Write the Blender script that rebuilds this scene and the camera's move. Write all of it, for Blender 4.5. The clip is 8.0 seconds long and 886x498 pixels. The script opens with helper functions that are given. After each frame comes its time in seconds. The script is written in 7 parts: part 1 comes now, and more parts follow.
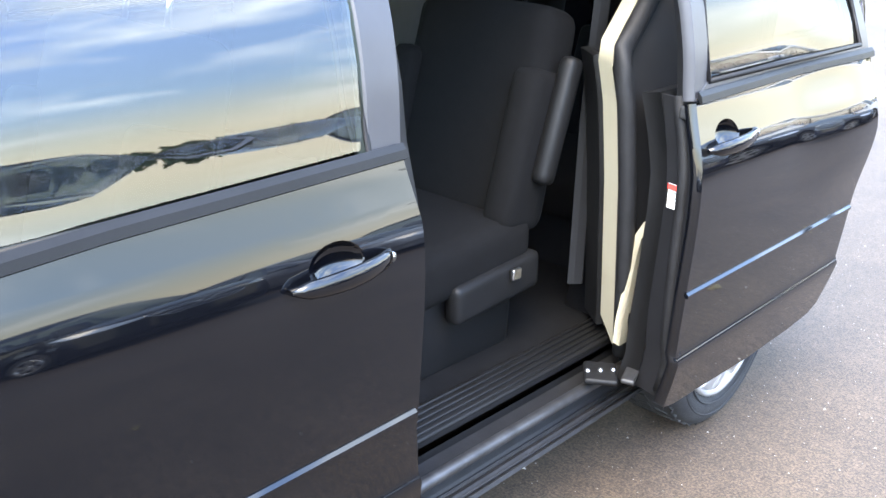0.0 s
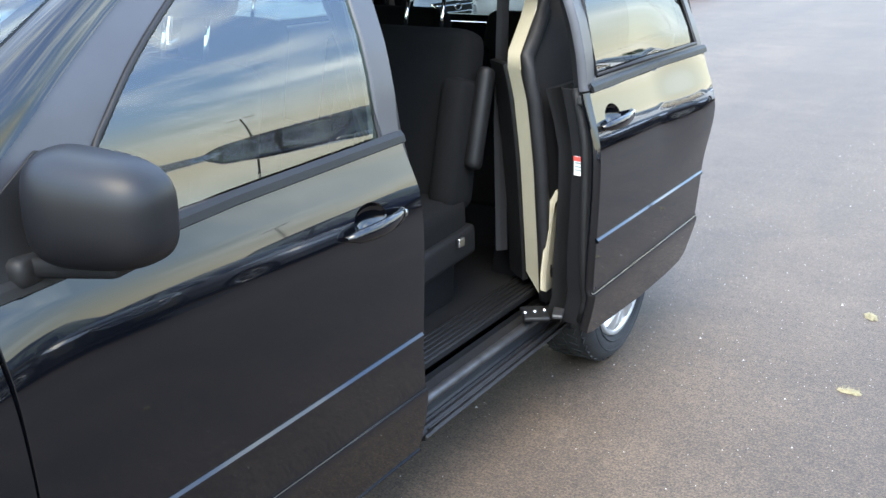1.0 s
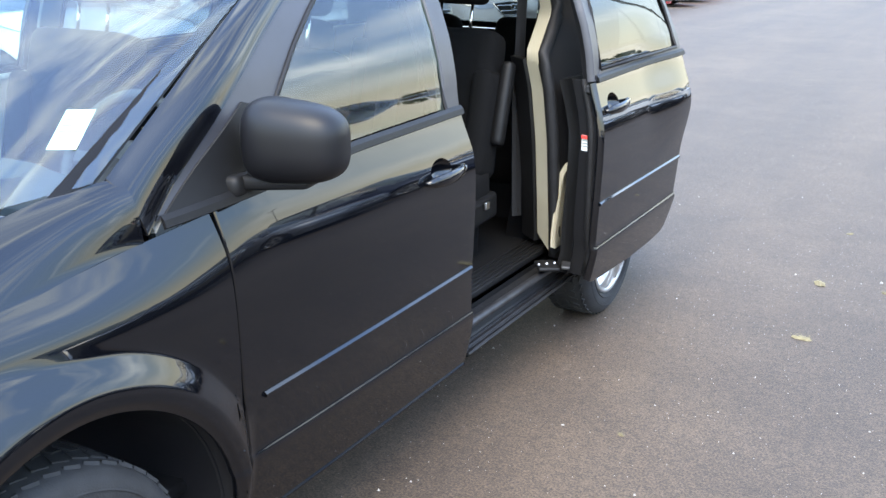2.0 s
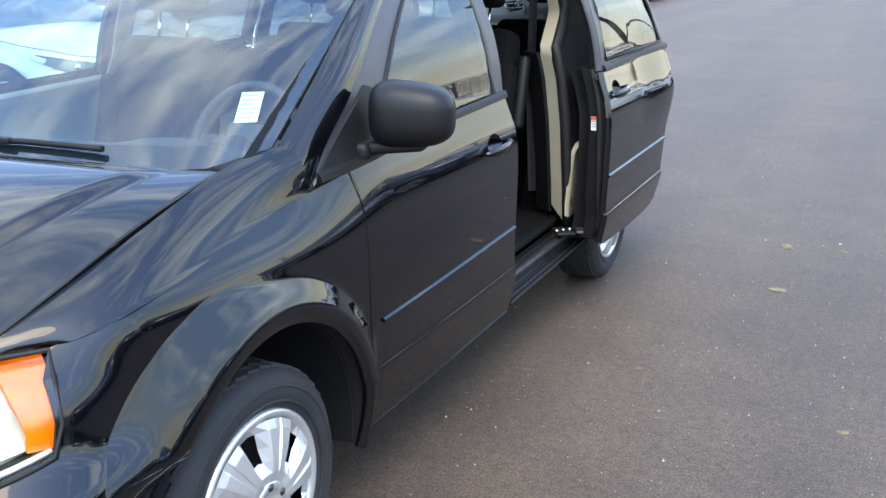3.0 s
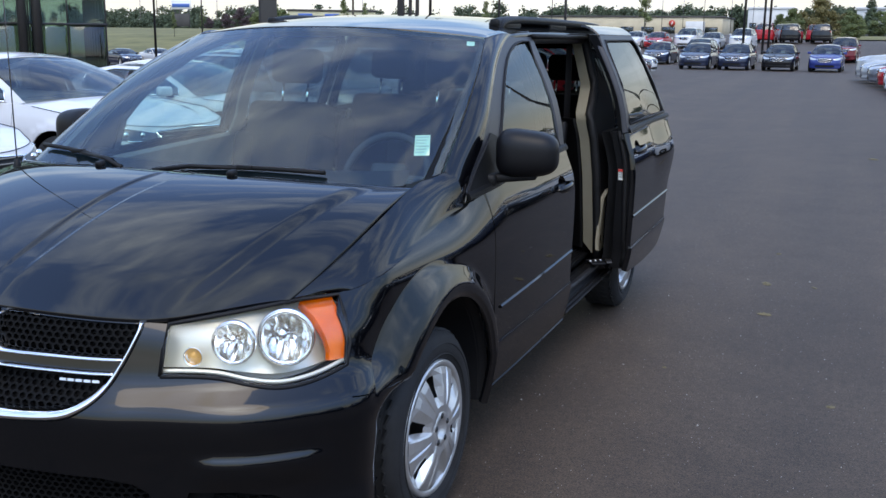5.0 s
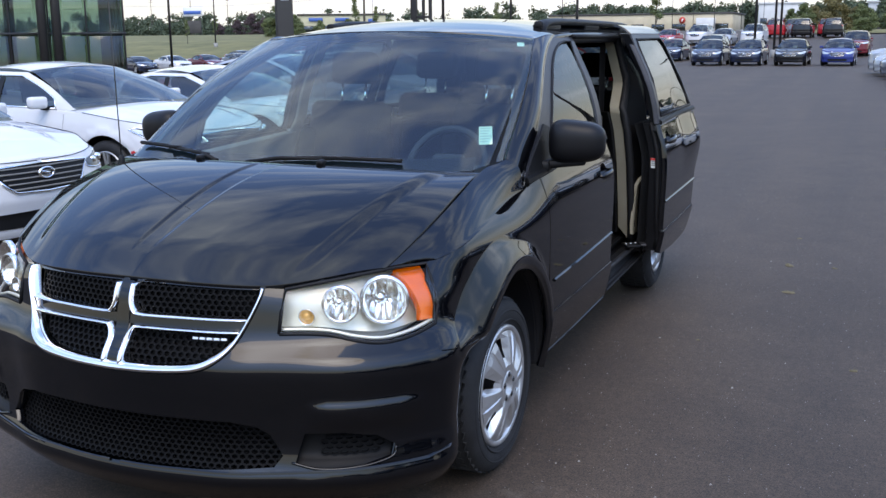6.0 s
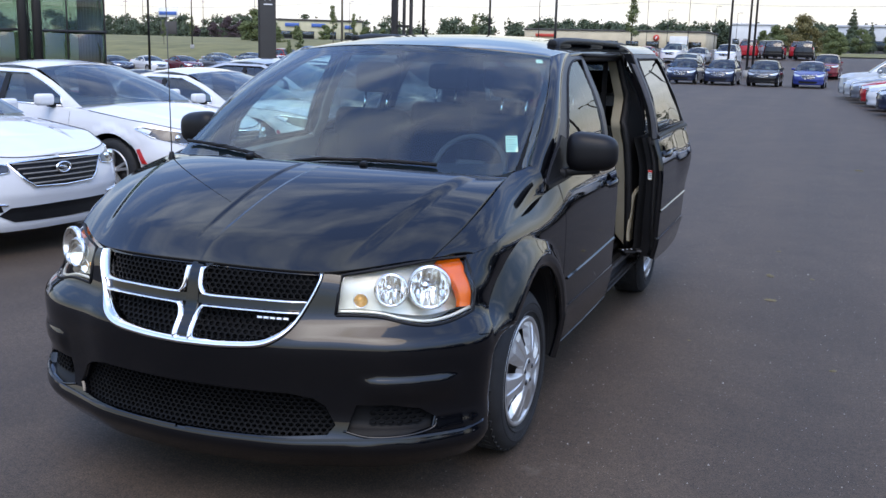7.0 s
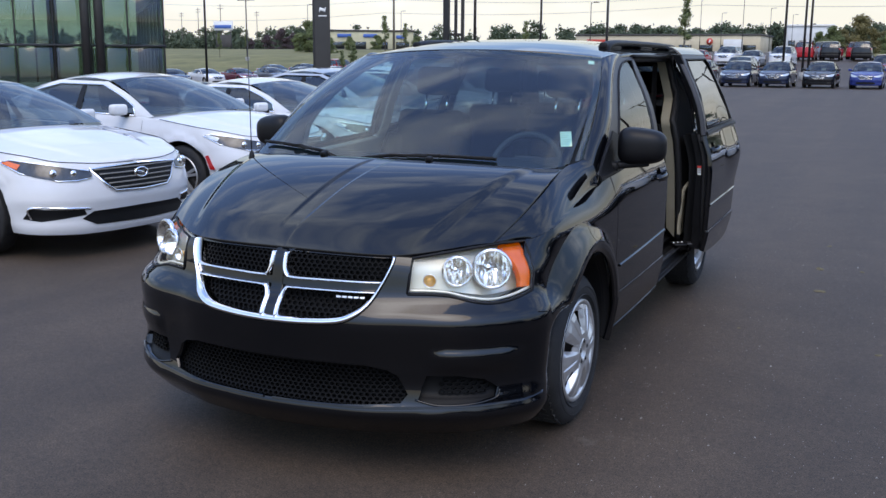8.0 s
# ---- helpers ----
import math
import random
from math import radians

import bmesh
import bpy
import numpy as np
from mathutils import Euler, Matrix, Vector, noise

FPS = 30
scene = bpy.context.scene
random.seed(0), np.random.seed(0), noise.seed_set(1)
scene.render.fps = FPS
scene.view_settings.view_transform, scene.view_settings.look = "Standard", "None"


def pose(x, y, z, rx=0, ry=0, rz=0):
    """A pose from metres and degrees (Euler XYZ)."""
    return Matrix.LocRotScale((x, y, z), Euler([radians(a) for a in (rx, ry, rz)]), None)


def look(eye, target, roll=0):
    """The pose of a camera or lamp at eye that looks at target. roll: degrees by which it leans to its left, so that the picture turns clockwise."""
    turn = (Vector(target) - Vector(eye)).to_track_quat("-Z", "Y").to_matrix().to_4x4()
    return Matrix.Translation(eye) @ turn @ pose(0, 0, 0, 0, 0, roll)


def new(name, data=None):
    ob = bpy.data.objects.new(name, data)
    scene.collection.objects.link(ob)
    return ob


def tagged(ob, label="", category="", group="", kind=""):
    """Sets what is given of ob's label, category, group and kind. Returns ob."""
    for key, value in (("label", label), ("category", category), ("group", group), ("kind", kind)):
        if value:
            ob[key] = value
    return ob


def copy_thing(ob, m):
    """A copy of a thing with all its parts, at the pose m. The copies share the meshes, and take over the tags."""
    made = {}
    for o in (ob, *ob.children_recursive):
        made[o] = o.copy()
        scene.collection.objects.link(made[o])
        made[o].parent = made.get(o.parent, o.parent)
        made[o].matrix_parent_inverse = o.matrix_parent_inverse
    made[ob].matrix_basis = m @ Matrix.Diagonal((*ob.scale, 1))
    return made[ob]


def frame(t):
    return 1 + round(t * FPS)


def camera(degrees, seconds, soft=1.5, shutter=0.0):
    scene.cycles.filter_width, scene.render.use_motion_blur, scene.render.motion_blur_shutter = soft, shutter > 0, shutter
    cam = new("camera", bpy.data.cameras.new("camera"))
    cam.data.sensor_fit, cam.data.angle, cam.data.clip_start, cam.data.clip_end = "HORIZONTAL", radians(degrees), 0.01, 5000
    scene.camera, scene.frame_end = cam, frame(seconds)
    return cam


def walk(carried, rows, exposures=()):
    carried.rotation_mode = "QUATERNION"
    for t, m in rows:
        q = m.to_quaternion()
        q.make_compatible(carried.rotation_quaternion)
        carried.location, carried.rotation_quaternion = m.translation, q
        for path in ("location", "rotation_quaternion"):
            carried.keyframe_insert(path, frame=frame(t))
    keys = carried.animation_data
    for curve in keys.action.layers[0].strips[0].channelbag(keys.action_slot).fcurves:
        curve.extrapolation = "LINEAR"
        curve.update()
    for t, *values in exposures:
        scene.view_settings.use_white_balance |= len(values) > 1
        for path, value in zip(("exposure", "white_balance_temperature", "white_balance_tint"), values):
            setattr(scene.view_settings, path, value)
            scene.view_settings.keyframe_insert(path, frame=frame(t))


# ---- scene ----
cam = camera(48.3, 8.0)
PATH = [
    (0, (2.072, 0.347, 1.585), (0.862, 1.779, 0.889), 3.1),
    (0.5, (2.173, 0.027, 1.62), (1.003, 1.524, 0.995), 1.2),
    (1, (2.203, -0.347, 1.608), (1.223, 1.284, 0.992), -0.1),
    (1.5, (2.287, -0.727, 1.636), (1.4, 0.972, 1.066), 1.4),
    (1.7, (2.331, -0.865, 1.622), (1.403, 0.807, 1.037), 1.6),
    (2.8, (2.252, -1.642, 1.659), (1.442, 0.081, 1.046), -0.4),
    (3, (2.258, -1.778, 1.639), (1.446, -0.043, 1.062), -0.0),
    (3.5, (2.263, -2.08, 1.625), (1.452, -0.327, 1.105), -0.5),
    (4, (2.245, -2.389, 1.627), (1.429, -0.611, 1.21), 0.6),
    (4.5, (2.153, -2.664, 1.628), (1.442, -0.84, 1.216), -0.3),
    (5, (2.149, -2.941, 1.641), (1.416, -1.128, 1.221), 0.7),
    (5.2, (2.165, -3.055, 1.636), (1.389, -1.263, 1.203), 0.6),
    (6.3, (2.086, -3.557, 1.652), (1.339, -1.748, 1.242), -0.8),
    (6.5, (2.049, -3.649, 1.659), (1.334, -1.828, 1.245), 0.0),
    (7, (2.048, -3.866, 1.666), (1.346, -2.036, 1.268), 1.5),
    (7.5, (2.126, -4.043, 1.639), (1.364, -2.237, 1.245), 1.4),
    (8, (2.142, -4.198, 1.644), (1.34, -2.406, 1.26), 0.4),
]
EXPOSURES = [(0, 2.95, 13200, 9), (0.5, 2.4, 13200, 6), (1, 2.2, 13300, 5), (1.7, 2.12, 13200, 7), (3, 1.5, 12400, 8), (3.6, 0.94, 11800, 9), (4.2, 0.22, 11000, 9), (5, 0.06, 10800, 10), (6.5, 0.16, 10800, 13), (7, 0.13, 10700, 13), (7.5, -0.22, 10700, 13), (8, -0.13, 10700, 13)]
walk(cam, [(t, look(eye, target, roll)) for t, eye, target, roll in PATH], EXPOSURES)

# ---- world and sun ----
SUN_HEIGHT, SUN_TURN = 55.0, 158.0
world = bpy.data.worlds.new("sky")
scene.world = world
world.use_nodes = True
wt = world.node_tree
for nd in list(wt.nodes):
    wt.nodes.remove(nd)


def wnode(kind, **inputs):
    nd = wt.nodes.new(kind)
    for k, v in inputs.items():
        nd.inputs[k].default_value = v
    return nd


w_out = wnode("ShaderNodeOutputWorld")
w_bg = wnode("ShaderNodeBackground", Strength=1.0)
w_sky = wnode("ShaderNodeTexSky")
w_sky.sky_type = "NISHITA"
w_sky.sun_disc = False
w_sky.sun_elevation, w_sky.sun_rotation = radians(SUN_HEIGHT), radians(SUN_TURN)
w_sky.air_density, w_sky.dust_density, w_sky.ozone_density = 1.0, 1.2, 1.5
w_dim = wnode("ShaderNodeVectorMath")
w_dim.operation = "MULTIPLY"
w_tone = wnode("ShaderNodeValToRGB")
w_tone.color_ramp.elements[0].position, w_tone.color_ramp.elements[1].position = 0.06, 0.52
w_tone.color_ramp.elements[0].color, w_tone.color_ramp.elements[1].color = (0.125, 0.160, 0.200, 1), (0.275, 0.425, 0.690, 1)
w_co = wnode("ShaderNodeTexCoord")
w_sep = wnode("ShaderNodeSeparateXYZ")
w_map = wnode("ShaderNodeMapping")
w_map.inputs["Scale"].default_value = (1.3, 1.3, 4.6)
w_map.inputs["Rotation"].default_value = (radians(4), radians(-5), 0)
w_n1 = wnode("ShaderNodeTexNoise", Scale=2.6, Detail=6.0, Roughness=0.56, Distortion=0.2)
w_n2 = wnode("ShaderNodeTexNoise", Scale=4.2, Detail=6.0, Roughness=0.6)
w_r1 = wnode("ShaderNodeValToRGB")
w_r1.color_ramp.elements[0].position, w_r1.color_ramp.elements[1].position = 0.46, 0.75
w_r2 = wnode("ShaderNodeValToRGB")
w_r2.color_ramp.elements[0].color = (0.50, 0.56, 0.66, 1)
w_r2.color_ramp.elements[1].color = (1.0, 1.0, 1.0, 1)
w_r2.color_ramp.elements[0].position, w_r2.color_ramp.elements[1].position = 0.3, 0.68
w_cloud = wnode("ShaderNodeVectorMath")
w_cloud.operation = "MULTIPLY"
w_cloud.inputs[1].default_value = (1.52, 2.20, 3.50)
w_mix = wnode("ShaderNodeMix")
w_mix.data_type = "RGBA"
w_hz = wnode("ShaderNodeMapRange")
w_hz.inputs["From Min"].default_value, w_hz.inputs["From Max"].default_value = 0.0, 0.24
w_hz.inputs["To Min"].default_value, w_hz.inputs["To Max"].default_value = 0.94, 0.0
w_high = wnode("ShaderNodeMapRange")
w_high.inputs["From Min"].default_value, w_high.inputs["From Max"].default_value = 0.30, 0.75
w_high.inputs["To Min"].default_value, w_high.inputs["To Max"].default_value = 0.9, 1.0
w_thin = wnode("ShaderNodeMath")
w_thin.operation = "MULTIPLY"
w_hmix = wnode("ShaderNodeMix")
w_hmix.data_type = "RGBA"
w_hmix.inputs["B"].default_value = (0.92, 1.13, 1.48, 1)
wl = wt.links.new
wl(w_sky.outputs["Color"], w_dim.inputs[0])
wl(w_sep.outputs["Z"], w_tone.inputs["Fac"])
wl(w_tone.outputs["Color"], w_dim.inputs[1])
wl(w_co.outputs["Generated"], w_sep.inputs[0])
wl(w_co.outputs["Generated"], w_map.inputs["Vector"])
wl(w_map.outputs[0], w_n1.inputs["Vector"])
wl(w_map.outputs[0], w_n2.inputs["Vector"])
wl(w_n1.outputs["Fac"], w_r1.inputs["Fac"])
wl(w_n2.outputs["Fac"], w_r2.inputs["Fac"])
wl(w_sep.outputs["Z"], w_high.inputs["Value"])
wl(w_r1.outputs["Color"], w_thin.inputs[0])
wl(w_high.outputs[0], w_thin.inputs[1])
wl(w_thin.outputs[0], w_mix.inputs["Factor"])
wl(w_dim.outputs[0], w_mix.inputs["A"])
wl(w_r2.outputs["Color"], w_cloud.inputs[0])
wl(w_cloud.outputs[0], w_mix.inputs["B"])
wl(w_sep.outputs["Z"], w_hz.inputs["Value"])
wl(w_hz.outputs[0], w_hmix.inputs["Factor"])
wl(w_mix.outputs["Result"], w_hmix.inputs["A"])
wl(w_hmix.outputs["Result"], w_bg.inputs["Color"])
wl(w_bg.outputs[0], w_out.inputs[0])

sun = new("sun", bpy.data.lights.new("sun", "SUN"))
sun.data.energy, sun.data.angle, sun.data.color = 0.85, radians(40), (1.0, 0.90, 0.75)
sun_dir = Vector((math.sin(radians(SUN_TURN)) * math.cos(radians(SUN_HEIGHT)), math.cos(radians(SUN_TURN)) * math.cos(radians(SUN_HEIGHT)), math.sin(radians(SUN_HEIGHT))))
sun.matrix_world = look((0, 0, 30), Vector((0, 0, 30)) - sun_dir)

# ---- materials ----
def material(name, base, rough=0.5, metal=0.0, coat=0.0, coat_rough=0.03, vary=0.0, scale=6.0, bump=0.0, bump_scale=200.0, spec=0.5, second=None, rough_vary=0.0):
    m = bpy.data.materials.new(name)
    m.use_nodes = True
    nt = m.node_tree
    b = nt.nodes["Principled BSDF"]
    b.inputs["Base Color"].default_value = (*base, 1)
    b.inputs["Roughness"].default_value = rough
    b.inputs["Metallic"].default_value = metal
    b.inputs["Coat Weight"].default_value = coat
    b.inputs["Coat Roughness"].default_value = coat_rough
    b.inputs["Specular IOR Level"].default_value = spec
    co = nt.nodes.new("ShaderNodeTexCoord")
    if vary or second:
        n = nt.nodes.new("ShaderNodeTexNoise")
        n.inputs["Scale"].default_value, n.inputs["Detail"].default_value = scale, 6.0
        n.inputs["Roughness"].default_value = 0.65
        r = nt.nodes.new("ShaderNodeValToRGB")
        hi = second or tuple(min(1, c * (1 + vary)) for c in base)
        lo = base if second else tuple(c * (1 - vary) for c in base)
        r.color_ramp.elements[0].color, r.color_ramp.elements[1].color = (*lo, 1), (*hi, 1)
        r.color_ramp.elements[0].position, r.color_ramp.elements[1].position = 0.35, 0.68
        nt.links.new(co.outputs["Object"], n.inputs["Vector"])
        nt.links.new(n.outputs["Fac"], r.inputs["Fac"])
        nt.links.new(r.outputs["Color"], b.inputs["Base Color"])
        if rough_vary:
            mr = nt.nodes.new("ShaderNodeMapRange")
            mr.inputs["To Min"].default_value, mr.inputs["To Max"].default_value = rough - rough_vary, rough + rough_vary
            nt.links.new(n.outputs["Fac"], mr.inputs["Value"])
            nt.links.new(mr.outputs[0], b.inputs["Roughness"])
    if bump:
        n2 = nt.nodes.new("ShaderNodeTexNoise")
        n2.inputs["Scale"].default_value, n2.inputs["Detail"].default_value = bump_scale, 3.0
        bp = nt.nodes.new("ShaderNodeBump")
        bp.inputs["Strength"].default_value, bp.inputs["Distance"].default_value = bump, 0.004
        nt.links.new(co.outputs["Object"], n2.inputs["Vector"])
        nt.links.new(n2.outputs["Fac"], bp.inputs["Height"])
        nt.links.new(bp.outputs[0], b.inputs["Normal"])
    return m


def car_paint(name, base, flake=0.25, grain=0.45):
    m = material(name, base, grain, flake, 1.0, 0.035, vary=0.03, scale=1.5, spec=0.0)
    m.node_tree.nodes["Principled BSDF"].inputs["Coat IOR"].default_value = 1.5
    m.node_tree.nodes["Principled BSDF"].inputs["Specular Tint"].default_value = (0.05, 0.06, 0.08, 1)
    return m


def glass(name, tint, ior=1.5, dirt=0.0):
    """A thin pane: tinted see-through with a Fresnel mirror on it."""
    m = bpy.data.materials.new(name)
    m.use_nodes = True
    nt = m.node_tree
    nt.nodes.remove(nt.nodes["Principled BSDF"])
    out = nt.nodes["Material Output"]
    tr = nt.nodes.new("ShaderNodeBsdfTransparent")
    tr.inputs["Color"].default_value = (*tint, 1)
    gl = nt.nodes.new("ShaderNodeBsdfGlossy")
    gl.inputs["Roughness"].default_value = 0.0
    lw = nt.nodes.new("ShaderNodeLayerWeight")
    lw.inputs["Blend"].default_value = 0.5
    pw = nt.nodes.new("ShaderNodeMath")
    pw.operation = "POWER"
    pw.inputs[1].default_value = 5.0
    fr = nt.nodes.new("ShaderNodeMapRange")
    fr.inputs["To Min"].default_value, fr.inputs["To Max"].default_value = ((ior - 1) / (ior + 1)) ** 2, 1.0
    nt.links.new(lw.outputs["Facing"], pw.inputs[0])
    nt.links.new(pw.outputs[0], fr.inputs["Value"])
    mx = nt.nodes.new("ShaderNodeMixShader")
    nt.links.new(fr.outputs[0], mx.inputs[0])
    nt.links.new(tr.outputs[0], mx.inputs[1])
    nt.links.new(gl.outputs[0], mx.inputs[2])
    last = mx
    if dirt:
        df = nt.nodes.new("ShaderNodeBsdfDiffuse")
        df.inputs["Color"].default_value = (0.55, 0.6, 0.62, 1)
        co = nt.nodes.new("ShaderNodeTexCoord")
        n = nt.nodes.new("ShaderNodeTexNoise")
        n.inputs["Scale"].default_value, n.inputs["Detail"].default_value = 2.2, 5.0
        mr = nt.nodes.new("ShaderNodeMapRange")
        mr.inputs["From Min"].default_value, mr.inputs["From Max"].default_value = 0.35, 0.8
        mr.inputs["To Min"].default_value, mr.inputs["To Max"].default_value = 0.3 * dirt, dirt
        m2 = nt.nodes.new("ShaderNodeMixShader")
        nt.links.new(co.outputs["Object"], n.inputs["Vector"])
        nt.links.new(n.outputs["Fac"], mr.inputs["Value"])
        nt.links.new(mr.outputs[0], m2.inputs[0])
        nt.links.new(mx.outputs[0], m2.inputs[1])
        nt.links.new(df.outputs[0], m2.inputs[2])
        last = m2
    nt.links.new(last.outputs[0], out.inputs["Surface"])
    return m


def asphalt_material():
    m = bpy.data.materials.new("asphalt")
    m.use_nodes = True
    nt = m.node_tree
    b = nt.nodes["Principled BSDF"]
    b.inputs["Roughness"].default_value = 0.70
    b.inputs["Specular IOR Level"].default_value = 0.4
    co = nt.nodes.new("ShaderNodeTexCoord")

    def tex(scale, detail, rough, stretch=None):
        n = nt.nodes.new("ShaderNodeTexNoise")
        n.inputs["Scale"].default_value, n.inputs["Detail"].default_value, n.inputs["Roughness"].default_value = scale, detail, rough
        if stretch:
            mp = nt.nodes.new("ShaderNodeMapping")
            mp.inputs["Scale"].default_value = stretch
            mp.inputs["Rotation"].default_value = (0, 0, radians(-4))
            nt.links.new(co.outputs["Object"], mp.inputs["Vector"])
            nt.links.new(mp.outputs[0], n.inputs["Vector"])
        else:
            nt.links.new(co.outputs["Object"], n.inputs["Vector"])
        return n

    def ramp(src, p0, c0, p1, c1):
        r = nt.nodes.new("ShaderNodeValToRGB")
        r.color_ramp.elements[0].position, r.color_ramp.elements[1].position = p0, p1
        r.color_ramp.elements[0].color, r.color_ramp.elements[1].color = (*c0, 1), (*c1, 1)
        nt.links.new(src.outputs["Fac"], r.inputs["Fac"])
        return r

    def blend(mode, a, c, fac):
        mx = nt.nodes.new("ShaderNodeMix")
        mx.data_type, mx.blend_type = "RGBA", mode
        mx.inputs["Factor"].default_value = fac
        nt.links.new(a, mx.inputs["A"])
        nt.links.new(c, mx.inputs["B"])
        return mx.outputs["Result"]

    big = ramp(tex(0.5, 5, 0.6), 0.3, (0.051, 0.034, 0.0235), 0.7, (0.070, 0.048, 0.034))
    lane = ramp(tex(0.35, 4, 0.55, (3.2, 0.12, 1)), 0.35, (0.80, 0.80, 0.81), 0.7, (1.16, 1.15, 1.12))
    grit = ramp(tex(120, 3, 0.75), 0.40, (0.52, 0.52, 0.53), 0.64, (1.66, 1.62, 1.54))
    fine = ramp(tex(30, 5, 0.8), 0.36, (0.62, 0.62, 0.62), 0.64, (1.38, 1.37, 1.35))
    patch = ramp(tex(2.6, 6, 0.7), 0.34, (0.80, 0.80, 0.80), 0.66, (1.18, 1.18, 1.17))
    dust = tex(1.3, 6, 0.7)
    c = blend("MULTIPLY", big.outputs["Color"], lane.outputs["Color"], 1.0)
    c = blend("MULTIPLY", c, grit.outputs["Color"], 0.85)
    c = blend("MULTIPLY", c, fine.outputs["Color"], 0.85)
    c = blend("MULTIPLY", c, patch.outputs["Color"], 0.8)
    mx = nt.nodes.new("ShaderNodeMix")
    mx.data_type = "RGBA"
    mx.inputs["B"].default_value = (0.19, 0.165, 0.13, 1)
    dr = ramp(dust, 0.66, (0, 0, 0), 0.80, (0.5, 0.5, 0.5))
    nt.links.new(dr.outputs["Color"], mx.inputs["Factor"])
    nt.links.new(c, mx.inputs["A"])
    nt.links.new(mx.outputs["Result"], b.inputs["Base Color"])
    bp = nt.nodes.new("ShaderNodeBump")
    bp.inputs["Strength"].default_value, bp.inputs["Distance"].default_value = 0.30, 0.004
    hn = tex(340, 3, 0.7)
    nt.links.new(hn.outputs["Fac"], bp.inputs["Height"])
    nt.links.new(bp.outputs[0], b.inputs["Normal"])
    return m


PAINT = car_paint("dark_slate_paint", (0.0018, 0.0021, 0.0030), 0.0, 0.4)
SATIN = material("satin_pillar", (0.030, 0.030, 0.035), 0.42, 0.2, vary=0.1)
BLACK = material("black_plastic", (0.0065, 0.0065, 0.007), 0.5, bump=0.12, bump_scale=700, vary=0.2, spec=0.2)
MESHBLACK = material("grille_black", (0.0035, 0.0035, 0.0038), 0.6, vary=0.2, spec=0.10)
MIRROR_SHELL = material("mirror_plastic", (0.005, 0.005, 0.006), 0.42, spec=0.25, bump=0.05, bump_scale=900, vary=0.15)
RUBBER = material("rubber", (0.008, 0.008, 0.009), 0.6, spec=0.25, vary=0.3, scale=20, bump=0.2, bump_scale=300)
SEAL = material("door_seal", (0.006, 0.006, 0.007), 0.55, vary=0.2, spec=0.25)
TYRE = material("tyre_rubber", (0.012, 0.012, 0.0125), 0.75, vary=0.35, scale=14, bump=0.25, bump_scale=250)
SILVER = material("silver_wheel_paint", (0.62, 0.62, 0.61), 0.33, 0.75, 0.4, vary=0.06, scale=12)
DARKMETAL = material("dark_metal", (0.05, 0.05, 0.052), 0.5, 0.7, vary=0.3, scale=20)
CHROME = material("chrome", (0.86, 0.87, 0.88), 0.07, 1.0, vary=0.03)
REFLECTOR = material("lamp_reflector", (0.90, 0.89, 0.85), 0.20, 1.0)
LAMP_HOUSING = material("lamp_housing", (0.80, 0.75, 0.62), 0.32, 0.40, bump=0.35, bump_scale=28, vary=0.08)
AMBER = material("amber_lens", (0.90, 0.13, 0.004), 0.18, 0.0, 0.8, vary=0.15, scale=30)
AMBER_BULB = material("amber_bulb", (0.90, 0.45, 0.12), 0.2, 0.2)
WINDSHIELD = glass("windshield_glass", (0.64, 0.90, 0.92), 1.9)
SIDE_GLASS = glass("side_glass", (0.50, 0.62, 0.57), 1.9)
PRIVACY = glass("privacy_glass", (0.10, 0.12, 0.12), 1.8)
LENS = glass("headlamp_lens", (0.95, 0.96, 0.96), 1.4)
FRIT = material("ceramic_frit", (0.006, 0.007, 0.009), 0.6, spec=0.1)
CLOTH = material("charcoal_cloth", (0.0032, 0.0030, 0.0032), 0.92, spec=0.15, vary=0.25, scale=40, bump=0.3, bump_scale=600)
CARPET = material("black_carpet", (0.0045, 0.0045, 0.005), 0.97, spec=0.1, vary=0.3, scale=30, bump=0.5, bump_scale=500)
POCKET = material("bumper_recess", (0.004, 0.004, 0.0045), 0.5, vary=0.2, spec=0.15)
DASH = material("dash_plastic", (0.022, 0.023, 0.026), 0.6, spec=0.25, vary=0.15, bump=0.2, bump_scale=500)
BEIGE = material("beige_trim", (0.33, 0.295, 0.225), 0.55, vary=0.05, scale=5, bump=0.08, bump_scale=500)
GREYTRIM = material("grey_trim", (0.20, 0.195, 0.18), 0.6, vary=0.08, bump=0.1, bump_scale=500)
WHITE_LABEL = material("white_label", (0.78, 0.80, 0.78), 0.6, vary=0.03)
GREEN_LABEL = material("pale_green_sticker", (0.46, 0.62, 0.47), 0.55, vary=0.04, scale=30)
RED_LABEL = material("red_label_print", (0.75, 0.06, 0.05), 0.5)
PRINT = material("grey_print", (0.25, 0.30, 0.28), 0.6)
STEEL = material("zinc_steel", (0.55, 0.55, 0.56), 0.28, 1.0, vary=0.15, scale=20)
ASPHALT = asphalt_material()


# ---- shape helpers ----
def part(name, data, mat, parent=None, label="", place=None):
    """Links one mesh (or bmesh) as one object under its thing."""
    if isinstance(data, bmesh.types.BMesh):
        me = bpy.data.meshes.new(name)
        data.to_mesh(me)
        data.free()
        data = me
    ob = new(name, data)
    if mat and not data.materials:
        data.materials.append(mat)
    if parent:
        ob.parent = parent
    if place:
        ob.matrix_basis = place
    if label:
        ob["label"] = label
    return ob


def thing(name, label, category, group="", kind=""):
    return tagged(new(name), label, category, group, kind)


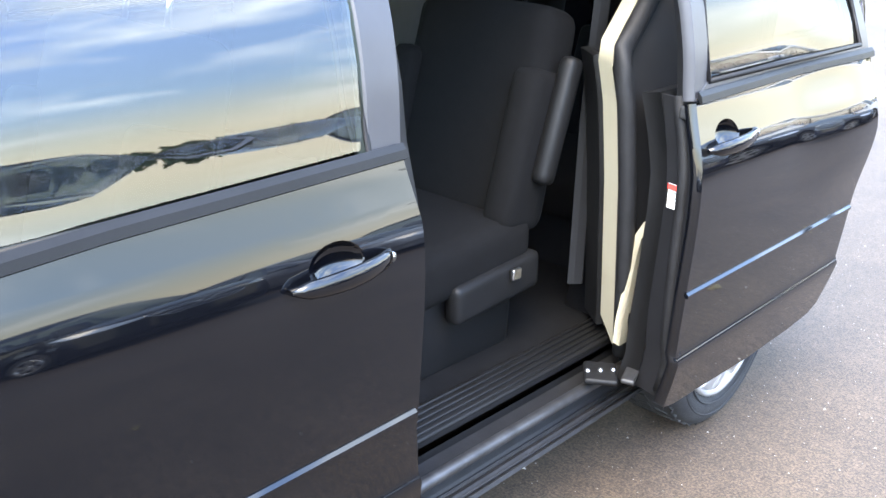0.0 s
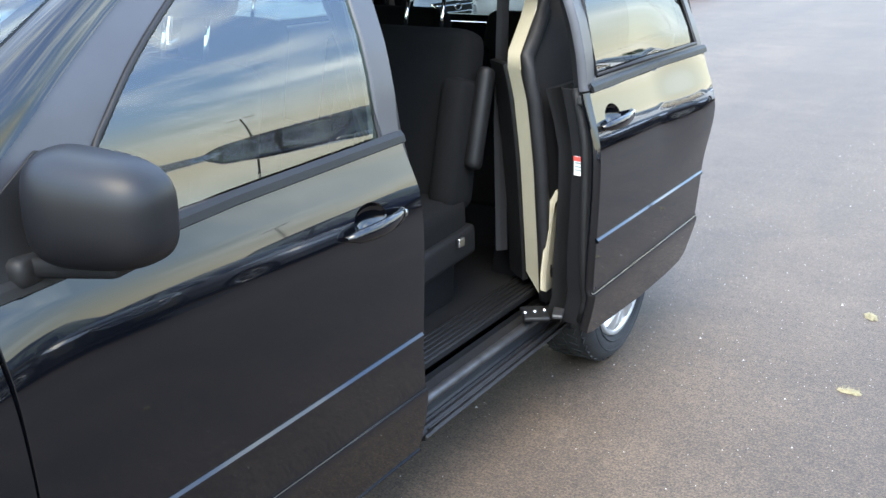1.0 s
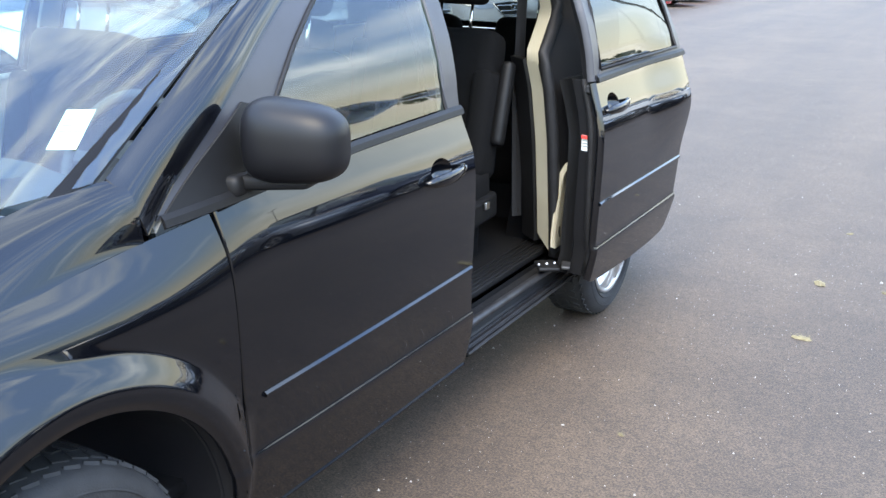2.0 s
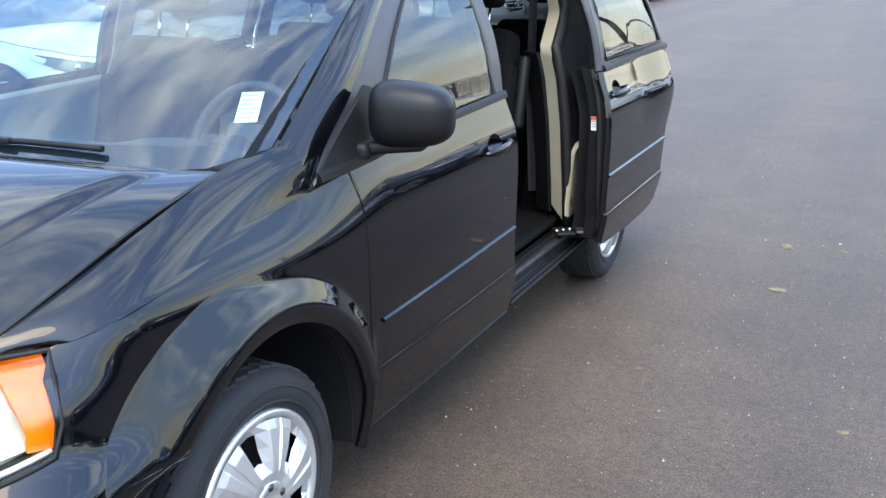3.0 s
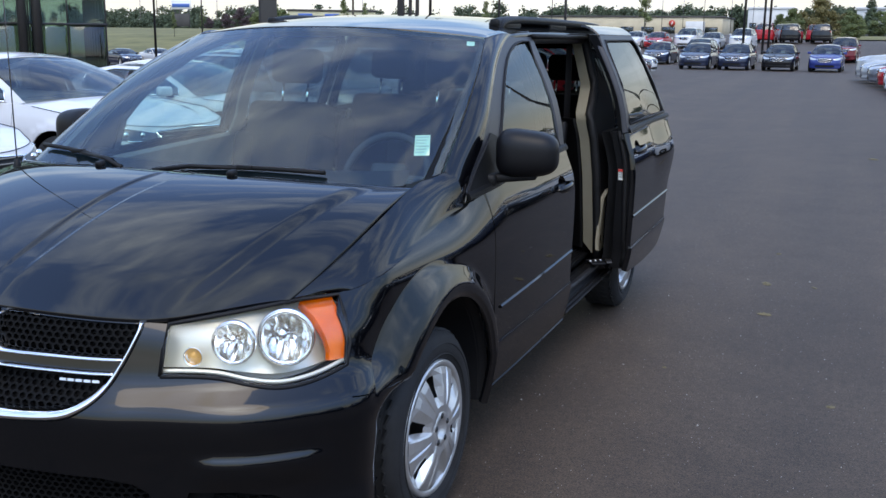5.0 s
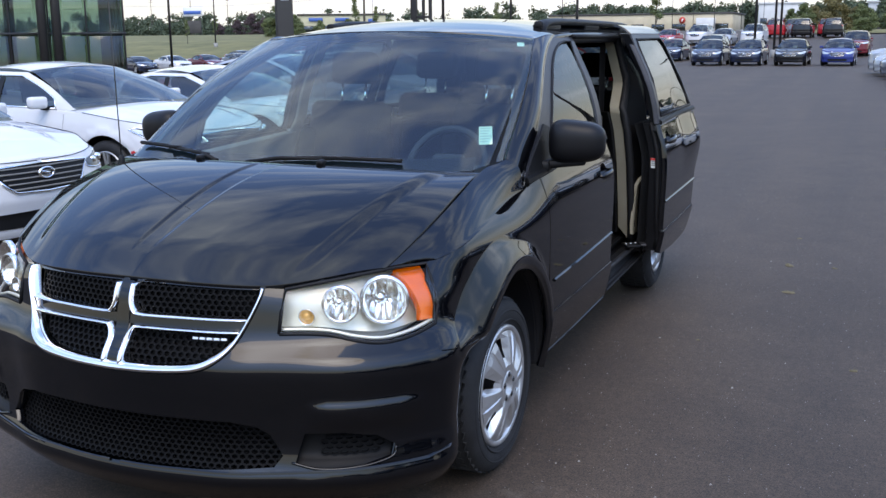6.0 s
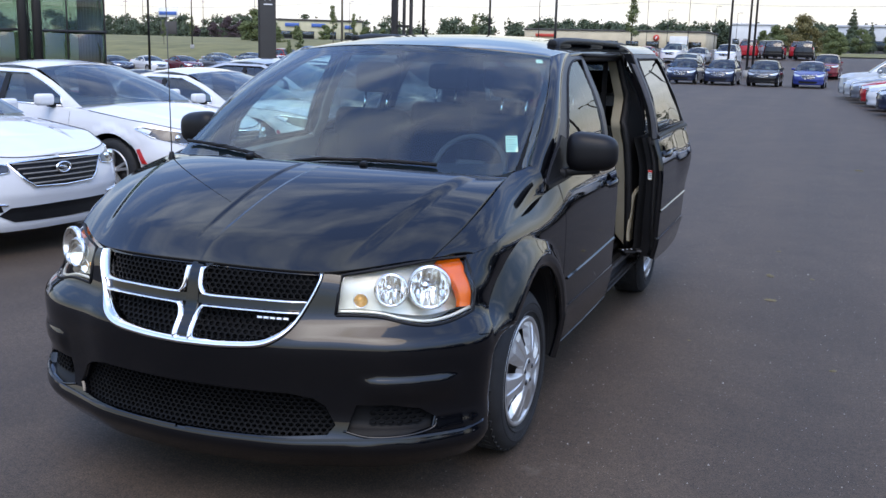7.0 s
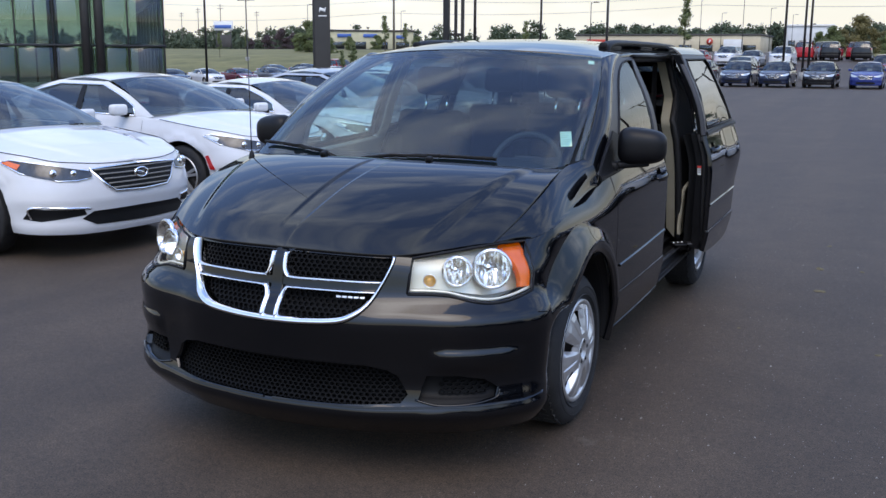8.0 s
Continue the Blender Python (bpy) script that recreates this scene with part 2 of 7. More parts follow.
def panel(outline, surf, step=0.05, cuts_u=(), cuts_v=(), rim=0.012, flip_x=False, outward=None, bare=(), holes=()):
    """A curved sheet: a closed outline in (u, v) cut into small faces, laid on surf(u, v), with a rim that turns inwards. holes: convex outlines left open."""
    bm = bmesh.new()
    f = bm.faces.new([bm.verts.new((u, v, 0)) for u, v in outline])
    us, vs = [p[0] for p in outline], [p[1] for p in outline]
    for axis, lo, hi, extra in ((0, min(us), max(us), cuts_u), (1, min(vs), max(vs), cuts_v)):
        st = step[axis] if isinstance(step, tuple) else step
        n = max(1, round((hi - lo) / st))
        for c in [lo + (hi - lo) * k / n for k in range(1, n)] + [e for e in extra if lo < e < hi]:
            no = (1, 0, 0) if axis == 0 else (0, 1, 0)
            bmesh.ops.bisect_plane(bm, geom=bm.verts[:] + bm.edges[:] + bm.faces[:], dist=1e-5, plane_co=(c, c, 0), plane_no=no)
    for hole in holes:
        mid = sum((Vector((*p, 0)) for p in hole), Vector()) / len(hole)
        reach = max((Vector((*p, 0)) - mid).length for p in hole) + 0.06
        sides = []
        for p, q in zip(hole, hole[1:] + hole[:1]):
            no = Vector((q[1] - p[1], p[0] - q[0], 0)).normalized()
            sides.append((Vector((*p, 0)), no if (mid - Vector((*p, 0))).dot(no) < 0 else -no))
        for co, no in sides:
            near = [f for f in bm.faces if (f.calc_center_median() - mid).length < reach]
            geom = set(near) | {e for f in near for e in f.edges} | {v for f in near for v in f.verts}
            bmesh.ops.bisect_plane(bm, geom=list(geom), dist=1e-5, plane_co=co, plane_no=no)
        gone = [f for f in bm.faces if all((f.calc_center_median() - co).dot(no) < 0 for co, no in sides)]
        bmesh.ops.delete(bm, geom=gone, context="FACES")
    bm.verts.index_update()
    sx = -1 if flip_x else 1
    vs3, ns = [], []
    e = 5e-3
    for v in bm.verts:
        u, w = v.co.x, v.co.y
        p = Vector(surf(u, w))
        du = Vector(surf(u + e, w)) - Vector(surf(u - e, w))
        dv = Vector(surf(u, w + e)) - Vector(surf(u, w - e))
        n = du.cross(dv)
        n = n.normalized() if n.length > 1e-12 else Vector((0, 0, 1))
        p.x *= sx
        n.x *= sx
        vs3.append(p)
        ns.append(n)
    faces = [[v.index for v in fc.verts] for fc in bm.faces]
    mid = sum(vs3, Vector()) / len(vs3)
    ref = Vector(outward) if outward else Vector((mid.x, mid.y * 0.0, mid.z * 0.0 + 0.0))
    if outward and flip_x:
        ref.x *= -1
    if sum(n.dot(ref) for n in ns) < 0:
        ns = [-n for n in ns]
    fn = (vs3[faces[0][1]] - vs3[faces[0][0]]).cross(vs3[faces[0][2]] - vs3[faces[0][1]])
    if fn.dot(ns[faces[0][0]]) < 0:
        faces = [fc[::-1] for fc in faces]
    if rim:
        for ed in bm.edges:
            if len(ed.link_faces) == 1 and not any(abs(ed.verts[0].co.x - c) + abs(ed.verts[1].co.x - c) < 1e-4 for c in bare):
                a, b = ed.verts[0].index, ed.verts[1].index
                pa, pb = vs3[a], vs3[b]
                qa, qb = pa - ns[a] * rim, pb - ns[b] * rim
                cen = ed.link_faces[0].calc_center_median()
                c3 = Vector(surf(cen.x, cen.y))
                c3.x *= sx
                out = ((pa + pb) / 2 - c3)
                tan = (pb - pa)
                rn = tan.cross(ns[a])
                if rn.dot(out) < 0:
                    rn = -rn
                rn = rn.normalized() if rn.length > 1e-12 else ns[a]
                k = len(vs3)
                vs3 += [pa, pb, qb, qa]
                ns += [(rn + ns[a]).normalized(), (rn + ns[b]).normalized(), rn, rn]
                quad = [k, k + 1, k + 2, k + 3]
                if (pb - pa).cross(qb - pb).dot(rn) < 0:
                    quad = quad[::-1]
                faces.append(quad)
    bm.free()
    me = bpy.data.meshes.new("sheet")
    me.from_pydata([tuple(p) for p in vs3], [], faces)
    me.polygons.foreach_set("use_smooth", [True] * len(me.polygons))
    me.normals_split_custom_set_from_vertices([tuple(n) for n in ns])
    me.update()
    return me


SQUARE = [(0, 0), (1, 0), (1, 1), (0, 1)]


def smooth(x, a, b):
    t = min(1.0, max(0.0, (x - a) / (b - a)))
    return t * t * (3 - 2 * t)


def spline(points, n=12):
    """Catmull-Rom through the points."""
    pts = [np.array(p, float) for p in points]
    pts = [2 * pts[0] - pts[1]] + pts + [2 * pts[-1] - pts[-2]]
    out = []
    for i in range(1, len(pts) - 2):
        a, b, c, d = pts[i - 1:i + 3]
        for k in range(n):
            t = k / n
            out.append(tuple(0.5 * (2 * b + (c - a) * t + (2 * a - 5 * b + 4 * c - d) * t * t + (3 * b - a - 3 * c + d) * t ** 3)))
    out.append(tuple(pts[-2]))
    return out


def eased(xs, ys, soft=0.015):
    """A curve through values, softened at its corners."""
    xs, ys = np.array(xs), np.array(ys)
    lo, n = float(xs[0]), 800
    grid = np.linspace(xs[0], xs[-1], n + 1)
    offs = np.linspace(-2.5 * soft, 2.5 * soft, 41)
    wts = np.exp(-0.5 * (offs / soft) ** 2)
    table = (sum(w * np.interp(grid + o, xs, ys) for o, w in zip(offs, wts)) / wts.sum()).tolist()
    rate = n / float(xs[-1] - xs[0])

    def value(x):
        k = min(max((x - lo) * rate, 0.0), n - 1e-6)
        i = int(k)
        return table[i] + (table[i + 1] - table[i]) * (k - i)
    return value


def rbox(bm, c, size, r=0.02, turn=(0, 0, 0), seg=3, taper=0.0):
    """A box with rounded edges, added to bm. taper narrows its top in x."""
    made = bmesh.ops.create_cube(bm, size=1.0)["verts"]
    bmesh.ops.scale(bm, vec=size, verts=made)
    if taper:
        for v in made:
            if v.co.z > 0:
                v.co.x *= 1 - taper
    es = list({e for v in made for e in v.link_edges})
    got = bmesh.ops.bevel(bm, geom=es, offset=min(r, 0.49 * min(size)), segments=seg, profile=0.6, affect="EDGES")
    vs = list({v for f in got["faces"] for v in f.verts} | {v for v in made if v.is_valid})
    m = pose(*c, *turn)
    bmesh.ops.transform(bm, matrix=m, verts=vs)
    for v in vs:
        for f in v.link_faces:
            f.smooth = True
    return vs


def box_mesh(c, size, r=0.02, turn=(0, 0, 0), seg=3, taper=0.0):
    bm = bmesh.new()
    rbox(bm, c, size, r, turn, seg, taper)
    return bm


def revolve(profile, steps=48, axis="x", centre=(0, 0, 0), close=False):
    """A body of revolution. profile: (along, radius) pairs."""
    bm = bmesh.new()
    rings = []
    for k in range(steps):
        a = 2 * math.pi * k / steps
        ring = []
        for h, r in profile:
            p = {"x": (h, r * math.cos(a), r * math.sin(a)), "y": (r * math.cos(a), h, r * math.sin(a)), "z": (r * math.cos(a), r * math.sin(a), h)}[axis]
            ring.append(bm.verts.new(Vector(p) + Vector(centre)))
        rings.append(ring)
    for k in range(steps):
        a, b = rings[k], rings[(k + 1) % steps]
        for i in range(len(profile) - 1):
            bm.faces.new((a[i], a[i + 1], b[i + 1], b[i])).smooth = True
    bmesh.ops.recalc_face_normals(bm, faces=bm.faces[:])
    return bm


def tube(points, r=0.01, seg=8, taper=None, flat=1.0):
    """A round bar along points."""
    bm = bmesh.new()
    pts = [Vector(p) for p in points]
    rings = []
    for i, p in enumerate(pts):
        d = (pts[min(i + 1, len(pts) - 1)] - pts[max(i - 1, 0)]).normalized()
        up = Vector((0, 0, 1)) if abs(d.z) < 0.9 else Vector((1, 0, 0))
        a = d.cross(up).normalized()
        b = d.cross(a)
        rr = r if taper is None else r + (taper - r) * i / max(1, len(pts) - 1)
        rings.append([bm.verts.new(p + (a * math.cos(t) * flat + b * math.sin(t)) * rr) for t in (2 * math.pi * k / seg for k in range(seg))])
    for i in range(len(rings) - 1):
        for k in range(seg):
            bm.faces.new((rings[i][k], rings[i][(k + 1) % seg], rings[i + 1][(k + 1) % seg], rings[i + 1][k])).smooth = True
    bm.faces.new(rings[0][::-1])
    bm.faces.new(rings[-1])
    bmesh.ops.recalc_face_normals(bm, faces=bm.faces[:])
    return bm


def strip(points, w, d, surf_normal):
    """A flat bar with a chamfered section along points; w across, d proud."""
    bm = bmesh.new()
    pts = [Vector(p) for p in points]
    rings = []
    for i, p in enumerate(pts):
        t = (pts[min(i + 1, len(pts) - 1)] - pts[max(i - 1, 0)]).normalized()
        n = Vector(surf_normal(i)).normalized()
        s = t.cross(n).normalized()
        if s.z < 0 or (abs(s.z) < 1e-3 and s.x < 0):
            s = -s
        rings.append([bm.verts.new(p + s * a + n * b) for a, b in ((-w / 2, 0), (-w * 0.42, d), (w * 0.1, d), (w / 2, d * 0.25), (w / 2, 0))])
    for i in range(len(rings) - 1):
        for k in range(4):
            bm.faces.new((rings[i][k], rings[i][k + 1], rings[i + 1][k + 1], rings[i + 1][k]))
    bm.faces.new(rings[0])
    bm.faces.new(rings[-1][::-1])
    bmesh.ops.recalc_face_normals(bm, faces=bm.faces[:])
    return bm


def arc(cy, cz, r, a0, a1, n=24):
    return [(cy + r * math.cos(radians(a0 + (a1 - a0) * k / n)), cz + r * math.sin(radians(a0 + (a1 - a0) * k / n))) for k in range(n + 1)]


class Shell:
    """A car's skin: a plan curve from the middle of the nose round to the middle of the tail, pushed in and out by height."""

    def __init__(self, plan, y_front, y_rear, side, front, blend=(-0.75, -0.35), arches=(), flare=0.02, flare_r=(0.57, 0.535), rear=None, crease=None):
        pts = spline(plan, 16)
        xs, ys = np.array([p[0] for p in pts]), np.array([p[1] for p in pts])
        i0, i1 = int(np.argmin(np.abs(ys - y_front) + 10 * (xs < 0.5 * xs.max()))), int(np.argmin(np.abs(ys - y_rear) + 10 * (xs < 0.5 * xs.max())))
        seg = np.r_[0, np.cumsum(np.hypot(np.diff(xs), np.diff(ys)))]
        s = ys.copy()
        s[:i0] = ys[i0] - (seg[i0] - seg[:i0])
        s[i1 + 1:] = ys[i1] + (seg[i1 + 1:] - seg[i1])
        self.s0, self.s1, self.i1 = float(s[0]), float(s[-1]), i1
        wide = np.r_[2 * s[0] - s[:0:-1], s, 2 * s[-1] - s[-2::-1]]
        wx, wy = np.r_[-xs[:0:-1], xs, -xs[-2::-1]], np.r_[ys[:0:-1], ys, ys[-2::-1]]
        self.n = 1600
        grid = np.linspace(self.s0, self.s1, self.n + 1)
        offs = np.linspace(-0.075, 0.075, 31)
        wts = np.exp(-0.5 * (offs / 0.03) ** 2)
        gx = sum(w * np.interp(grid + o, wide, wx) for o, w in zip(offs, wts)) / wts.sum()
        gy = sum(w * np.interp(grid + o, wide, wy) for o, w in zip(offs, wts)) / wts.sum()
        tx, ty = np.gradient(gx), np.gradient(gy)
        ln = np.hypot(tx, ty)
        self.s, self.xs, self.ys, self.nx, self.ny = grid, gx, gy, ty / ln, -tx / ln
        self.nx[0], self.nx[-1] = 0.0, 0.0
        self.table = [a.tolist() for a in (self.xs, self.ys, self.nx, self.ny)]
        self.rate = self.n / (self.s1 - self.s0)
        self.side, self.front, self.blend, self.rear = side, front, blend, rear or side
        self.arches, self.flare, self.flare_r, self.crease = arches, flare, flare_r, crease
        self.shoulder = lambda y, z: 0.0
        self.sweep = 0.0

    def at(self, u, z, out=0.0):
        k = min(max((u - self.s0) * self.rate, 0.0), self.n - 1e-6)
        i = int(k)
        k -= i
        x, y, nx, ny = [a[i] + (a[i + 1] - a[i]) * k for a in self.table]
        w = smooth(u, *self.blend)
        o = (1 - w) * self.front(z) + w * self.side(z) + out
        for cy, cz in self.arches:
            r = math.hypot(u - cy, z - cz)
            far = self.flare_r[0] + self.sweep * smooth(u, cy + 0.12, cy - 0.34)
            if r < far and z > 0.2:
                k = min(1.0, (far - r) / (far - self.flare_r[1]))
                k += 0.035 * (math.sin(2 * math.pi * k - math.pi / 2) + 1) * (k - 0.5)
                o += (self.flare + 0.5 * self.sweep * smooth(u, cy + 0.12, cy - 0.34)) * k * (smooth(z, 0.56, 0.66) if u < cy else 1.0) * smooth(u, cy + 0.52, cy + 0.46)
        if self.crease:
            zc = self.crease(u)
            o += 0.010 * smooth(z, zc + 0.022, zc) * smooth(z, zc - 0.22, zc) * smooth(u, 0.3, 0.6)
        o += self.shoulder(u, z)
        return (x + nx * o, y + ny * o, z)

    def s_of_x(self, x):
        k = int(np.argmax(self.xs))
        return float(np.interp(x, self.xs[:k], self.s[:k]))


# ---- ground ----
def ground_height(x, y):
    return 1.55 * smooth(y, 62, 104) + 0.9 * smooth(y, 104, 150) - 1.10 * smooth(-x, 14, 26) * smooth(y, 18, 34) * smooth(y, 104, 76)


def build_ground():
    xs = sorted({-4000, -1500, -600, -300} | set(range(-200, -60, 20)) | set(range(-60, 61, 6)) | set(range(60, 201, 20)) | {300, 600, 1500, 4000})
    ys = sorted({-4000, -1500, -600, -300, -150, -80, -40} | set(range(-20, 161, 4)) | {180, 220, 300, 600, 1500, 4000})
    verts = [(x, y, ground_height(x, y)) for y in ys for x in xs]
    n = len(xs)
    faces = [(j * n + i, j * n + i + 1, (j + 1) * n + i + 1, (j + 1) * n + i) for j in range(len(ys) - 1) for i in range(n - 1)]
    me = bpy.data.meshes.new("ground")
    me.from_pydata(verts, [], faces)
    me.polygons.foreach_set("use_smooth", [True] * len(me.polygons))
    me.materials.append(ASPHALT)
    return tagged(new("ground", me), "grey worn asphalt of the car lot with grit and dusty patches", "ground", kind="structure")


build_ground()

# ---- the minivan ----
VAN_PLAN = [(0, -1.02), (0.11, -1.015), (0.212, -1.002), (0.379, -0.973), (0.524, -0.912), (0.68, -0.82), (0.80, -0.715), (0.885, -0.60), (0.925, -0.48),
            (0.945, -0.34), (0.960, -0.1), (0.972, 0.2), (0.981, 0.55), (0.987, 1.0), (0.987, 1.6), (0.987, 2.6), (0.982, 3.4), (0.965, 3.85), (0.91, 4.05), (0.8, 4.13), (0.4, 4.17), (0, 4.18)]
van_side = eased([0.15, 0.20, 0.27, 0.33, 0.42, 0.50, 0.63, 0.75, 0.86, 0.93, 0.97, 1.00, 1.04, 1.09, 1.137, 1.16, 1.25, 1.35, 1.45, 1.55, 1.658, 1.72],
                 [-0.09, -0.065, -0.048, -0.036, -0.022, -0.010, -0.003, 0.001, 0.004, 0.003, 0.000, -0.005, -0.015, -0.033, -0.048, -0.053, -0.067, -0.0948, -0.1365, -0.188, -0.245, -0.29])
van_front = eased([0.15, 0.20, 0.245, 0.28, 0.305, 0.335, 0.40, 0.50, 0.60, 0.650, 0.680, 0.715, 0.75, 0.85, 0.90, 0.95],
                  [-0.05, 0.005, 0.05, 0.080, 0.084, 0.060, 0.044, 0.050, 0.060, 0.062, 0.050, 0.018, 0, -0.02, -0.045, -0.09], 0.014)
ARCHES = ((0.0, 0.345), (3.078, 0.345))
SHELL = Shell(VAN_PLAN, -0.34, 3.85, van_side, van_front, (-0.64, -0.36), ARCHES, 0.036, (0.556, 0.490), crease=lambda u: 0.475)
SHELL.sweep = 0.065
CORNER = [SHELL.s_of_x(x) for x in (0.45, 0.74, 0.58, 0.64, 0.80, 0.86)]


def van_shoulder(u, z):
    """Small swellings of the skin: the drawn-in shoulder, the full bumper corners and the brow over the fog pockets."""
    o = -0.050 * smooth(u, 0.62, 0.0) * smooth(z, 0.90, 1.08)
    o += (0.024 * smooth(z, 0.92, 0.80) + 0.020 * smooth(z, 0.74, 0.66) - 0.012 * smooth(z, 0.36, 0.30)) * smooth(u, CORNER[0], CORNER[1]) * smooth(u, -0.38, -0.58)
    o += 0.012 * smooth(z, 0.550, 0.526) * smooth(z, 0.44, 0.50) * smooth(u, CORNER[2], CORNER[3]) * smooth(u, CORNER[5], CORNER[4])
    return o


SHELL.shoulder = van_shoulder
SLIDER = Shell(VAN_PLAN, -0.34, 3.85, van_side, van_front, (-0.80, -0.40), (), crease=lambda u: 0.505)
SLIDER.shoulder = lambda u, z: 0.030 * smooth(u, 2.1, 2.65) * smooth(z, 0.70, 0.98) * smooth(z, 1.40, 1.15)

van = thing("minivan", "dark slate minivan with one sliding door open on asphalt", "minivan")


def body_panel(name, outline, mat=PAINT, out=0.0, step=0.05, label="", both=False, rim=0.012, cuts_v=(), parent=None, shell=SHELL, sides=(1,), cuts_u=()):
    obs = []
    for sg in ((1, -1) if both else sides):
        me = panel(outline, lambda u, v: shell.at(u, v, out), step, cuts_u, cuts_v, rim, flip_x=sg < 0, outward=(1, 0, 0) if max(p[0] for p in outline) > -0.3 else (0.5, -1, 0))
        obs.append(part(name, me, mat, parent or van, label))
    return obs[0] if len(obs) == 1 else obs


SX = SHELL.s_of_x
CREASES = (0.475, 0.486, 0.497, 0.46)
R_ARCH, R_BAND = 0.445, 0.635
HL_OUT_TOP, HL_OUT_LOW = SX(0.872) + 0.080, SX(0.885) + 0.012
HL_IN_TOP, HL_IN_LOW = SX(0.545), SX(0.524)
shoulder_line = [(HL_OUT_TOP, 0.925), (-0.40, 0.952), (-0.20, 0.985), (0.0, 1.018), (0.15, 1.04), (0.27, 1.056), (0.44, 1.078)]

# front fenders
a_front = 180 - math.degrees(math.asin((0.640 - 0.345) / R_ARCH))
fender = spline(shoulder_line, 3) + [(0.452, 1.0), (0.470, 0.80)] + arc(0, 0.345, R_BAND, math.degrees(math.asin(0.425 / R_BAND)), 180 - math.degrees(math.asin(0.316 / R_BAND)), 48) \
    + [(-0.622, 0.674), (HL_OUT_LOW, 0.75), (HL_OUT_LOW + 0.012, 0.80), (HL_OUT_TOP - 0.03, 0.88)]
body_panel("front_fender", fender, step=0.025, both=True)


def arch_band(u, v):
    """The flared band round the front wheel: u from the sill over the top to the bumper, v from the lip outwards."""
    t0 = math.asin((0.268 - 0.345) / R_ARCH)
    r = R_ARCH
    for _ in range(4):
        t = t0 + (math.pi - math.asin((0.295 + 0.021 * v) / r) - t0) * u
        far = SHELL.flare_r[0] + SHELL.sweep * smooth(r * math.cos(t), 0.12, -0.34)
        r = float(np.interp(v, [0, 0.25, 0.75, 1], [R_ARCH, SHELL.flare_r[1], far, R_BAND]))
    edge = 0.480 + 0.11 * max(0.0, 0.28 - r * math.sin(t)) - 0.05 * max(0.0, r * math.sin(t) - 0.28)
    if math.cos(t) > 0 and r * math.cos(t) > edge - 0.02:
        r = min(r, R_ARCH + (edge / math.cos(t) - R_ARCH) * v)
    y, z = r * math.cos(t), 0.345 + r * math.sin(t)
    lip = 0.010 * smooth(v, 0.07, 0.0)
    return Vector(SHELL.at(y, z, -lip))


for sg in (1, -1):
    part("arch_flare", panel(SQUARE, arch_band, (0.008, 0.0625), rim=0.02, flip_x=sg < 0, outward=(1, 0, 0)), PAINT, van)


def smooth_line(points, degree=4):
    """A polynomial run through the points by their index, from 0 to 1."""
    t = np.linspace(0, 1, len(points))
    cs = [np.polyfit(t, [p[k] for p in points], degree) for k in range(3)]
    return lambda v: Vector([float(np.polyval(c, v)) for c in cs])


# the hood's side joint, from the headlamp (0) to the windscreen's foot and on to the mirror's corner (1)
hood_edge = smooth_line(spline([(0.775, -0.640, 0.928), (0.815, -0.45, 1.008), (0.832, -0.25, 1.072), (0.835, -0.08, 1.118), (0.822, 0.042, 1.149), (0.84, 0.15, 1.165), (0.868, 0.254, 1.180)], 8))
shoulder_at = smooth_line([(0, *p) for p in spline(shoulder_line[:6], 8)])


crown_foot = smooth_line([SHELL.at(*shoulder_at(t / 24)[1:]) for t in range(25)])
nose_y = eased([0, 0.2, 0.35, 0.49, 0.60, 0.70, 0.775], [-0.955, -0.945, -0.925, -0.885, -0.81, -0.72, -0.64], 0.04)
nose_z = eased([0, 0.3, 0.49, 0.60, 0.70, 0.775], [0.902, 0.898, 0.893, 0.903, 0.916, 0.928], 0.04)


def fender_top(u, v):
    b = hood_edge(u)
    a = crown_foot(u)
    p = a.lerp(b, v)
    p += Vector((0.45, 0, 0.9)) * ((0.014 + 0.012 * smooth(u, 0.5, 0.85)) * math.sin(math.pi * min(max(v, 0), 1)) * (0.3 + 0.7 * smooth(u, 0, 0.3)))
    return p


for sg in (1, -1):
    part("fender_crown", panel([(0, 0), (1, 0), (1, 0.997), (0, 0.997)], fender_top, (0.03, 0.09), rim=0.012, flip_x=sg < 0, outward=(0.5, 0, 1)), PAINT, van)


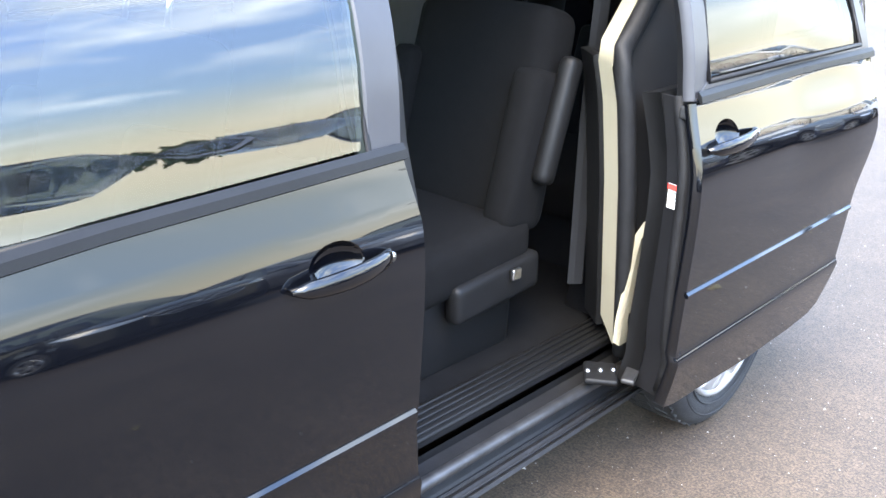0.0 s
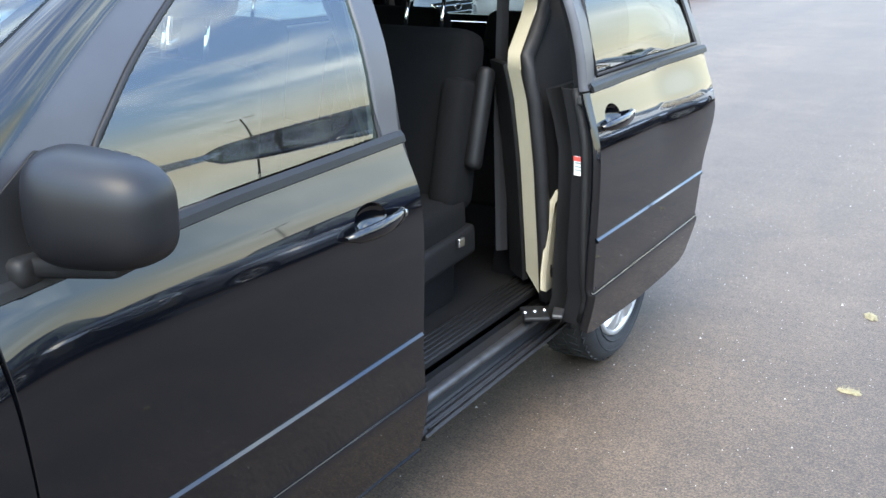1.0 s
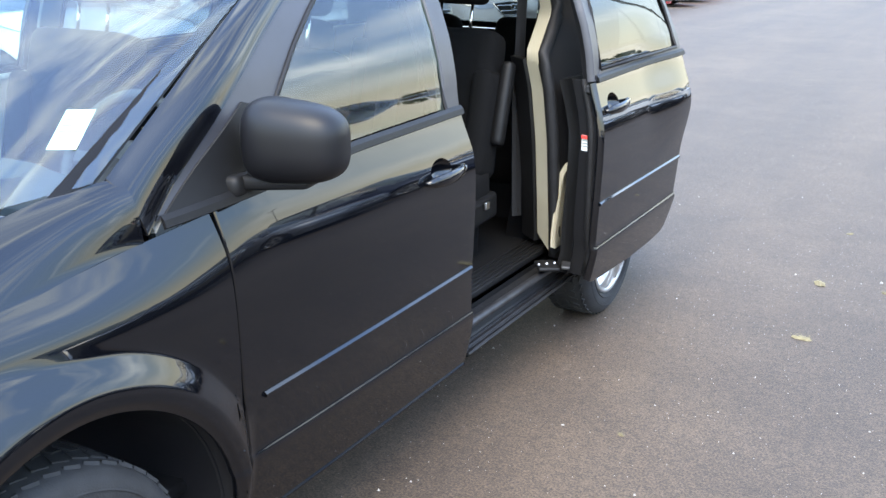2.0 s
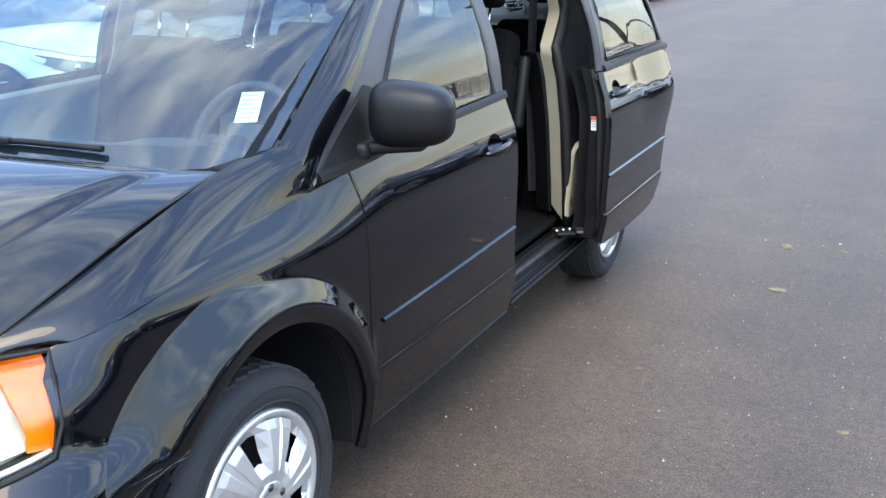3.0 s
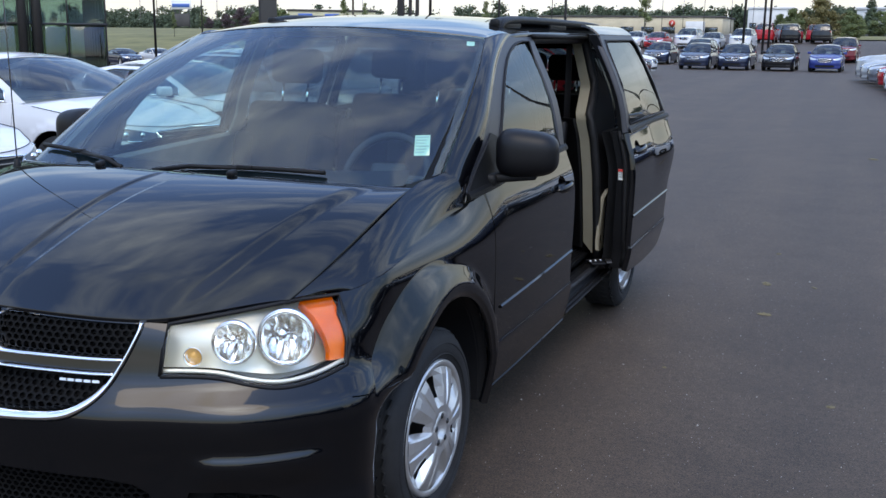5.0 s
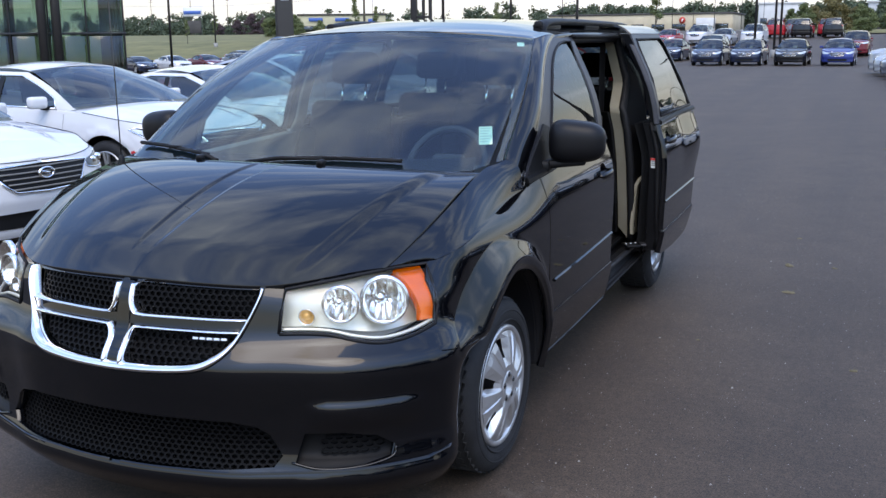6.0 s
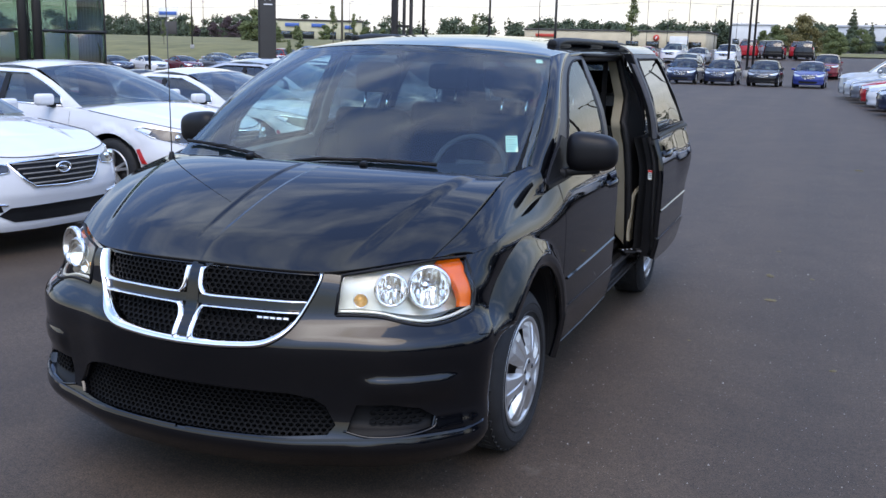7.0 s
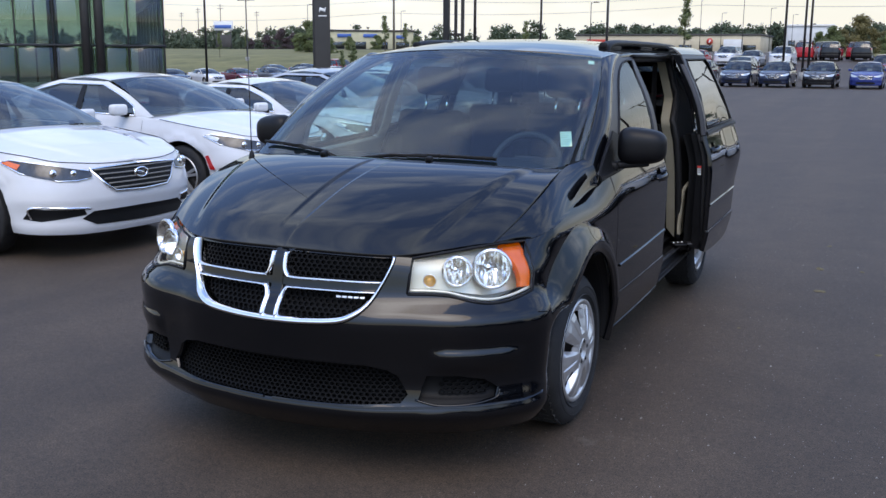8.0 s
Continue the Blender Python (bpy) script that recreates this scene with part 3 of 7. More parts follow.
# hood
def hood_point(u, v):
    """u across from -1 to 1, v from the nose to the windscreen."""
    a, sg = abs(u), (1 if u >= 0 else -1)
    e = hood_edge(0.665 * v)
    front_x = 0.772 * a
    fy, fz = nose_y(front_x), nose_z(front_x)
    ry, rz = -0.115 + 0.157 * a * a, 1.172 - 0.023 * a * a
    x = e.x * a
    t = min(max(v, -0.05), 1.05)
    y = fy + (ry - fy) * t
    rise = t + 0.95 * t * (1 - t) - 0.25 * t * (1 - t) * (1 - 2 * t)
    z = fz + (rz - fz) * rise
    z = z * (1 - a ** 6) + (e.z if v <= 1.0 else rz) * a ** 6
    xr = 0.525 + 0.29 * v - 0.10 * v * v
    z += 0.012 * smooth(x, xr + 0.030, xr - 0.030) * smooth(v, 0.0, 0.2) * smooth(v, 1.0, 0.86)
    x *= sg
    # the shallow trough between two creases down the middle
    fade = smooth(v, 0.10, 0.26) * smooth(v, 0.97, 0.80)
    z -= 0.0055 * fade * smooth(x, -0.092 + 0.13 * v - 0.011, -0.092 + 0.13 * v + 0.011) * smooth(x, -0.02 + 0.17 * v + 0.009, -0.02 + 0.17 * v - 0.009)
    return Vector((x, y, z))


HOOD_CUTS = [-0.14 + 0.0075 * k for k in range(48)] + [sg * (0.64 + 0.012 * k) for k in range(24) for sg in (1, -1)]
part("hood", panel([(-0.998, 0), (0.998, 0), (0.998, 1), (-0.998, 1)], hood_point, (0.03, 0.035), HOOD_CUTS, rim=0.02, outward=(0, -0.3, 1)), PAINT, van)

# front bumper
ring_half = [(0.0, 0.622), (0.15, 0.626), (0.28, 0.638), (0.345, 0.665), (0.40, 0.715), (0.445, 0.79), (0.478, 0.86), (0.486, 0.888)]
ring_c = spline(ring_half, 5)
hl_low = [(SX(0.524), 0.752), (SX(0.60), 0.752), (SX(0.66), 0.746), (SX(0.72), 0.727), (SX(0.78), 0.715), (SX(0.84), 0.722), (HL_OUT_LOW, 0.742)]
a_low = 180 - math.degrees(math.asin((0.25 - 0.345) / R_ARCH))
bump = [(SHELL.s0, 0.195), (SX(0.6), 0.195), (SX(0.85), 0.205), (SX(0.925), 0.22)] + [(-0.43, 0.235)] + arc(0, 0.345, R_ARCH, a_low, a_front, 16) + [(-0.45, 0.646), (-0.545, 0.657), (-0.618, 0.670)] \
    + spline(hl_low, 4)[::-1] + [(SX(0.527), 0.80), (SX(0.54), 0.885), (SX(0.498), 0.888)] + [(SX(x), z) for x, z in ring_c[::-1]] \
    + [(SHELL.s0, 0.485), (SX(0.38), 0.482), (SX(0.455), 0.466), (SX(0.492), 0.44), (SX(0.525), 0.372), (SX(0.50), 0.338), (SX(0.30), 0.326), (SHELL.s0, 0.322)]
POCKET_HOLE = [(SX(0.585), 0.446), (SX(0.68), 0.448), (SX(0.752), 0.430), (SX(0.790), 0.393), (SX(0.782), 0.356), (SX(0.72), 0.338), (SX(0.62), 0.334), (SX(0.556), 0.346)]


def mirrored_panel(outline, shell, out, step, rim, outward=(0.3, -1, 0), holes=()):
    ends = (shell.s0, shell.s1)
    a = panel(outline, lambda u, v: shell.at(u, v, out), step, rim=rim, outward=outward, bare=ends, holes=holes)
    b = panel(outline, lambda u, v: shell.at(u, v, out), step, rim=rim, flip_x=True, outward=outward, bare=ends, holes=holes)
    va, vb = [tuple(v.co) for v in a.vertices], [tuple(v.co) for v in b.vertices]
    fs = [tuple(p.vertices) for p in a.polygons] + [tuple(i + len(va) for i in p.vertices) for p in b.polygons]
    na = [tuple(a.corner_normals[p.loop_indices[k]].vector) for p in a.polygons for k in range(len(p.vertices))]
    nb = [tuple(b.corner_normals[p.loop_indices[k]].vector) for p in b.polygons for k in range(len(p.vertices))]
    me = bpy.data.meshes.new("sheet")
    me.from_pydata(va + vb, [], fs)
    me.polygons.foreach_set("use_smooth", [True] * len(me.polygons))
    me.normals_split_custom_set(na + nb)
    me.update()
    return me


part("front_bumper", mirrored_panel(bump, SHELL, 0.0, 0.025, 0.03, holes=(POCKET_HOLE,)), PAINT, van)
# mesh in the openings
def honeycomb(x0, x1, z0, z1, inside, surf, cell=0.034, bar=0.008, deep=0.012):
    bm = bmesh.new()
    dx, dz = cell * math.sqrt(3) / 2 * 1.35, cell * 0.75
    row, z = 0, z0
    while z < z1:
        x = x0 + (dx / 2 if row % 2 else 0)
        while x < x1:
            if inside(x, z):
                ro, ri = cell / 2 * 1.0, cell / 2 - bar / 2
                outer, inner, back = [], [], []
                for k in range(6):
                    a = radians(60 * k + 30)
                    for lst, rr, dd in ((outer, ro, 0.0), (inner, ri, 0.0), (back, ri, -deep)):
                        lst.append(bm.verts.new(surf(x + 1.35 * rr * math.cos(a), z + rr * math.sin(a), dd)))
                for k in range(6):
                    j = (k + 1) % 6
                    bm.faces.new((outer[k], outer[j], inner[j], inner[k]))
                    bm.faces.new((inner[k], inner[j], back[j], back[k]))
            x += dx
        z += dz
        row += 1
    return bm


def front_at(x, z, out=0.0):
    p = SHELL.at(SX(abs(x)), z, out)
    return (p[0] if x >= 0 else -p[0], p[1], z)


ring_x = lambda z: float(np.interp(z, [p[1] for p in ring_c], [p[0] for p in ring_c]))
upper = part("grille", mirrored_panel([(SHELL.s0, 0.615), (SX(0.30), 0.62), (SX(0.40), 0.69), (SX(0.49), 0.90), (SHELL.s0, 0.905)], SHELL, -0.055, 0.06, 0.0), MESHBLACK, van, "black grille with a chrome crosshair frame")
part("grille_mesh", honeycomb(-0.48, 0.48, 0.63, 0.90, lambda x, z: abs(x) < ring_x(z) - 0.02 and z < 0.885, lambda x, z, d: front_at(x, z, -0.042 + d), 0.021, 0.006), MESHBLACK, upper)
lower = part("lower_grille", mirrored_panel([(SHELL.s0, 0.26), (SX(0.84), 0.27), (SX(0.84), 0.46), (SX(0.5), 0.51), (SHELL.s0, 0.52)], SHELL, -0.06, 0.08, 0.0), MESHBLACK, van, "black lower intake mesh")
part("grille_mesh", honeycomb(-0.54, 0.54, 0.31, 0.50, lambda x, z: 0.315 < z < 0.49 - 0.05 * smooth(abs(x), 0.4, 0.55), lambda x, z, d: front_at(x, z, -0.036 + d), 0.020, 0.006), MESHBLACK, lower)
for sg in (1, -1):
    pocket = part("fog_pocket", panel([(SX(0.54), 0.325), (SX(0.80), 0.33), (SX(0.81), 0.40), (SX(0.76), 0.445), (SX(0.57), 0.46)], lambda u, v: SHELL.at(u, v, -0.034 + 0.022 * smooth(v, 0.365, 0.335)), 0.03, rim=0.0, flip_x=sg < 0, outward=(0.3, -1, 0)), POCKET, van, "black fog lamp pocket with a mesh inset")
    part("pocket_mesh", honeycomb(0.635, 0.765, 0.378, 0.44, lambda x, z: z < 0.437 - 0.03 * smooth(x, 0.72, 0.77), lambda x, z, d: (lambda p: (sg * p[0], p[1], p[2]))(front_at(x, z, -0.022 + d)), 0.020, 0.006), MESHBLACK, pocket)
    foot = [SHELL.at(u, v, 0.001) for u, v in spline([(SX(0.548), 0.352), (SX(0.62), 0.334), (SX(0.72), 0.338), (SX(0.782), 0.356), (SX(0.792), 0.385)], 6)]
    part("pocket_trim", tube([(sg * p[0], p[1], p[2]) for p in foot], 0.0045, 6), PAINT, pocket)
    lip = [SHELL.at(SX(x), 0.322 + 0.010 * smooth(x, 0.4, 0.8) + 0.030 * smooth(x, 0.86, 0.93), 0.004) for x in np.linspace(0.02, 0.925, 26)]
    part("lower_lip", strip([(sg * p[0], p[1], p[2]) for p in lip], 0.010, 0.004, lambda i: (0.2, -1, 0.3)), PAINT, van)


# chrome surround and crosshair of the grille
def chrome_band(path_in, path_out, out0, out1):
    """A rounded band between two paths of (x, z) on the nose."""
    bm = bmesh.new()
    rings = []
    for (xa, za), (xb, zb) in zip(path_in, path_out):
        ring = []
        for k in range(7):
            t = k / 6
            lift = out0 + (out1 - out0) * math.sin(math.pi * t) ** 0.7
            ring.append(bm.verts.new(front_at(xa + (xb - xa) * t, za + (zb - za) * t, lift)))
        ring = [bm.verts.new(front_at(xa, za, out0 - 0.03))] + ring + [bm.verts.new(front_at(xb, zb, out0 - 0.03))]
        rings.append(ring)
    for i in range(len(rings) - 1):
        for k in range(len(rings[0]) - 1):
            bm.faces.new((rings[i][k], rings[i][k + 1], rings[i + 1][k + 1], rings[i + 1][k])).smooth = True
    bm.faces.new(rings[0])
    bm.faces.new(rings[-1][::-1])
    bmesh.ops.recalc_face_normals(bm, faces=bm.faces[:])
    return bm


full_out = [(-x, z) for x, z in ring_c[::-1]] + ring_c[1:]
full_in = []
for i, (x, z) in enumerate(full_out):
    a, b = full_out[max(0, i - 1)], full_out[min(len(full_out) - 1, i + 1)]
    tx, tz = b[0] - a[0], b[1] - a[1]
    ln = math.hypot(tx, tz)
    w = 0.030 * (1 - 0.50 * smooth(abs(x), 0.30, 0.47))
    full_in.append((x - tz / ln * w, z + tx / ln * w))
part("grille_surround", chrome_band(full_in, full_out, -0.008, 0.012), CHROME, upper, "chrome grille surround")
for sg in (1, -1):
    zc = 0.775
    # upper L: down beside the middle, then out along the bar
    for za, zb in ((0.794, 0.886), (0.756, 0.648)):
        lx = [0.030, 0.031, 0.034, 0.046, 0.070, 0.2, 0.33, ring_x(za) - 0.008]
        lz = [zb, zb + (za - zb) * 0.5, za + (zb - za) * 0.28, za + (zb - za) * 0.07, za, za, za, za]
        sq = [(sg * x, z) for x, z in spline(list(zip(lx, lz)), 6)]
        inn, ott = [], []
        for i, (x, z) in enumerate(sq):
            a, b = sq[max(0, i - 1)], sq[min(len(sq) - 1, i + 1)]
            tx, tz = b[0] - a[0], b[1] - a[1]
            ln = math.hypot(tx, tz) or 1
            vert = abs(tz) / ln
            w = 0.0062 + 0.0045 * vert * (1 if za > 0.775 else 1.2)
            inn.append((x - tz / ln * w, z + tx / ln * w))
            ott.append((x + tz / ln * w, z - tx / ln * w))
        part("crosshair_trim", chrome_band(inn, ott, -0.012, 0.006), CHROME, upper, "chrome crosshair trim")
part("crosshair_post", panel([(-0.024, 0.63), (0.024, 0.63), (0.024, 0.892), (-0.024, 0.892)], lambda u, v: front_at(u, v, -0.008), 0.02, rim=0.03, outward=(0, -1, 0)), PAINT, upper)
part("crosshair_bar", panel([(-0.455, 0.760), (0.455, 0.760), (0.462, 0.790), (-0.462, 0.790)], lambda u, v: front_at(u, v, -0.012), 0.03, rim=0.03, outward=(0, -1, 0)), PAINT, upper)
# the maker's badge as plain bars
for k in range(5):
    x0 = 0.262 + 0.0235 * k
    part("badge_bar", panel([(x0, 0.7325), (x0 + 0.017, 0.7325), (x0 + 0.017, 0.7385), (x0, 0.7385)], lambda u, v: front_at(u, v, -0.004), 0.02, rim=0.008, outward=(0, -1, 0)), SILVER, upper)


# headlamps
def headlamp(sg):
    top = [(HL_IN_TOP, 0.884), (SX(0.62), 0.896), (SX(0.70), 0.907), (SX(0.78), 0.917), (SX(0.84), 0.922), (HL_OUT_TOP, 0.923)]
    outl = spline(hl_low, 4) + [(HL_OUT_LOW + 0.02, 0.80), (HL_OUT_TOP - 0.01, 0.875)] + top[::-1] + [(SX(0.532), 0.82)]
    lens_r = lambda u, v: SHELL.at(u, v, 0.004 - 0.018 * smooth(v, 0.86, 0.93))
    back_r = lambda u, v: SHELL.at(u, v, -0.078)
    root = part("headlamp", panel(outl, back_r, 0.04, rim=-0.03, flip_x=sg < 0, outward=(0.6, -1, 0)), LAMP_HOUSING, van, "clear headlamp with twin reflectors and amber corner")
    part("lens", panel(outl, lens_r, 0.03, rim=0.012, flip_x=sg < 0, outward=(0.6, -1, 0)), LENS, root)
    cen = lambda x, z, d: Vector(SHELL.at(SX(x), z, d))
    out_n = lambda x: Vector((float(np.interp(SX(x), SHELL.s, SHELL.nx)), float(np.interp(SX(x), SHELL.s, SHELL.ny)), 0.12)).normalized()

    def bowl(name, x, z, r, mat, lift=-0.020, depth=0.05, dome=False, label="", aim=0.55):
        prof = [(0.004, r), (0.006, r * 0.96), (0, r * 0.90), (-depth * 0.20, r * 0.82), (-depth * 0.36, r * 0.72), (-depth * 0.52, r * 0.62), (-depth * 0.66, r * 0.52), (-depth * 0.78, r * 0.42), (-depth * 0.88, r * 0.31), (-depth * 0.95, r * 0.2), (-depth, r * 0.1), (-depth, 0.0005)]
        if depth < 0.01:
            prof = [(-0.012, r * 0.90), (0.003, r * 0.92), (0.006, r * 0.96), (0.003, r), (-0.012, r)]
        if dome:
            prof = [(0, r), (r * 0.35, r * 0.9), (r * 0.7, r * 0.55), (r * 0.85, 0.0005)]
        bm = revolve(prof, 48, "z")
        if not dome and depth > 0.02:
            for v in bm.verts:
                a = math.atan2(v.co.y, v.co.x)
                rr = math.hypot(v.co.x, v.co.y) / r
                v.co.z += (0.0045 * math.sin(52 * v.co.x / r * 0.25 + 0.6) + 0.002 * math.sin(7 * a)) * smooth(rr, 0.1, 0.4) * smooth(rr, 0.98, 0.85)
        n = out_n(x).lerp(Vector((0.1, -1, 0.05)), aim).normalized()
        m = Matrix.Translation(cen(x, z, lift)) @ n.to_track_quat("Z", "Y").to_matrix().to_4x4()
        bmesh.ops.transform(bm, matrix=m, verts=bm.verts[:])
        if sg < 0:
            bmesh.ops.scale(bm, vec=(-1, 1, 1), verts=bm.verts[:])
            bmesh.ops.reverse_faces(bm, faces=bm.faces[:])
        return part(name, bm, mat, root, label)

    bowl("reflector", 0.797, 0.836, 0.074, REFLECTOR, -0.010, 0.055)
    bowl("reflector", 0.690, 0.834, 0.056, REFLECTOR, -0.010, 0.050)
    bowl("bulb", 0.797, 0.836, 0.020, CHROME, -0.045, dome=True)
    bowl("bulb", 0.690, 0.834, 0.015, CHROME, -0.045, dome=True)
    bowl("lamp_ring", 0.797, 0.836, 0.079, CHROME, -0.012, 0.006)
    bowl("lamp_ring", 0.690, 0.834, 0.060, CHROME, -0.012, 0.006)
    bowl("indicator_bowl", 0.600, 0.800, 0.026, REFLECTOR, -0.014, 0.02)
    bowl("indicator_bulb", 0.600, 0.800, 0.014, AMBER_BULB, -0.03, dome=True, label="amber bulb")
    part("amber_corner", panel([(SX(0.862) + 0.016, 0.758), (HL_OUT_LOW + 0.002, 0.756), (HL_OUT_LOW + 0.020, 0.80), (HL_OUT_TOP - 0.014, 0.866), (HL_OUT_TOP - 0.006, 0.914), (SX(0.838) + 0.012, 0.912), (SX(0.842) + 0.030, 0.875), (SX(0.852) + 0.030, 0.82), (SX(0.860) + 0.024, 0.78)], lambda u, v: SHELL.at(u, v, -0.012 - 0.022 * smooth(v, 0.84, 0.93)), 0.02, rim=0.03, flip_x=sg < 0, outward=(0.6, -1, 0)), AMBER, root, "amber corner reflector")
    low_rim = [SHELL.at(u, v + 0.010, -0.014) for u, v in spline(hl_low, 4)]
    part("lamp_trim", tube([(sg * p[0], p[1], p[2]) for p in low_rim], 0.006, 6), LAMP_HOUSING, root)
    gap = [SHELL.at(u, v, 0.0) for u, v in outl + outl[:1]]
    part("lamp_seal", tube([(sg * p[0], p[1], p[2]) for p in gap], 0.006, 6), SEAL, van)


headlamp(1)
headlamp(-1)
# ---- minivan: glass house, doors, wheels ----
A_CURVE = spline([(0.285, 1.066), (0.42, 1.187), (0.60, 1.325), (0.80, 1.458), (1.0, 1.560), (1.2, 1.630), (1.4, 1.664), (1.62, 1.672)], 5)
GLASS_FRONT = [(0.665, 1.128), (0.70, 1.262)] + spline([(0.70, 1.262), (0.82, 1.377), (0.98, 1.487), (1.14, 1.565), (1.30, 1.610), (1.42, 1.624)], 4)[1:] + [(1.525, 1.624), (1.490, 1.143)]


def ws_base(x):
    a = abs(x) / 0.83
    a = abs(x) / 0.866
    return Vector((x, -0.070 + 0.10 * a * a + 0.215 * a ** 24, 1.156 - 0.010 * a * a + 0.036 * a ** 24))


def ws_top(x):
    a = abs(x) / 0.70
    return Vector((x, 0.915 + 0.125 * a * a, 1.676 - 0.036 * a * a))


def windscreen(u, v, out=0.0):
    b, t = ws_base(0.896 * u), ws_top(0.742 * u)
    p = b.lerp(t, v)
    bulge = 0.030 * math.sin(math.pi * min(max(v, 0), 1)) + out
    return p + Vector((1.0 * u * abs(u), -0.46, 0.86)) * bulge


part("windshield", panel([(-0.96, 0.0), (0.96, 0.0), (0.965, 1.0), (-0.965, 1.0)], windscreen, (0.08, 0.08), rim=0, outward=(0, -1, 1)), WINDSHIELD, van, "tinted windshield reflecting clouds").visible_shadow = False
for sg in (1, -1):
    part("windshield_border", panel([(0.935, 0.0), (0.962, 0.0), (0.966, 1.0), (0.946, 0.985), (0.942, 0.5), (0.938, 0.20)], lambda u, v: windscreen(u, v, -0.004), (0.02, 0.05), rim=0, flip_x=sg < 0, outward=(0, -1, 1)), FRIT, van)
part("windshield_border", panel([(-0.9, -0.02), (0.9, -0.02), (0.885, 0.085), (0.5, 0.062), (0.0, 0.058), (-0.5, 0.062), (-0.885, 0.085)], lambda u, v: windscreen(u, v, -0.004), (0.05, 0.02), rim=0, outward=(0, -1, 1)), FRIT, van)
part("windshield_border", panel([(-0.95, 0.965), (0.95, 0.965), (0.95, 1.0), (-0.95, 1.0)], lambda u, v: windscreen(u, v, -0.004), (0.05, 0.02), rim=0, outward=(0, -1, 1)), FRIT, van)
part("cowl", panel([(-0.98, 0), (0.98, 0), (0.98, 1), (-0.98, 1)], lambda u, v: Vector((0.83 * u, -0.135 + 0.155 * u * u + 0.10 * v, 1.150 - 0.018 * u * u + 0.006 * v)), (0.06, 0.5), rim=0.01, outward=(0, 0, 1)), BLACK, van)


def a_pillar(u, v):
    """u from the foot to the roof, v from the glass to the door."""
    w = windscreen(0.966, u)
    k = min(max(u, 0), 1) * (len(A_CURVE) - 1) * 0.80
    i = min(int(k), len(A_CURVE) - 2)
    y = A_CURVE[i][0] + (A_CURVE[i + 1][0] - A_CURVE[i][0]) * (k - i)
    z = A_CURVE[i][1] + (A_CURVE[i + 1][1] - A_CURVE[i][1]) * (k - i)
    d = Vector(SHELL.at(y, z))
    p = w.lerp(d, v)
    return p + Vector((0.7, -0.35, 0.6)) * (0.022 * math.sin(math.pi * min(max(v, 0), 1)))


for sg in (1, -1):
    part("a_pillar", panel(SQUARE, a_pillar, (0.04, 0.12), rim=0.012, flip_x=sg < 0, outward=(1, -0.5, 0.6)), PAINT, van)


def roof_point(u, v):
    a = min(abs(u), 1.0)
    x = u * 0.745
    t = ws_top(0.705 * u)
    y = t.y + 0.002 + (3.98 - t.y) * v
    mid = float(np.interp(y, [0.9, 1.1, 1.3, 1.55, 1.9, 2.4, 3.2, 3.7, 4.0], [1.678, 1.705, 1.727, 1.743, 1.752, 1.755, 1.744, 1.72, 1.68]))
    edge = float(np.interp(y, [0.9, 1.04, 1.25, 1.5, 1.9, 3.4, 4.0], [1.61, 1.640, 1.655, 1.665, 1.668, 1.664, 1.63]))
    x = u * float(np.interp(y, [1.0, 1.3], [0.708, 0.748]))
    return Vector((x, y, edge + (mid - edge) * (1 - a ** 2.4)))


part("roof", panel([(-1, 0), (1, 0), (1, 1), (-1, 1)], roof_point, (0.06, 0.035), rim=0.02, outward=(0, 0, 1)), PAINT, van)
part("headliner", panel([(-0.97, 0.03), (0.97, 0.03), (0.97, 0.97), (-0.97, 0.97)], lambda u, v: roof_point(u, v) - Vector((0, 0, 0.035)), (0.2, 0.1), rim=0, outward=(0, 0, -1)), GREYTRIM, van)
for sg in (1, -1):
    rail = [(0, -0.01), (0.03, 0.014), (0.12, 0.030), (0.35, 0.034), (1.0, 0.034), (1.75, 0.034), (2.0, 0.028), (2.1, 0.0)]
    pts = []
    for dy, dz in rail:
        y = 1.50 + dy
        v = (y - 1.0) / 2.98
        pts.append(tuple(roof_point(0.80 * sg, v) + Vector((0, 0, dz))))
    rr = part("roof_rail", tube([(q[0], q[1], q[2] - 0.012) for q in spline(pts, 5)], 0.021, 12, flat=1.9), BLACK, van)
    for y in (1.66, 2.5, 3.4):
        base = roof_point(0.80 * sg, (y - 1.0) / 2.98)
        part("rail_foot", box_mesh((base.x, base.y, base.z + 0.008), (0.06, 0.34, 0.040), 0.015, taper=0.3), BLACK, rr)


# front doors, both sides
FD_FRONT = [(0.458, 1.080), (0.462, 1.0), (0.484, 0.70), (0.503, 0.52), (0.518, 0.30), (0.520, 0.285)]
FD_REAR = [(1.628, 0.290), (1.622, 0.40), (1.588, 0.60), (1.582, 0.95), (1.583, 1.02), (1.565, 1.137)]
FD_TOP = [(1.30, 1.133), (1.0, 1.122), (0.70, 1.103)]


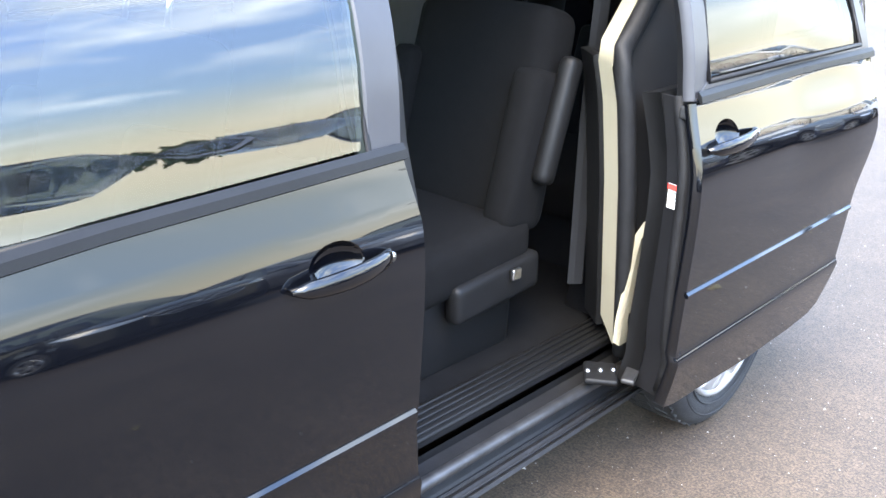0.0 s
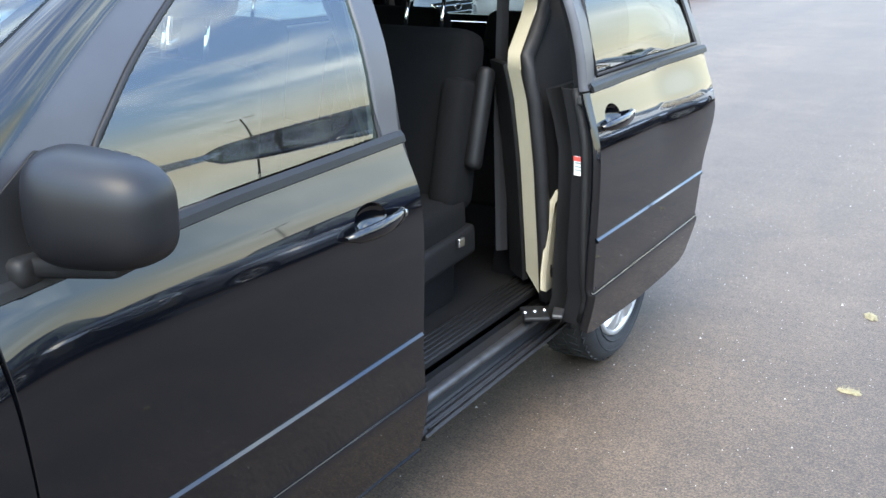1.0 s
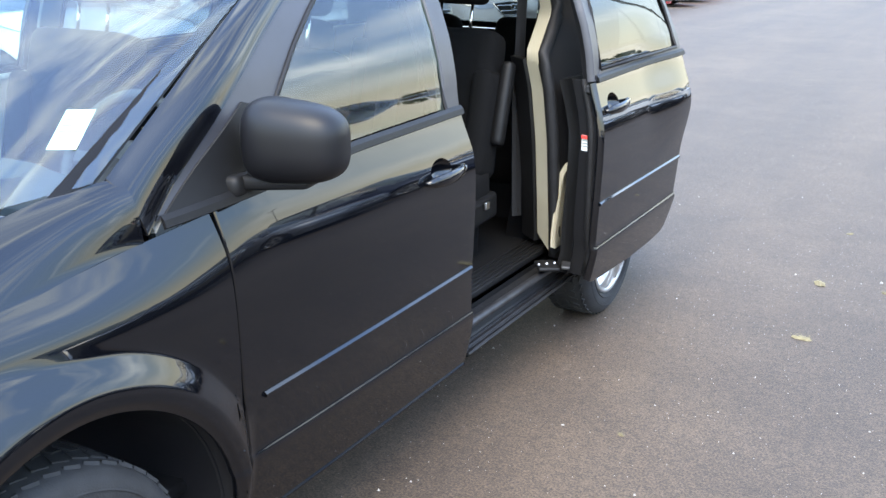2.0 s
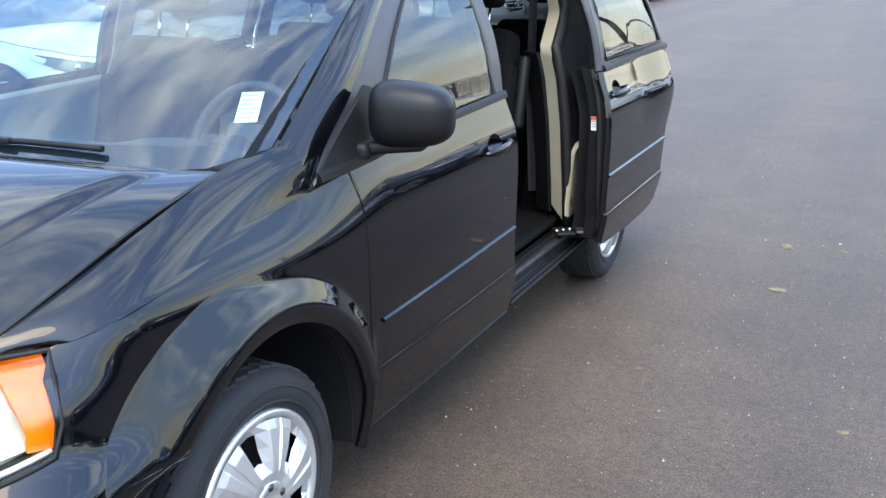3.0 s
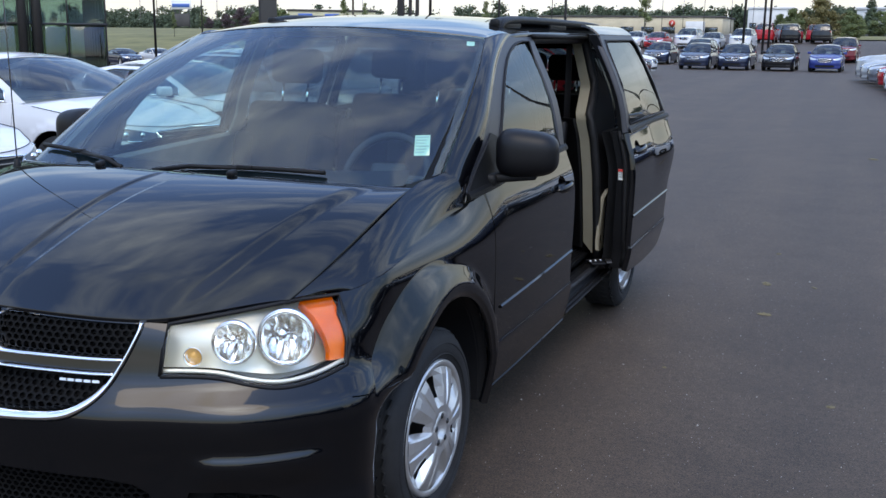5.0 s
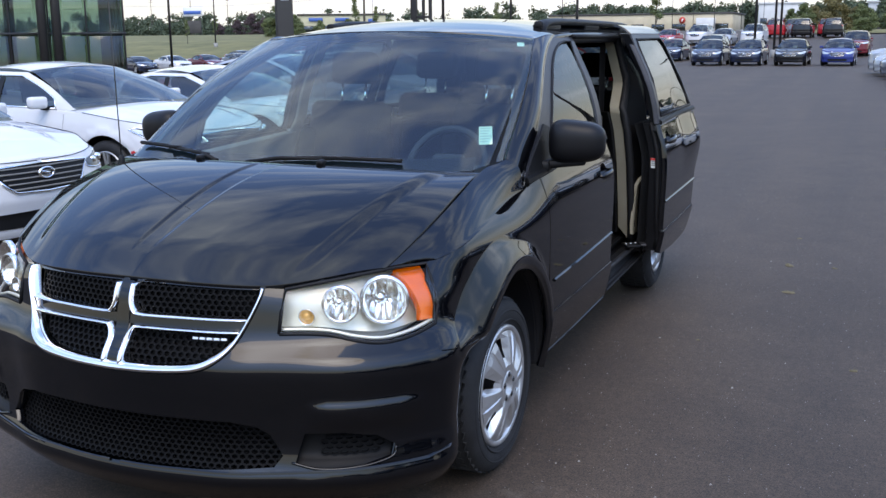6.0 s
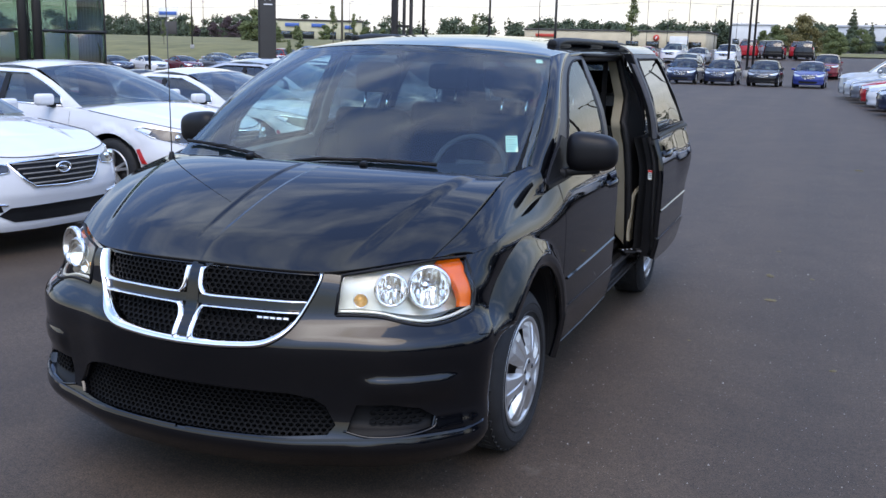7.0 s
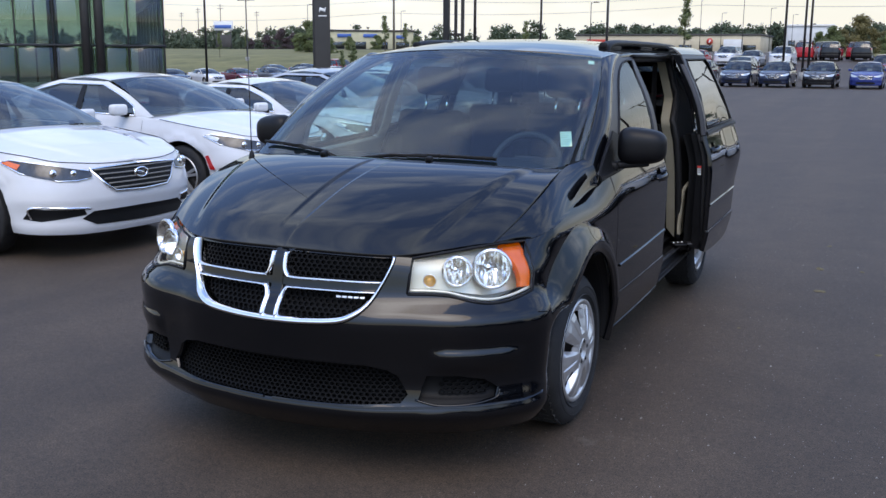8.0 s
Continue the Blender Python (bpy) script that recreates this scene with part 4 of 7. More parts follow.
def front_door(sg):
    root = part("front_door", panel(FD_FRONT + FD_REAR + FD_TOP, lambda u, v: SHELL.at(u, v), 0.035, (), CREASES, 0.03, flip_x=sg < 0, outward=(1, 0, 0), holes=(handle_hole(1.265, 1.490, 0.985),)), PAINT, van, "dark slate front door" + (" with handle" if sg > 0 else ""))
    ring = [(0.30, 1.086)] + [p for p in A_CURVE if p[0] > 0.33] + [(1.608, 1.60), (1.566, 1.142), (1.490, 1.143)] + GLASS_FRONT[::-1][1:] + [(0.60, 1.106)]
    part("window_frame", panel(ring, lambda u, v: SHELL.at(u, v, -0.004), 0.04, rim=0.03, flip_x=sg < 0, outward=(1, 0, 0)), SATIN, root)
    gl = part("window_pane", panel(GLASS_FRONT, lambda u, v: SHELL.at(u, v, -0.012), 0.08, rim=0, flip_x=sg < 0, outward=(1, 0, 0)), SIDE_GLASS, root)
    gl.visible_shadow = False
    seal = [SHELL.at(u, v, -0.003) for u, v in GLASS_FRONT + GLASS_FRONT[:1]]
    part("window_seal", tube([(sg * p[0], p[1], p[2]) for p in seal], 0.007, 6), SEAL, root)
    belt = [SHELL.at(y, float(np.interp(y, [0.30, 0.70, 1.0, 1.566], [1.082, 1.112, 1.13, 1.145])), 0.004) for y in np.linspace(0.32, 1.566, 16)]
    part("belt_moulding", strip([(sg * p[0], p[1], p[2]) for p in belt], 0.030, 0.008, lambda i: (sg, 0, 0.3)), BLACK, root)
    part("mirror_sail", panel([(0.33, 1.094), (0.60, 1.108), (0.655, 1.125), (0.685, 1.262), (0.60, 1.288), (0.45, 1.185)], lambda u, v: SHELL.at(u, v, 0.003), 0.04, rim=0.01, flip_x=sg < 0, outward=(1, 0, 0)), BLACK, root)
    mould = [SHELL.at(y, 0.627 + 0.020 * (y - 0.552), 0.0) for y in np.linspace(0.552, 1.576, 14)]
    part("side_moulding", strip([(sg * p[0], p[1], p[2]) for p in mould], 0.014, 0.008, lambda i: (sg, 0, 0)), PAINT, root)
    hem = [SHELL.at(y, 0.290, -0.001) for y in np.linspace(0.52, 1.625, 14)]
    part("door_hem", strip([(sg * p[0], p[1], p[2]) for p in hem], 0.005, 0.005, lambda i: (sg, 0, 0.2)), PAINT, root)
    part("door_inner", panel([(0.53, 0.36), (1.58, 0.36), (1.55, 1.12), (0.53, 1.08)], lambda u, v: SHELL.at(u, v, -0.075), 0.15, rim=0.04, flip_x=sg < 0, outward=(-1, 0, 0)), GREYTRIM, root)
    pull_handle(root, sg, 1.265, 1.490, 0.985, SHELL)
    mirror(root, sg)


def handle_hole(y0, y1, z):
    mid = (y0 + y1) / 2
    return [(mid - 0.004 + 0.062 * math.cos(a), z + 0.008 + 0.040 * math.sin(a)) for a in (2 * math.pi * k / 20 for k in range(20))]


def pull_handle(root, sg, y0, y1, z, shell):
    """A bar handle over a dark dished cup with its shadow plate."""
    mid = (y0 + y1) / 2
    rise = lambda y: z + 0.045 * (y - mid)
    bowl = lambda u, v: 1 - min(1.0, ((u - mid + 0.004) / 0.064) ** 2 + ((v - z - 0.008) / 0.042) ** 2)
    dish = panel([(mid - 0.004 + 0.0635 * math.cos(a), z + 0.008 + 0.0415 * math.sin(a)) for a in (2 * math.pi * k / 28 for k in range(28))], lambda u, v: shell.at(u, v, -0.001 - 0.034 * bowl(u, v) ** 0.7), 0.008, rim=0.0, flip_x=sg < 0, outward=(1, 0, 0))
    h = part("door_handle", dish, PAINT, root, "body-coloured pull handle over a dished cup")
    bm = bmesh.new()
    n = 16
    rings = []
    for k in range(n + 1):
        t = k / n
        y = y0 + (y1 - y0) * t
        w = 0.013 + 0.006 * math.sin(math.pi * t) + 0.004 * smooth(t, 0.75, 1)
        w *= min(1, 6 * t + 0.35, 6 * (1 - t) + 0.45)
        lift = 0.006 + 0.030 * math.sin(math.pi * t) ** 0.6
        c = Vector(shell.at(y, rise(y), lift))
        rings.append([bm.verts.new(c + Vector((0.010 * math.cos(a), 0, w * math.sin(a)))) for a in (2 * math.pi * j / 10 for j in range(10))])
    for i in range(n):
        for j in range(10):
            bm.faces.new((rings[i][j], rings[i][(j + 1) % 10], rings[i + 1][(j + 1) % 10], rings[i + 1][j])).smooth = True
    bm.faces.new(rings[0][::-1])
    bm.faces.new(rings[-1])
    if sg < 0:
        bmesh.ops.scale(bm, vec=(-1, 1, 1), verts=bm.verts[:])
    bmesh.ops.recalc_face_normals(bm, faces=bm.faces[:])
    part("grip", bm, PAINT, h)
    lock = Vector(shell.at(y1 - 0.012, rise(y1 - 0.012), 0.018))
    part("key_lock", revolve([(0, 0.009), (0.006, 0.009), (0.008, 0.0005)], 16, "x", (sg * lock.x if sg > 0 else -lock.x - 0.008, lock.y, lock.z)), STEEL, h)


def mirror(root, sg):
    bm = bmesh.new()
    made = bmesh.ops.create_icosphere(bm, subdivisions=5, radius=1.0)["verts"]
    for v in made:
        x, y, z = v.co
        k = (abs(x) ** 3.4 + abs(y) ** 2.6 + abs(z) ** 3.2) ** (-1 / 3.1)
        x, y, z = x * k, y * k, z * k
        if y > 0.0:
            y *= 0.42
        z *= (1.0 - 0.14 * x if z > 0 else 1.0 - 0.10 * x)
        v.co = Vector((0.118 * x, 0.085 * y, 0.088 * z))
    for f in bm.faces:
        f.smooth = True
    bmesh.ops.transform(bm, matrix=pose(1.055, 0.60, 1.218, 0, 0, 12), verts=bm.verts[:])
    if sg < 0:
        bmesh.ops.scale(bm, vec=(-1, 1, 1), verts=bm.verts[:])
        bmesh.ops.reverse_faces(bm, faces=bm.faces[:])
    m = part("door_mirror", bm, MIRROR_SHELL, root, "black plastic door mirror housing")
    part("mirror_arm", box_mesh((sg * 0.985, 0.585, 1.128), (0.22, 0.085, 0.034), 0.014, (0, -6 * sg, 12 * sg)), BLACK, m)
    part("mirror_foot", box_mesh((sg * 0.925, 0.555, 1.118), (0.06, 0.10, 0.05), 0.02, (0, 0, 8 * sg)), BLACK, m)
    part("mirror_glass", panel([(0.085 * math.cos(a), 0.06 * math.sin(a)) for a in (2 * math.pi * k / 32 for k in range(32))], lambda u, v: Vector((sg * (1.05 + u), 0.636 + 0.2 * u, 1.218 + v)), 0.2, rim=0.003, outward=(0, 1, 0)), CHROME, m)


front_door(1)
front_door(-1)

# sliding doors: open on the driver side, shut on the far side
SD_FRONT = [(1.600, 1.145), (1.592, 1.05), (1.585, 0.95), (1.588, 0.70), (1.592, 0.60), (1.60, 0.50), (1.605, 0.375)]
SD_LOW = [(1.66, 0.362), (2.10, 0.335), (2.40, 0.335), (2.55, 0.345)]
SD_REAR = [(2.600, 0.370), (2.640, 0.50), (2.660, 0.70), (2.668, 0.95), (2.655, 1.05), (2.640, 1.163)]
SD_GLASS = [(1.665, 1.187), (1.682, 1.40), (1.705, 1.58), (1.74, 1.630), (2.46, 1.632), (2.515, 1.60), (2.560, 1.37), (2.572, 1.200)]


def sliding_door(sg, place):
    skin = part("sliding_door", panel(SD_FRONT + SD_LOW + SD_REAR + [(2.1, 1.158)], lambda u, v: SLIDER.at(u, v), 0.035, (), (0.505, 0.516, 0.527, 0.49), 0.03, flip_x=sg < 0, outward=(1, 0, 0), holes=(handle_hole(1.605, 1.855, 1.048),)), PAINT, van, "dark slate sliding door slid open on its track" if sg > 0 else "dark slate sliding door, shut", place)
    ring = [(1.600, 1.150), (1.615, 1.40), (1.640, 1.60), (1.68, 1.665), (2.50, 1.668), (2.575, 1.60), (2.62, 1.35), (2.638, 1.168), (2.572, 1.200)] + SD_GLASS[::-1][1:]
    part("window_frame", panel(ring, lambda u, v: SLIDER.at(u, v, -0.004), 0.04, rim=0.03, flip_x=sg < 0, outward=(1, 0, 0)), SATIN, skin)
    part("roof_lip", panel([(1.66, 0), (2.52, 0), (2.50, 1), (1.68, 1)], lambda u, v: Vector(SLIDER.at(u, 1.664)) + Vector((-0.085 * v - 0.02 * v * v, 0, 0.05 * math.sin(v * math.pi / 2))), (0.06, 0.2), rim=0.012, flip_x=sg < 0, outward=(0.4, 0, 1)), PAINT, skin)
    part("window_bottom", panel([(1.60, 1.150), (2.638, 1.168), (2.572, 1.202), (1.665, 1.189)], lambda u, v: SLIDER.at(u, v, -0.002), 0.05, rim=0.02, flip_x=sg < 0, outward=(1, 0, 0)), SATIN, skin)
    gl = part("window_pane", panel(SD_GLASS, lambda u, v: SLIDER.at(u, v, -0.010), 0.08, rim=0, flip_x=sg < 0, outward=(1, 0, 0)), PRIVACY, skin)
    gl.visible_shadow = False
    seal = [SLIDER.at(u, v, -0.003) for u, v in SD_GLASS + SD_GLASS[:1]]
    part("window_seal", tube([(sg * p[0], p[1], p[2]) for p in seal], 0.007, 6), SEAL, skin)
    belt = [SLIDER.at(y, 1.156 + 0.018 * (y - 1.6), 0.004) for y in np.linspace(1.605, 2.640, 12)]
    part("belt_moulding", strip([(sg * p[0], p[1], p[2]) for p in belt], 0.030, 0.008, lambda i: (sg, 0, 0.3)), BLACK, skin)
    mould = [SLIDER.at(y, 0.693, 0.0) for y in np.linspace(1.585, 2.648, 12)]
    part("side_moulding", strip([(sg * p[0], p[1], p[2]) for p in mould], 0.014, 0.008, lambda i: (sg, 0, 0)), PAINT, skin)
    pull_handle(skin, sg, 1.605, 1.855, 1.048, SLIDER)
    # depth of the door: its front edge face, inner shell and trims
    fx = lambda z: float(np.interp(z, [p[1] for p in SD_FRONT[::-1]], [p[0] for p in SD_FRONT[::-1]]))
    part("door_edge", panel([(0, 0.385), (1, 0.385), (1, 1.145), (0, 1.145)], lambda u, v: Vector(SLIDER.at(fx(v) + 0.012 + 0.025 * u, v, -0.006 - 0.105 * u)), (0.2, 0.06), rim=0.01, flip_x=sg < 0, outward=(0.2, -1, 0)), SEAL, skin)
    part("frame_edge", panel([(0, 1.145), (1, 1.145), (1, 1.66), (0, 1.66)], lambda u, v: Vector(SLIDER.at(1.600 + 0.08 * (v - 1.145) + 0.004 + 0.02 * u, v, -0.012 - 0.050 * u)), (0.25, 0.06), rim=0.008, flip_x=sg < 0, outward=(0.2, -1, 0)), SEAL, skin)
    part("door_seal", tube([(sg * p[0], p[1], p[2]) for p in [SLIDER.at(fx(z) + 0.03, z, -0.05 + 0.012 * math.sin(5 * z)) for z in np.linspace(0.40, 1.15, 16)]], 0.016, 8), RUBBER, skin)
    part("inner_shell", panel([(1.63, 0.38), (2.60, 0.36), (2.63, 1.16), (1.63, 1.15)], lambda u, v: SLIDER.at(u, v, -0.108), 0.10, rim=-0.05, flip_x=sg < 0, outward=(-1, 0, 0)), BLACK, skin)
    part("inner_panel", panel([(1.65, 0.47), (2.55, 0.47), (2.55, 0.88), (2.0, 0.84), (1.68, 0.80)], lambda u, v: SLIDER.at(u, v, -0.150 - 0.040 * smooth(v, 0.86, 0.74)), 0.06, rim=-0.02, flip_x=sg < 0, outward=(-1, 0, 0)), BEIGE, skin, "beige inner door trim")
    lab = [(0.62, 0.885), (0.90, 0.885), (0.90, 0.945), (0.62, 0.945)]
    part("warning_label", panel(lab, lambda u, v: Vector(SLIDER.at(fx(v) + 0.012 + 0.025 * u, v, -0.006 - 0.105 * u)) + Vector((0, -0.004, 0)), (0.3, 0.1), rim=0, flip_x=sg < 0, outward=(0.2, -1, 0)), WHITE_LABEL, skin, "white label with a red band")
    part("label_band", panel([(0.62, 0.931), (0.90, 0.931), (0.90, 0.945), (0.62, 0.945)], lambda u, v: Vector(SLIDER.at(fx(v) + 0.012 + 0.025 * u, v, -0.006 - 0.105 * u)) + Vector((0, -0.008, 0)), (0.3, 0.1), rim=0, flip_x=sg < 0, outward=(0.2, -1, 0)), RED_LABEL, skin)
    for k in range(3):
        z = 0.925 - 0.011 * k
        part("label_print", panel([(0.66, z - 0.003), (0.86, z - 0.003), (0.86, z + 0.002), (0.66, z + 0.002)], lambda u, v: Vector(SLIDER.at(fx(v) + 0.012 + 0.025 * u, v, -0.006 - 0.105 * u)) + Vector((0, -0.007, 0)), (0.3, 0.1), rim=0, flip_x=sg < 0, outward=(0.2, -1, 0)), PRINT, skin)
    part("latch", box_mesh((sg * 0.915, fx(1.12) + 0.012, 1.118), (0.035, 0.018, 0.03), 0.006), DARKMETAL, skin)


sliding_door(1, Matrix.Translation((0.128, 0.795, 0.0)))
sliding_door(-1, Matrix())

# rear quarters, tail and sills
a_r0 = math.degrees(math.asin((0.30 - 0.345) / R_ARCH))
QUARTER = [(2.68, 0.30)] + arc(3.078, 0.345, R_ARCH, 180 - a_r0, a_r0, 36) + [(3.60, 0.29), (4.05, 0.33), (SHELL.s1 - 0.62, 0.34), (SHELL.s1 - 0.62, 1.165), (2.655, 1.165), (2.676, 0.95), (2.668, 0.70), (2.65, 0.50)]
for sg in (1, -1):
    part("rear_quarter", panel(QUARTER, lambda u, v: SHELL.at(u, v), 0.05, (), (), 0.02, flip_x=sg < 0, outward=(1, 0, 0)), PAINT, van)
    qg = [(2.76, 1.20), (2.78, 1.58), (3.55, 1.575), (3.72, 1.20)]
    part("quarter_window", panel(qg, lambda u, v: SHELL.at(u, v, -0.008), 0.08, rim=0.004, flip_x=sg < 0, outward=(1, 0, 0)), PRIVACY, van).visible_shadow = False
    pil = [(2.648, 1.170), (2.66, 1.40), (2.60, 1.665), (3.80, 1.66), (3.95, 1.60), (4.02, 1.17), (3.72, 1.20), (3.55, 1.575), (2.78, 1.58), (2.76, 1.20)]
    part("rear_pillar", panel(pil, lambda u, v: SHELL.at(u, v, -0.003), 0.06, rim=0.02, flip_x=sg < 0, outward=(1, 0, 0)), PAINT, van)
    part("belt_sill", panel([(2.648, 1.160), (4.02, 1.165), (3.72, 1.203), (2.76, 1.203)], lambda u, v: SHELL.at(u, v, -0.001), 0.06, rim=0.02, flip_x=sg < 0, outward=(1, 0, 0)), PAINT, van)
    part("tail_lamp", panel([(3.93, 0.85), (4.12, 0.85), (4.10, 1.14), (3.93, 1.14)], lambda u, v: SHELL.at(u, v, 0.006), 0.05, rim=0.03, flip_x=sg < 0, outward=(0.6, 1, 0)), RED_LABEL, van)
    part("rocker_sill", panel([(0.54, 0.252), (2.66, 0.252), (2.66, 0.33), (1.63, 0.33), (1.60, 0.285), (0.54, 0.282)], lambda u, v: SHELL.at(u, v, -0.050), 0.06, rim=0.06, flip_x=sg < 0, outward=(1, 0, 0)), SEAL, van)
part("tailgate", mirrored_panel([(SHELL.s1 - 0.615, 0.34), (SHELL.s1, 0.34), (SHELL.s1, 1.165), (SHELL.s1 - 0.615, 1.165)], SHELL, 0.0, 0.08, 0.02, (0.3, 1, 0)), PAINT, van)
part("rear_window", mirrored_panel([(SHELL.s1 - 0.66, 1.20), (SHELL.s1, 1.20), (SHELL.s1, 1.58), (SHELL.s1 - 0.66, 1.58)], SHELL, -0.006, 0.1, 0.004, (0.3, 1, 0)), PRIVACY, van).visible_shadow = False
part("tailgate_frame", mirrored_panel([(4.0, 1.168), (SHELL.s1, 1.168), (SHELL.s1, 1.202), (SHELL.s1 - 0.66, 1.202), (SHELL.s1 - 0.66, 1.578), (SHELL.s1, 1.578), (SHELL.s1, 1.66), (3.95, 1.66)], SHELL, 0.0, 0.08, 0.02, (0.3, 1, 0)), PAINT, van)

# step of the open doorway
part("door_step", panel([(0, 0), (1, 0), (1, 1), (0, 1)], lambda u, v: Vector((0.955 - 0.125 * v, 1.650 + 1.03 * u, 0.316 + 0.018 * v + 0.035 * smooth(v, 0.45, 0.55) + 0.004 * math.sin(30 * v) * (1 - smooth(v, 0.4, 0.5)))), (0.05, 0.03), rim=0.014, outward=(0.3, 0, 1)), RUBBER, van, "ribbed black rubber door step")
part("step_face", panel([(0, 0), (1, 0), (1, 1), (0, 1)], lambda u, v: Vector((0.83, 1.58 + 1.12 * u, 0.36 + 0.06 * v)), (0.1, 0.5), rim=0.01, outward=(1, 0, 0)), BLACK, van)
for k in range(4):
    part("step_rib", box_mesh((0.948 - 0.014 * k, 2.16, 0.319), (0.005, 0.95, 0.008), 0.002, seg=1), RUBBER, van)
part("scuff_plate", box_mesh((0.775, 2.14, 0.424), (0.11, 1.10, 0.014), 0.005, seg=2), BLACK, van)
for k in range(5):
    part("scuff_rib", box_mesh((0.735 + 0.02 * k, 2.12, 0.433), (0.006, 1.04, 0.008), 0.002, seg=1), BLACK, van)
br = part("door_hinge_arm", box_mesh((0.925, 2.355, 0.424), (0.085, 0.105, 0.016), 0.008, (0, 0, 35)), BLACK, van, "dark metal sliding door arm with bright rivets")
part("arm_plate", box_mesh((0.98, 2.42, 0.426), (0.035, 0.13, 0.014), 0.006, (0, 0, 20)), DARKMETAL, br)
for k in range(3):
    part("rivet", revolve([(0.0, 0.007), (0.005, 0.006), (0.007, 0.0005)], 12, "z", (0.902 + 0.022 * k, 2.33 + 0.026 * k, 0.431)), STEEL, br)
part("door_track", box_mesh((0.905, 2.1, 0.385), (0.03, 1.05, 0.025), 0.006, seg=1), DARKMETAL, van)


# wheels
def van_wheel(sg, y, turn=0.0):
    root = thing_part("wheel", van, pose(sg * 0.938, y, 0.340, 0, 0, turn if sg > 0 else 180 + turn))
    prof = [(-0.20, 0.215), (-0.215, 0.25), (-0.212, 0.305), (-0.190, 0.328), (-0.165, 0.338), (-0.03, 0.338), (-0.005, 0.329), (0.014, 0.306), (0.018, 0.27), (0.006, 0.240), (-0.01, 0.222)]
    part("tyre", revolve(prof, 64, "x"), TYRE, root)
    bm = bmesh.new()
    for k in range(46):
        a = 2 * math.pi * k / 46
        for off, w in ((-0.165, 0.035), (-0.115, 0.04), (-0.065, 0.04), (-0.028, 0.026)):
            m = pose(0, 0, 0, math.degrees(a) + (3 if off > -0.1 else 0), 0, 0) @ pose(off, 0, 0.337 if off < -0.03 else 0.332, 0, -20 if off > -0.03 else 0, 18 if off < -0.1 else -18)
            got = bmesh.ops.create_cube(bm, size=1.0, matrix=m @ Matrix.Diagonal((w, 0.032, 0.008, 1)))
    part("tread", bm, TYRE, root)
    for rr in (0.292, 0.255):
        part("sidewall_ring", revolve([(0.015, rr - 0.003), (0.0195, rr), (0.015, rr + 0.003)], 64, "x"), TYRE, root)
    # cover with six broad arms and small windows by the rim
    cover = part("wheel_cover", revolve([(-0.012, 0.236), (0.010, 0.234), (0.014, 0.226), (0.008, 0.212), (-0.006, 0.208)], 64, "x"), SILVER, root, "silver plastic wheel cover")
    part("brake_shadow", revolve([(-0.05, 0.228), (-0.055, 0.0005)], 48, "x"), DARKMETAL, root)
    n = 6
    across = [-1.0, -0.70, -0.55, -0.49, -0.12, -0.07, 0.07, 0.12, 0.42, 0.48, 0.84, 1.0]
    drop = [-0.030, -0.030, -0.004, 0.0, 0.0, -0.005, -0.005, 0.0, 0.0, -0.003, -0.020, -0.030]
    down = [(0.045, 0.030, 0.0), (0.085, 0.036, 0.15), (0.115, 0.034, 0.7), (0.150, 0.029, 1.0), (0.190, 0.020, 0.8), (0.212, 0.010, 0.25)]
    for k in range(n):
        bm = bmesh.new()
        rows = []
        for r, h, deep in down:
            row = []
            for w, d in zip(across, drop):
                a = 2 * math.pi * (k + 0.5 * w) / n + 0.15
                row.append(bm.verts.new((h + d * deep, r * math.cos(a), r * math.sin(a))))
            rows.append(row)
        for i in range(len(rows) - 1):
            for j in range(len(across) - 1):
                if not (2 <= i <= 3 and j in (0, len(across) - 2)):
                    bm.faces.new((rows[i][j], rows[i][j + 1], rows[i + 1][j + 1], rows[i + 1][j]))
        bmesh.ops.recalc_face_normals(bm, faces=bm.faces[:])
        part("cover_arm", bm, SILVER, cover)
    part("hub_cap", revolve([(0.028, 0.062), (0.034, 0.058), (0.034, 0.036), (0.020, 0.030), (0.018, 0.0005)], 40, "x"), SILVER, cover)
    for k in range(5):
        a = 2 * math.pi * k / 5 + 0.3
        part("wheel_nut", revolve([(0.015, 0.012), (0.036, 0.011), (0.040, 0.0005)], 6, "x", (0, 0.048 * math.cos(a), 0.048 * math.sin(a))), DARKMETAL, cover)
    return root


def thing_part(name, parent, m):
    ob = new(name)
    ob.parent = parent
    ob.matrix_basis = m
    return ob


for sg in (1, -1):
    van_wheel(sg, -0.02, -1.5)
    van_wheel(sg, 3.078)
    for y in (0.0, 3.078):
        liner = revolve([(sg * 0.60, 0.0005), (sg * 0.60, 0.42), (sg * 0.935, 0.455)], 40, "x", (0, y, 0.345))
        bmesh.ops.bisect_plane(liner, geom=liner.verts[:] + liner.edges[:] + liner.faces[:], plane_co=(0, 0, 0.275), plane_no=(0, 0, 1), clear_inner=True)
        part("wheel_liner", liner, SEAL, van)
        lip = revolve([(sg * 0.925, 0.452), (sg * 0.962, 0.470)], 40, "x", (0, y, 0.345))
        for co, no in (((0, 0, 0.285), (0, 0, 1)), ((0, y + 0.25, 0), (0, 1, 0))):
            bmesh.ops.bisect_plane(lip, geom=lip.verts[:] + lip.edges[:] + lip.faces[:], plane_co=co, plane_no=no, clear_inner=True)
        part("liner_lip", lip, SEAL, van)
part("underbody", box_mesh((0, 1.8, 0.27), (1.60, 4.5, 0.10), 0.04), SEAL, van)

